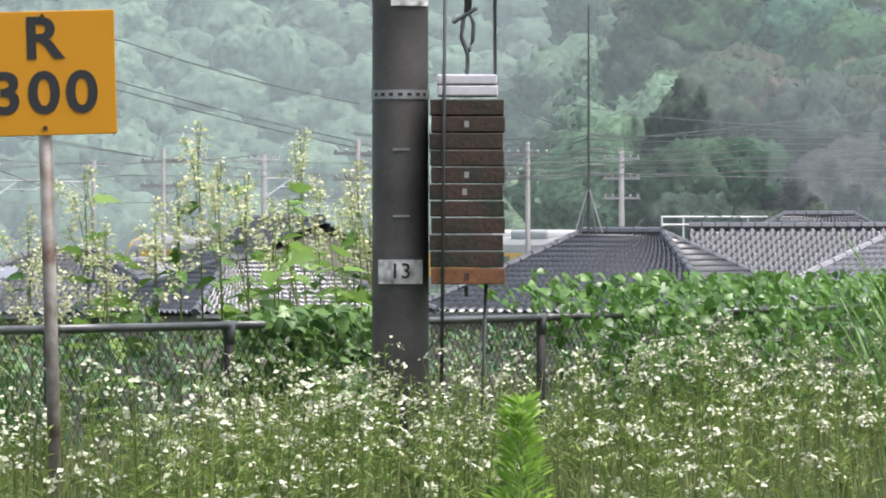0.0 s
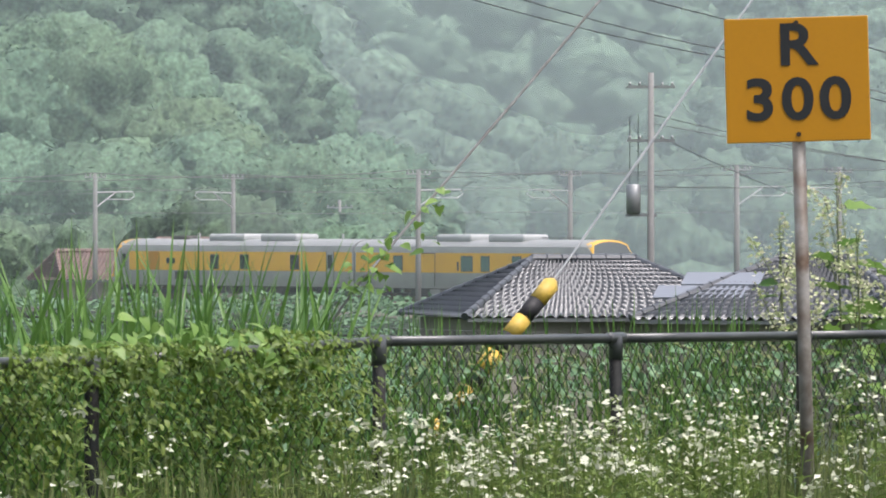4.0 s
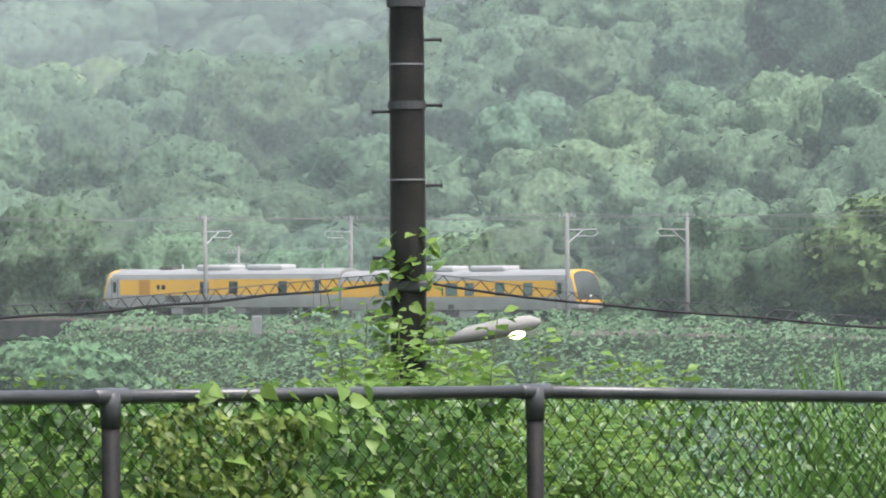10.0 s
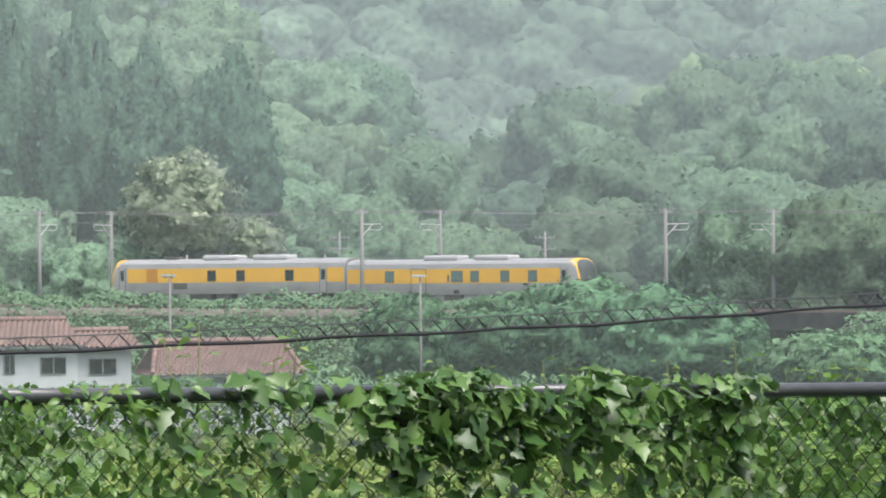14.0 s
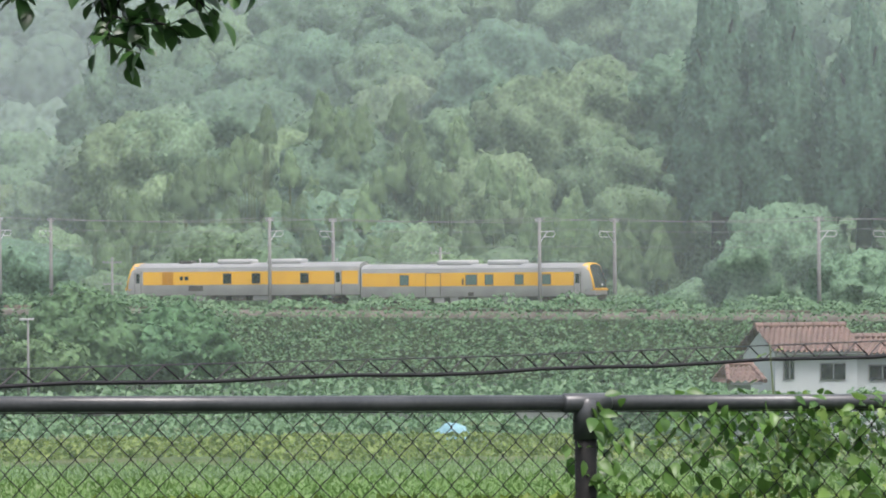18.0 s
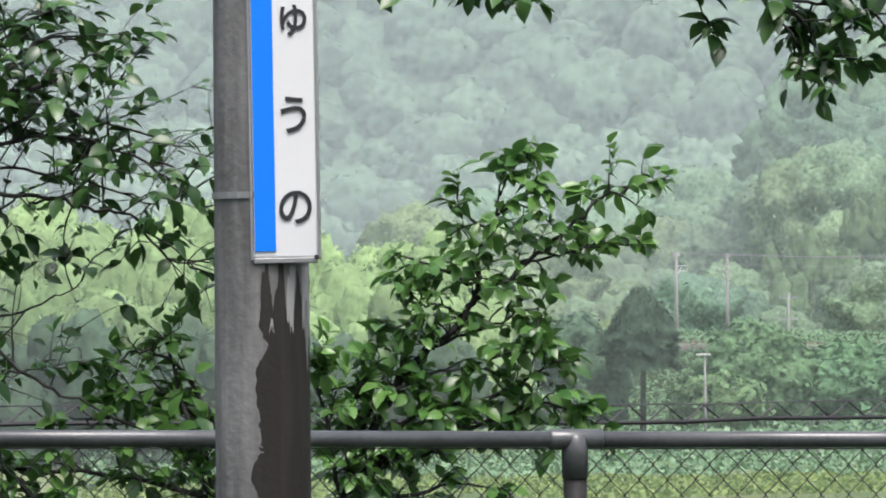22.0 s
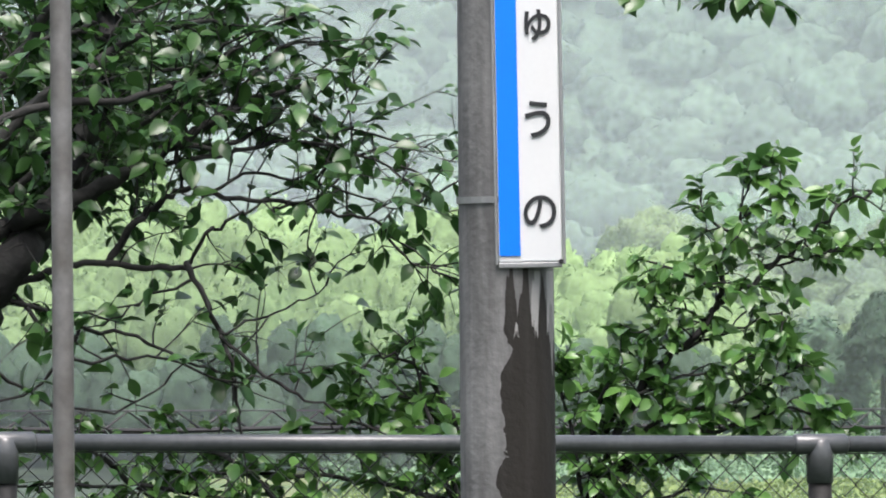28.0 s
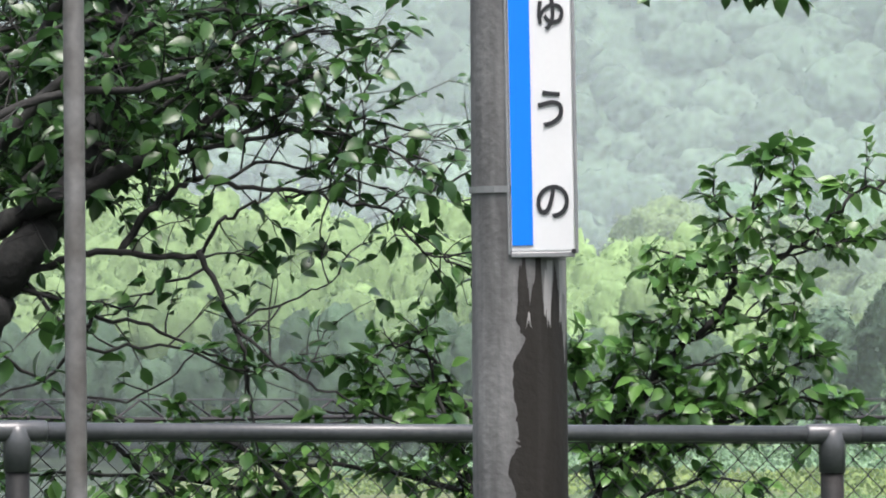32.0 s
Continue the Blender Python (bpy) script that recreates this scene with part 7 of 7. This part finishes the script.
for nm, a0, a1, r0_, r1_, m_, lb in (("paddy", -48, -32.5, 187, 233, "paddy", "flat paddy field of young rice"), ("paddy", -48, -32.5, 150, 185, "paddy", "flat paddy field of young rice"), ("field_bank", -52, -24, 234, 300, "kudzu_floor", "weedy strip between the fields and the railway bank")):
    bm = bmesh.new()
    rows_ = [(bm.verts.new(place(a0 + (a1 - a0) * i / 20, r0_, -6.93)), bm.verts.new(place(a0 + (a1 - a0) * i / 20, r1_, -6.93))) for i in range(21)]
    for a, b in zip(rows_, rows_[1:]):
        bm.faces.new((a[0], a[1], b[1], b[0]))
    tagged(link(nm, bm, M[m_]), lb, "field", kind="structure")
WIDE = leaf_template([(0, 0.06), (0.5, 0.09), (1.0, 0.02)], 0.3, 0.2)
field("rice", -47, -33, 188, 232, 17000, 0.42, M["rice"], "bright green rice in a flooded paddy", tmpl=WIDE)
field("rice", -47, -33, 170, 186, 6000, 0.42, M["rice"], "bright green rice in a flooded paddy", tmpl=WIDE)
field("weeds", -50, -32, 234, 262, 24000, 0.36, M["weed"], "yellowish weeds on the field bank", tmpl=CARD, category="weeds", h=0.4)
field("weeds", -50, -24, 264, 300, 22000, 0.4, M["kudzu"], "rough green weeds at the edge of the fields", tmpl=CARD, category="weeds", h=0.5)
field("weeds", -50, -24, 298, 372, 32000, 0.5, M["kudzu"], "rough green weeds at the foot of the railway bank", tmpl=CARD, category="weeds", h=1.2)
field("weeds", -33.4, -22, 175, 300, 34000, 0.45, M["weed"], "yellowish weeds on the valley floor", tmpl=CARD, category="weeds", h=0.6)
field("weeds", -22, -6, 150, 320, 30000, 0.5, M["kudzu"], "rough green weeds on the valley floor", tmpl=CARD, category="weeds", h=0.9)
field("weeds", -50, -33, 186, 190, 3000, 0.4, M["vine"], "grassy path between the paddies", tmpl=CARD, category="weeds", h=0.2)
field("weeds", -34, 0, 60, 120, 16000, 0.7, M["kudzu"], "rough green weeds in the valley", -6.6, CARD, "weeds", 1.0)
P, A, N, S = [], [], [], []
for i in range(9000):
    q = place(G.uniform(-36.6, -31.0), 243 + G.normal() * 0.5, 0)
    P.append((q.x, q.y, -7 + 2.9 * math.sqrt(G.random()) + 0.5 * noise.noise((q.x * 0.5, q.y * 0.5, 2.0)))), A.append((G.normal(), G.normal(), 0.1)), N.append((G.normal() * 0.5, -0.7, 0.8)), S.append(0.3 * G.uniform(0.5, 1.3))
leaves("hedge", P, A, N, S, CARD, M["kudzu"], None, "dull green hedge between the field and the houses", "hedge", "stuff")
for az, r, L, H, m_, lb in ((-36.0, 292, 5.5, 1.3, "shed_dark", "low dark shed at the edge of the field"), (-37.3, 298, 3.0, 1.2, "galv", "small grey tin shed at the field edge"), (-35.0, 280, 4.5, 1.5, "shed_dark", "low dark shed at the edge of the field"), (-42.0, 300, 4.0, 1.0, "shed_dark", "low dark shed at the edge of the field")):
    sh = thing("field_shed", facing(az, r, -7), lb, "shed", "field sheds")
    part("wall", box(bmesh.new(), -L / 2, -1.2, 0, L / 2, 1.2, H), M[m_], sh)
    for i in range(int(L / 0.9)):
        part("board", box(bmesh.new(), -L / 2 + 0.9 * i + 0.05, -1.24, 0.1, -L / 2 + 0.9 * i + 0.78, -1.205, H - 0.1), M["galv"] if i % 3 == 1 else M[m_], sh)
    part("roof", box(bmesh.new(), -L / 2 - 0.3, -1.5, H, L / 2 + 0.3, 1.5, H + 0.12, 0.02), M["tile_red"] if L > 5 else M["tile_pale"], sh)
tp = thing("blue_tarpaulin", facing(-38.3, 262, -6.75), "light blue tarpaulin heaped over a stack", "tarpaulin")
bm = bmesh.new()
bmesh.ops.create_icosphere(bm, subdivisions=3, radius=1.0)
for v in bm.verts:
    v.co = Vector((v.co.x * 0.95, v.co.y * 0.8, max(0.0, v.co.z) * 0.8)) * (1 + 0.25 * noise.noise(v.co * 2.5))
part("sheet", bm, M["tarp"], tp)
gr_ = thing("guard_rail", Matrix(), "white guard rail along the hill road", "guard rail")
for k in range(12):
    p = sight(2.45 + 0.24 * k, 0.03, 232 + k)
    part("post", tube(bmesh.new(), [p - Vector((0, 0, 0.9)), p + Vector((0, 0, 0.25))], 0.05, 6), M["white"], gr_)
for dz in (0.2, -0.15):
    part("rail", tube(bmesh.new(), [sight(2.45, 0.03, 232) + Vector((0, 0, dz)), sight(5.1, 0.03, 243) + Vector((0, 0, dz))], 0.05, 6), M["white"], gr_)
cab = tagged(link("relay_cabinet", box(bmesh.new(), -0.35, -0.3, -0.8, 0.35, 0.3, 0.5, 0.04, facing(-23.02, 352, rail_z(52))), M["galv"]), "grey trackside relay cabinet", "cabinet")

# ---- plain wall added behind the platform, out of view, to block light from behind ----
wl = link("wall_unseen", box(bmesh.new(), -22, -0.15, -0.2, 22, 0.15, 4.6, 0, Matrix.Translation((3.6, -4.4, 0)) @ Matrix.Rotation(radians(50), 4, "Z")), M["beige"])
tagged(wl, "plain unseen wall added behind the platform to block light", "wall", kind="structure")


def motions():
    """The train runs along the arc to the left at about sixty kilometres an hour."""
    centre = ((0, 231.0), (1, 214.8), (2, 198.2), (3, 181.6), (4.5, 156.6), (5, 148.2), (6, 131.6), (7, 114.8), (8, 98.0), (9, 80.8), (10, 63.4), (11, 46.0), (12, 28.4), (13, 10.8), (14, -6.7), (15, -24.0), (16, -41.2),
              (17.5, -67.3), (18, -76.0), (19, -93.5), (20, -111.0), (21, -128.8), (23, -164.0), (25, -200.0), (28, -252.0), (32, -305.0))
    for car, d in ((car_left, -CAR), (car_right, 0.0)):
        rows = []
        for t, c in centre:
            p, a = track(c + d)
            q, _ = track(c + d + CAR)
            m = Matrix.Translation(p) @ Matrix.Rotation(math.atan2(q.y - p.y, q.x - p.x), 4, "Z")
            rows.append((t, m))
        walk(car, rows)


motions()
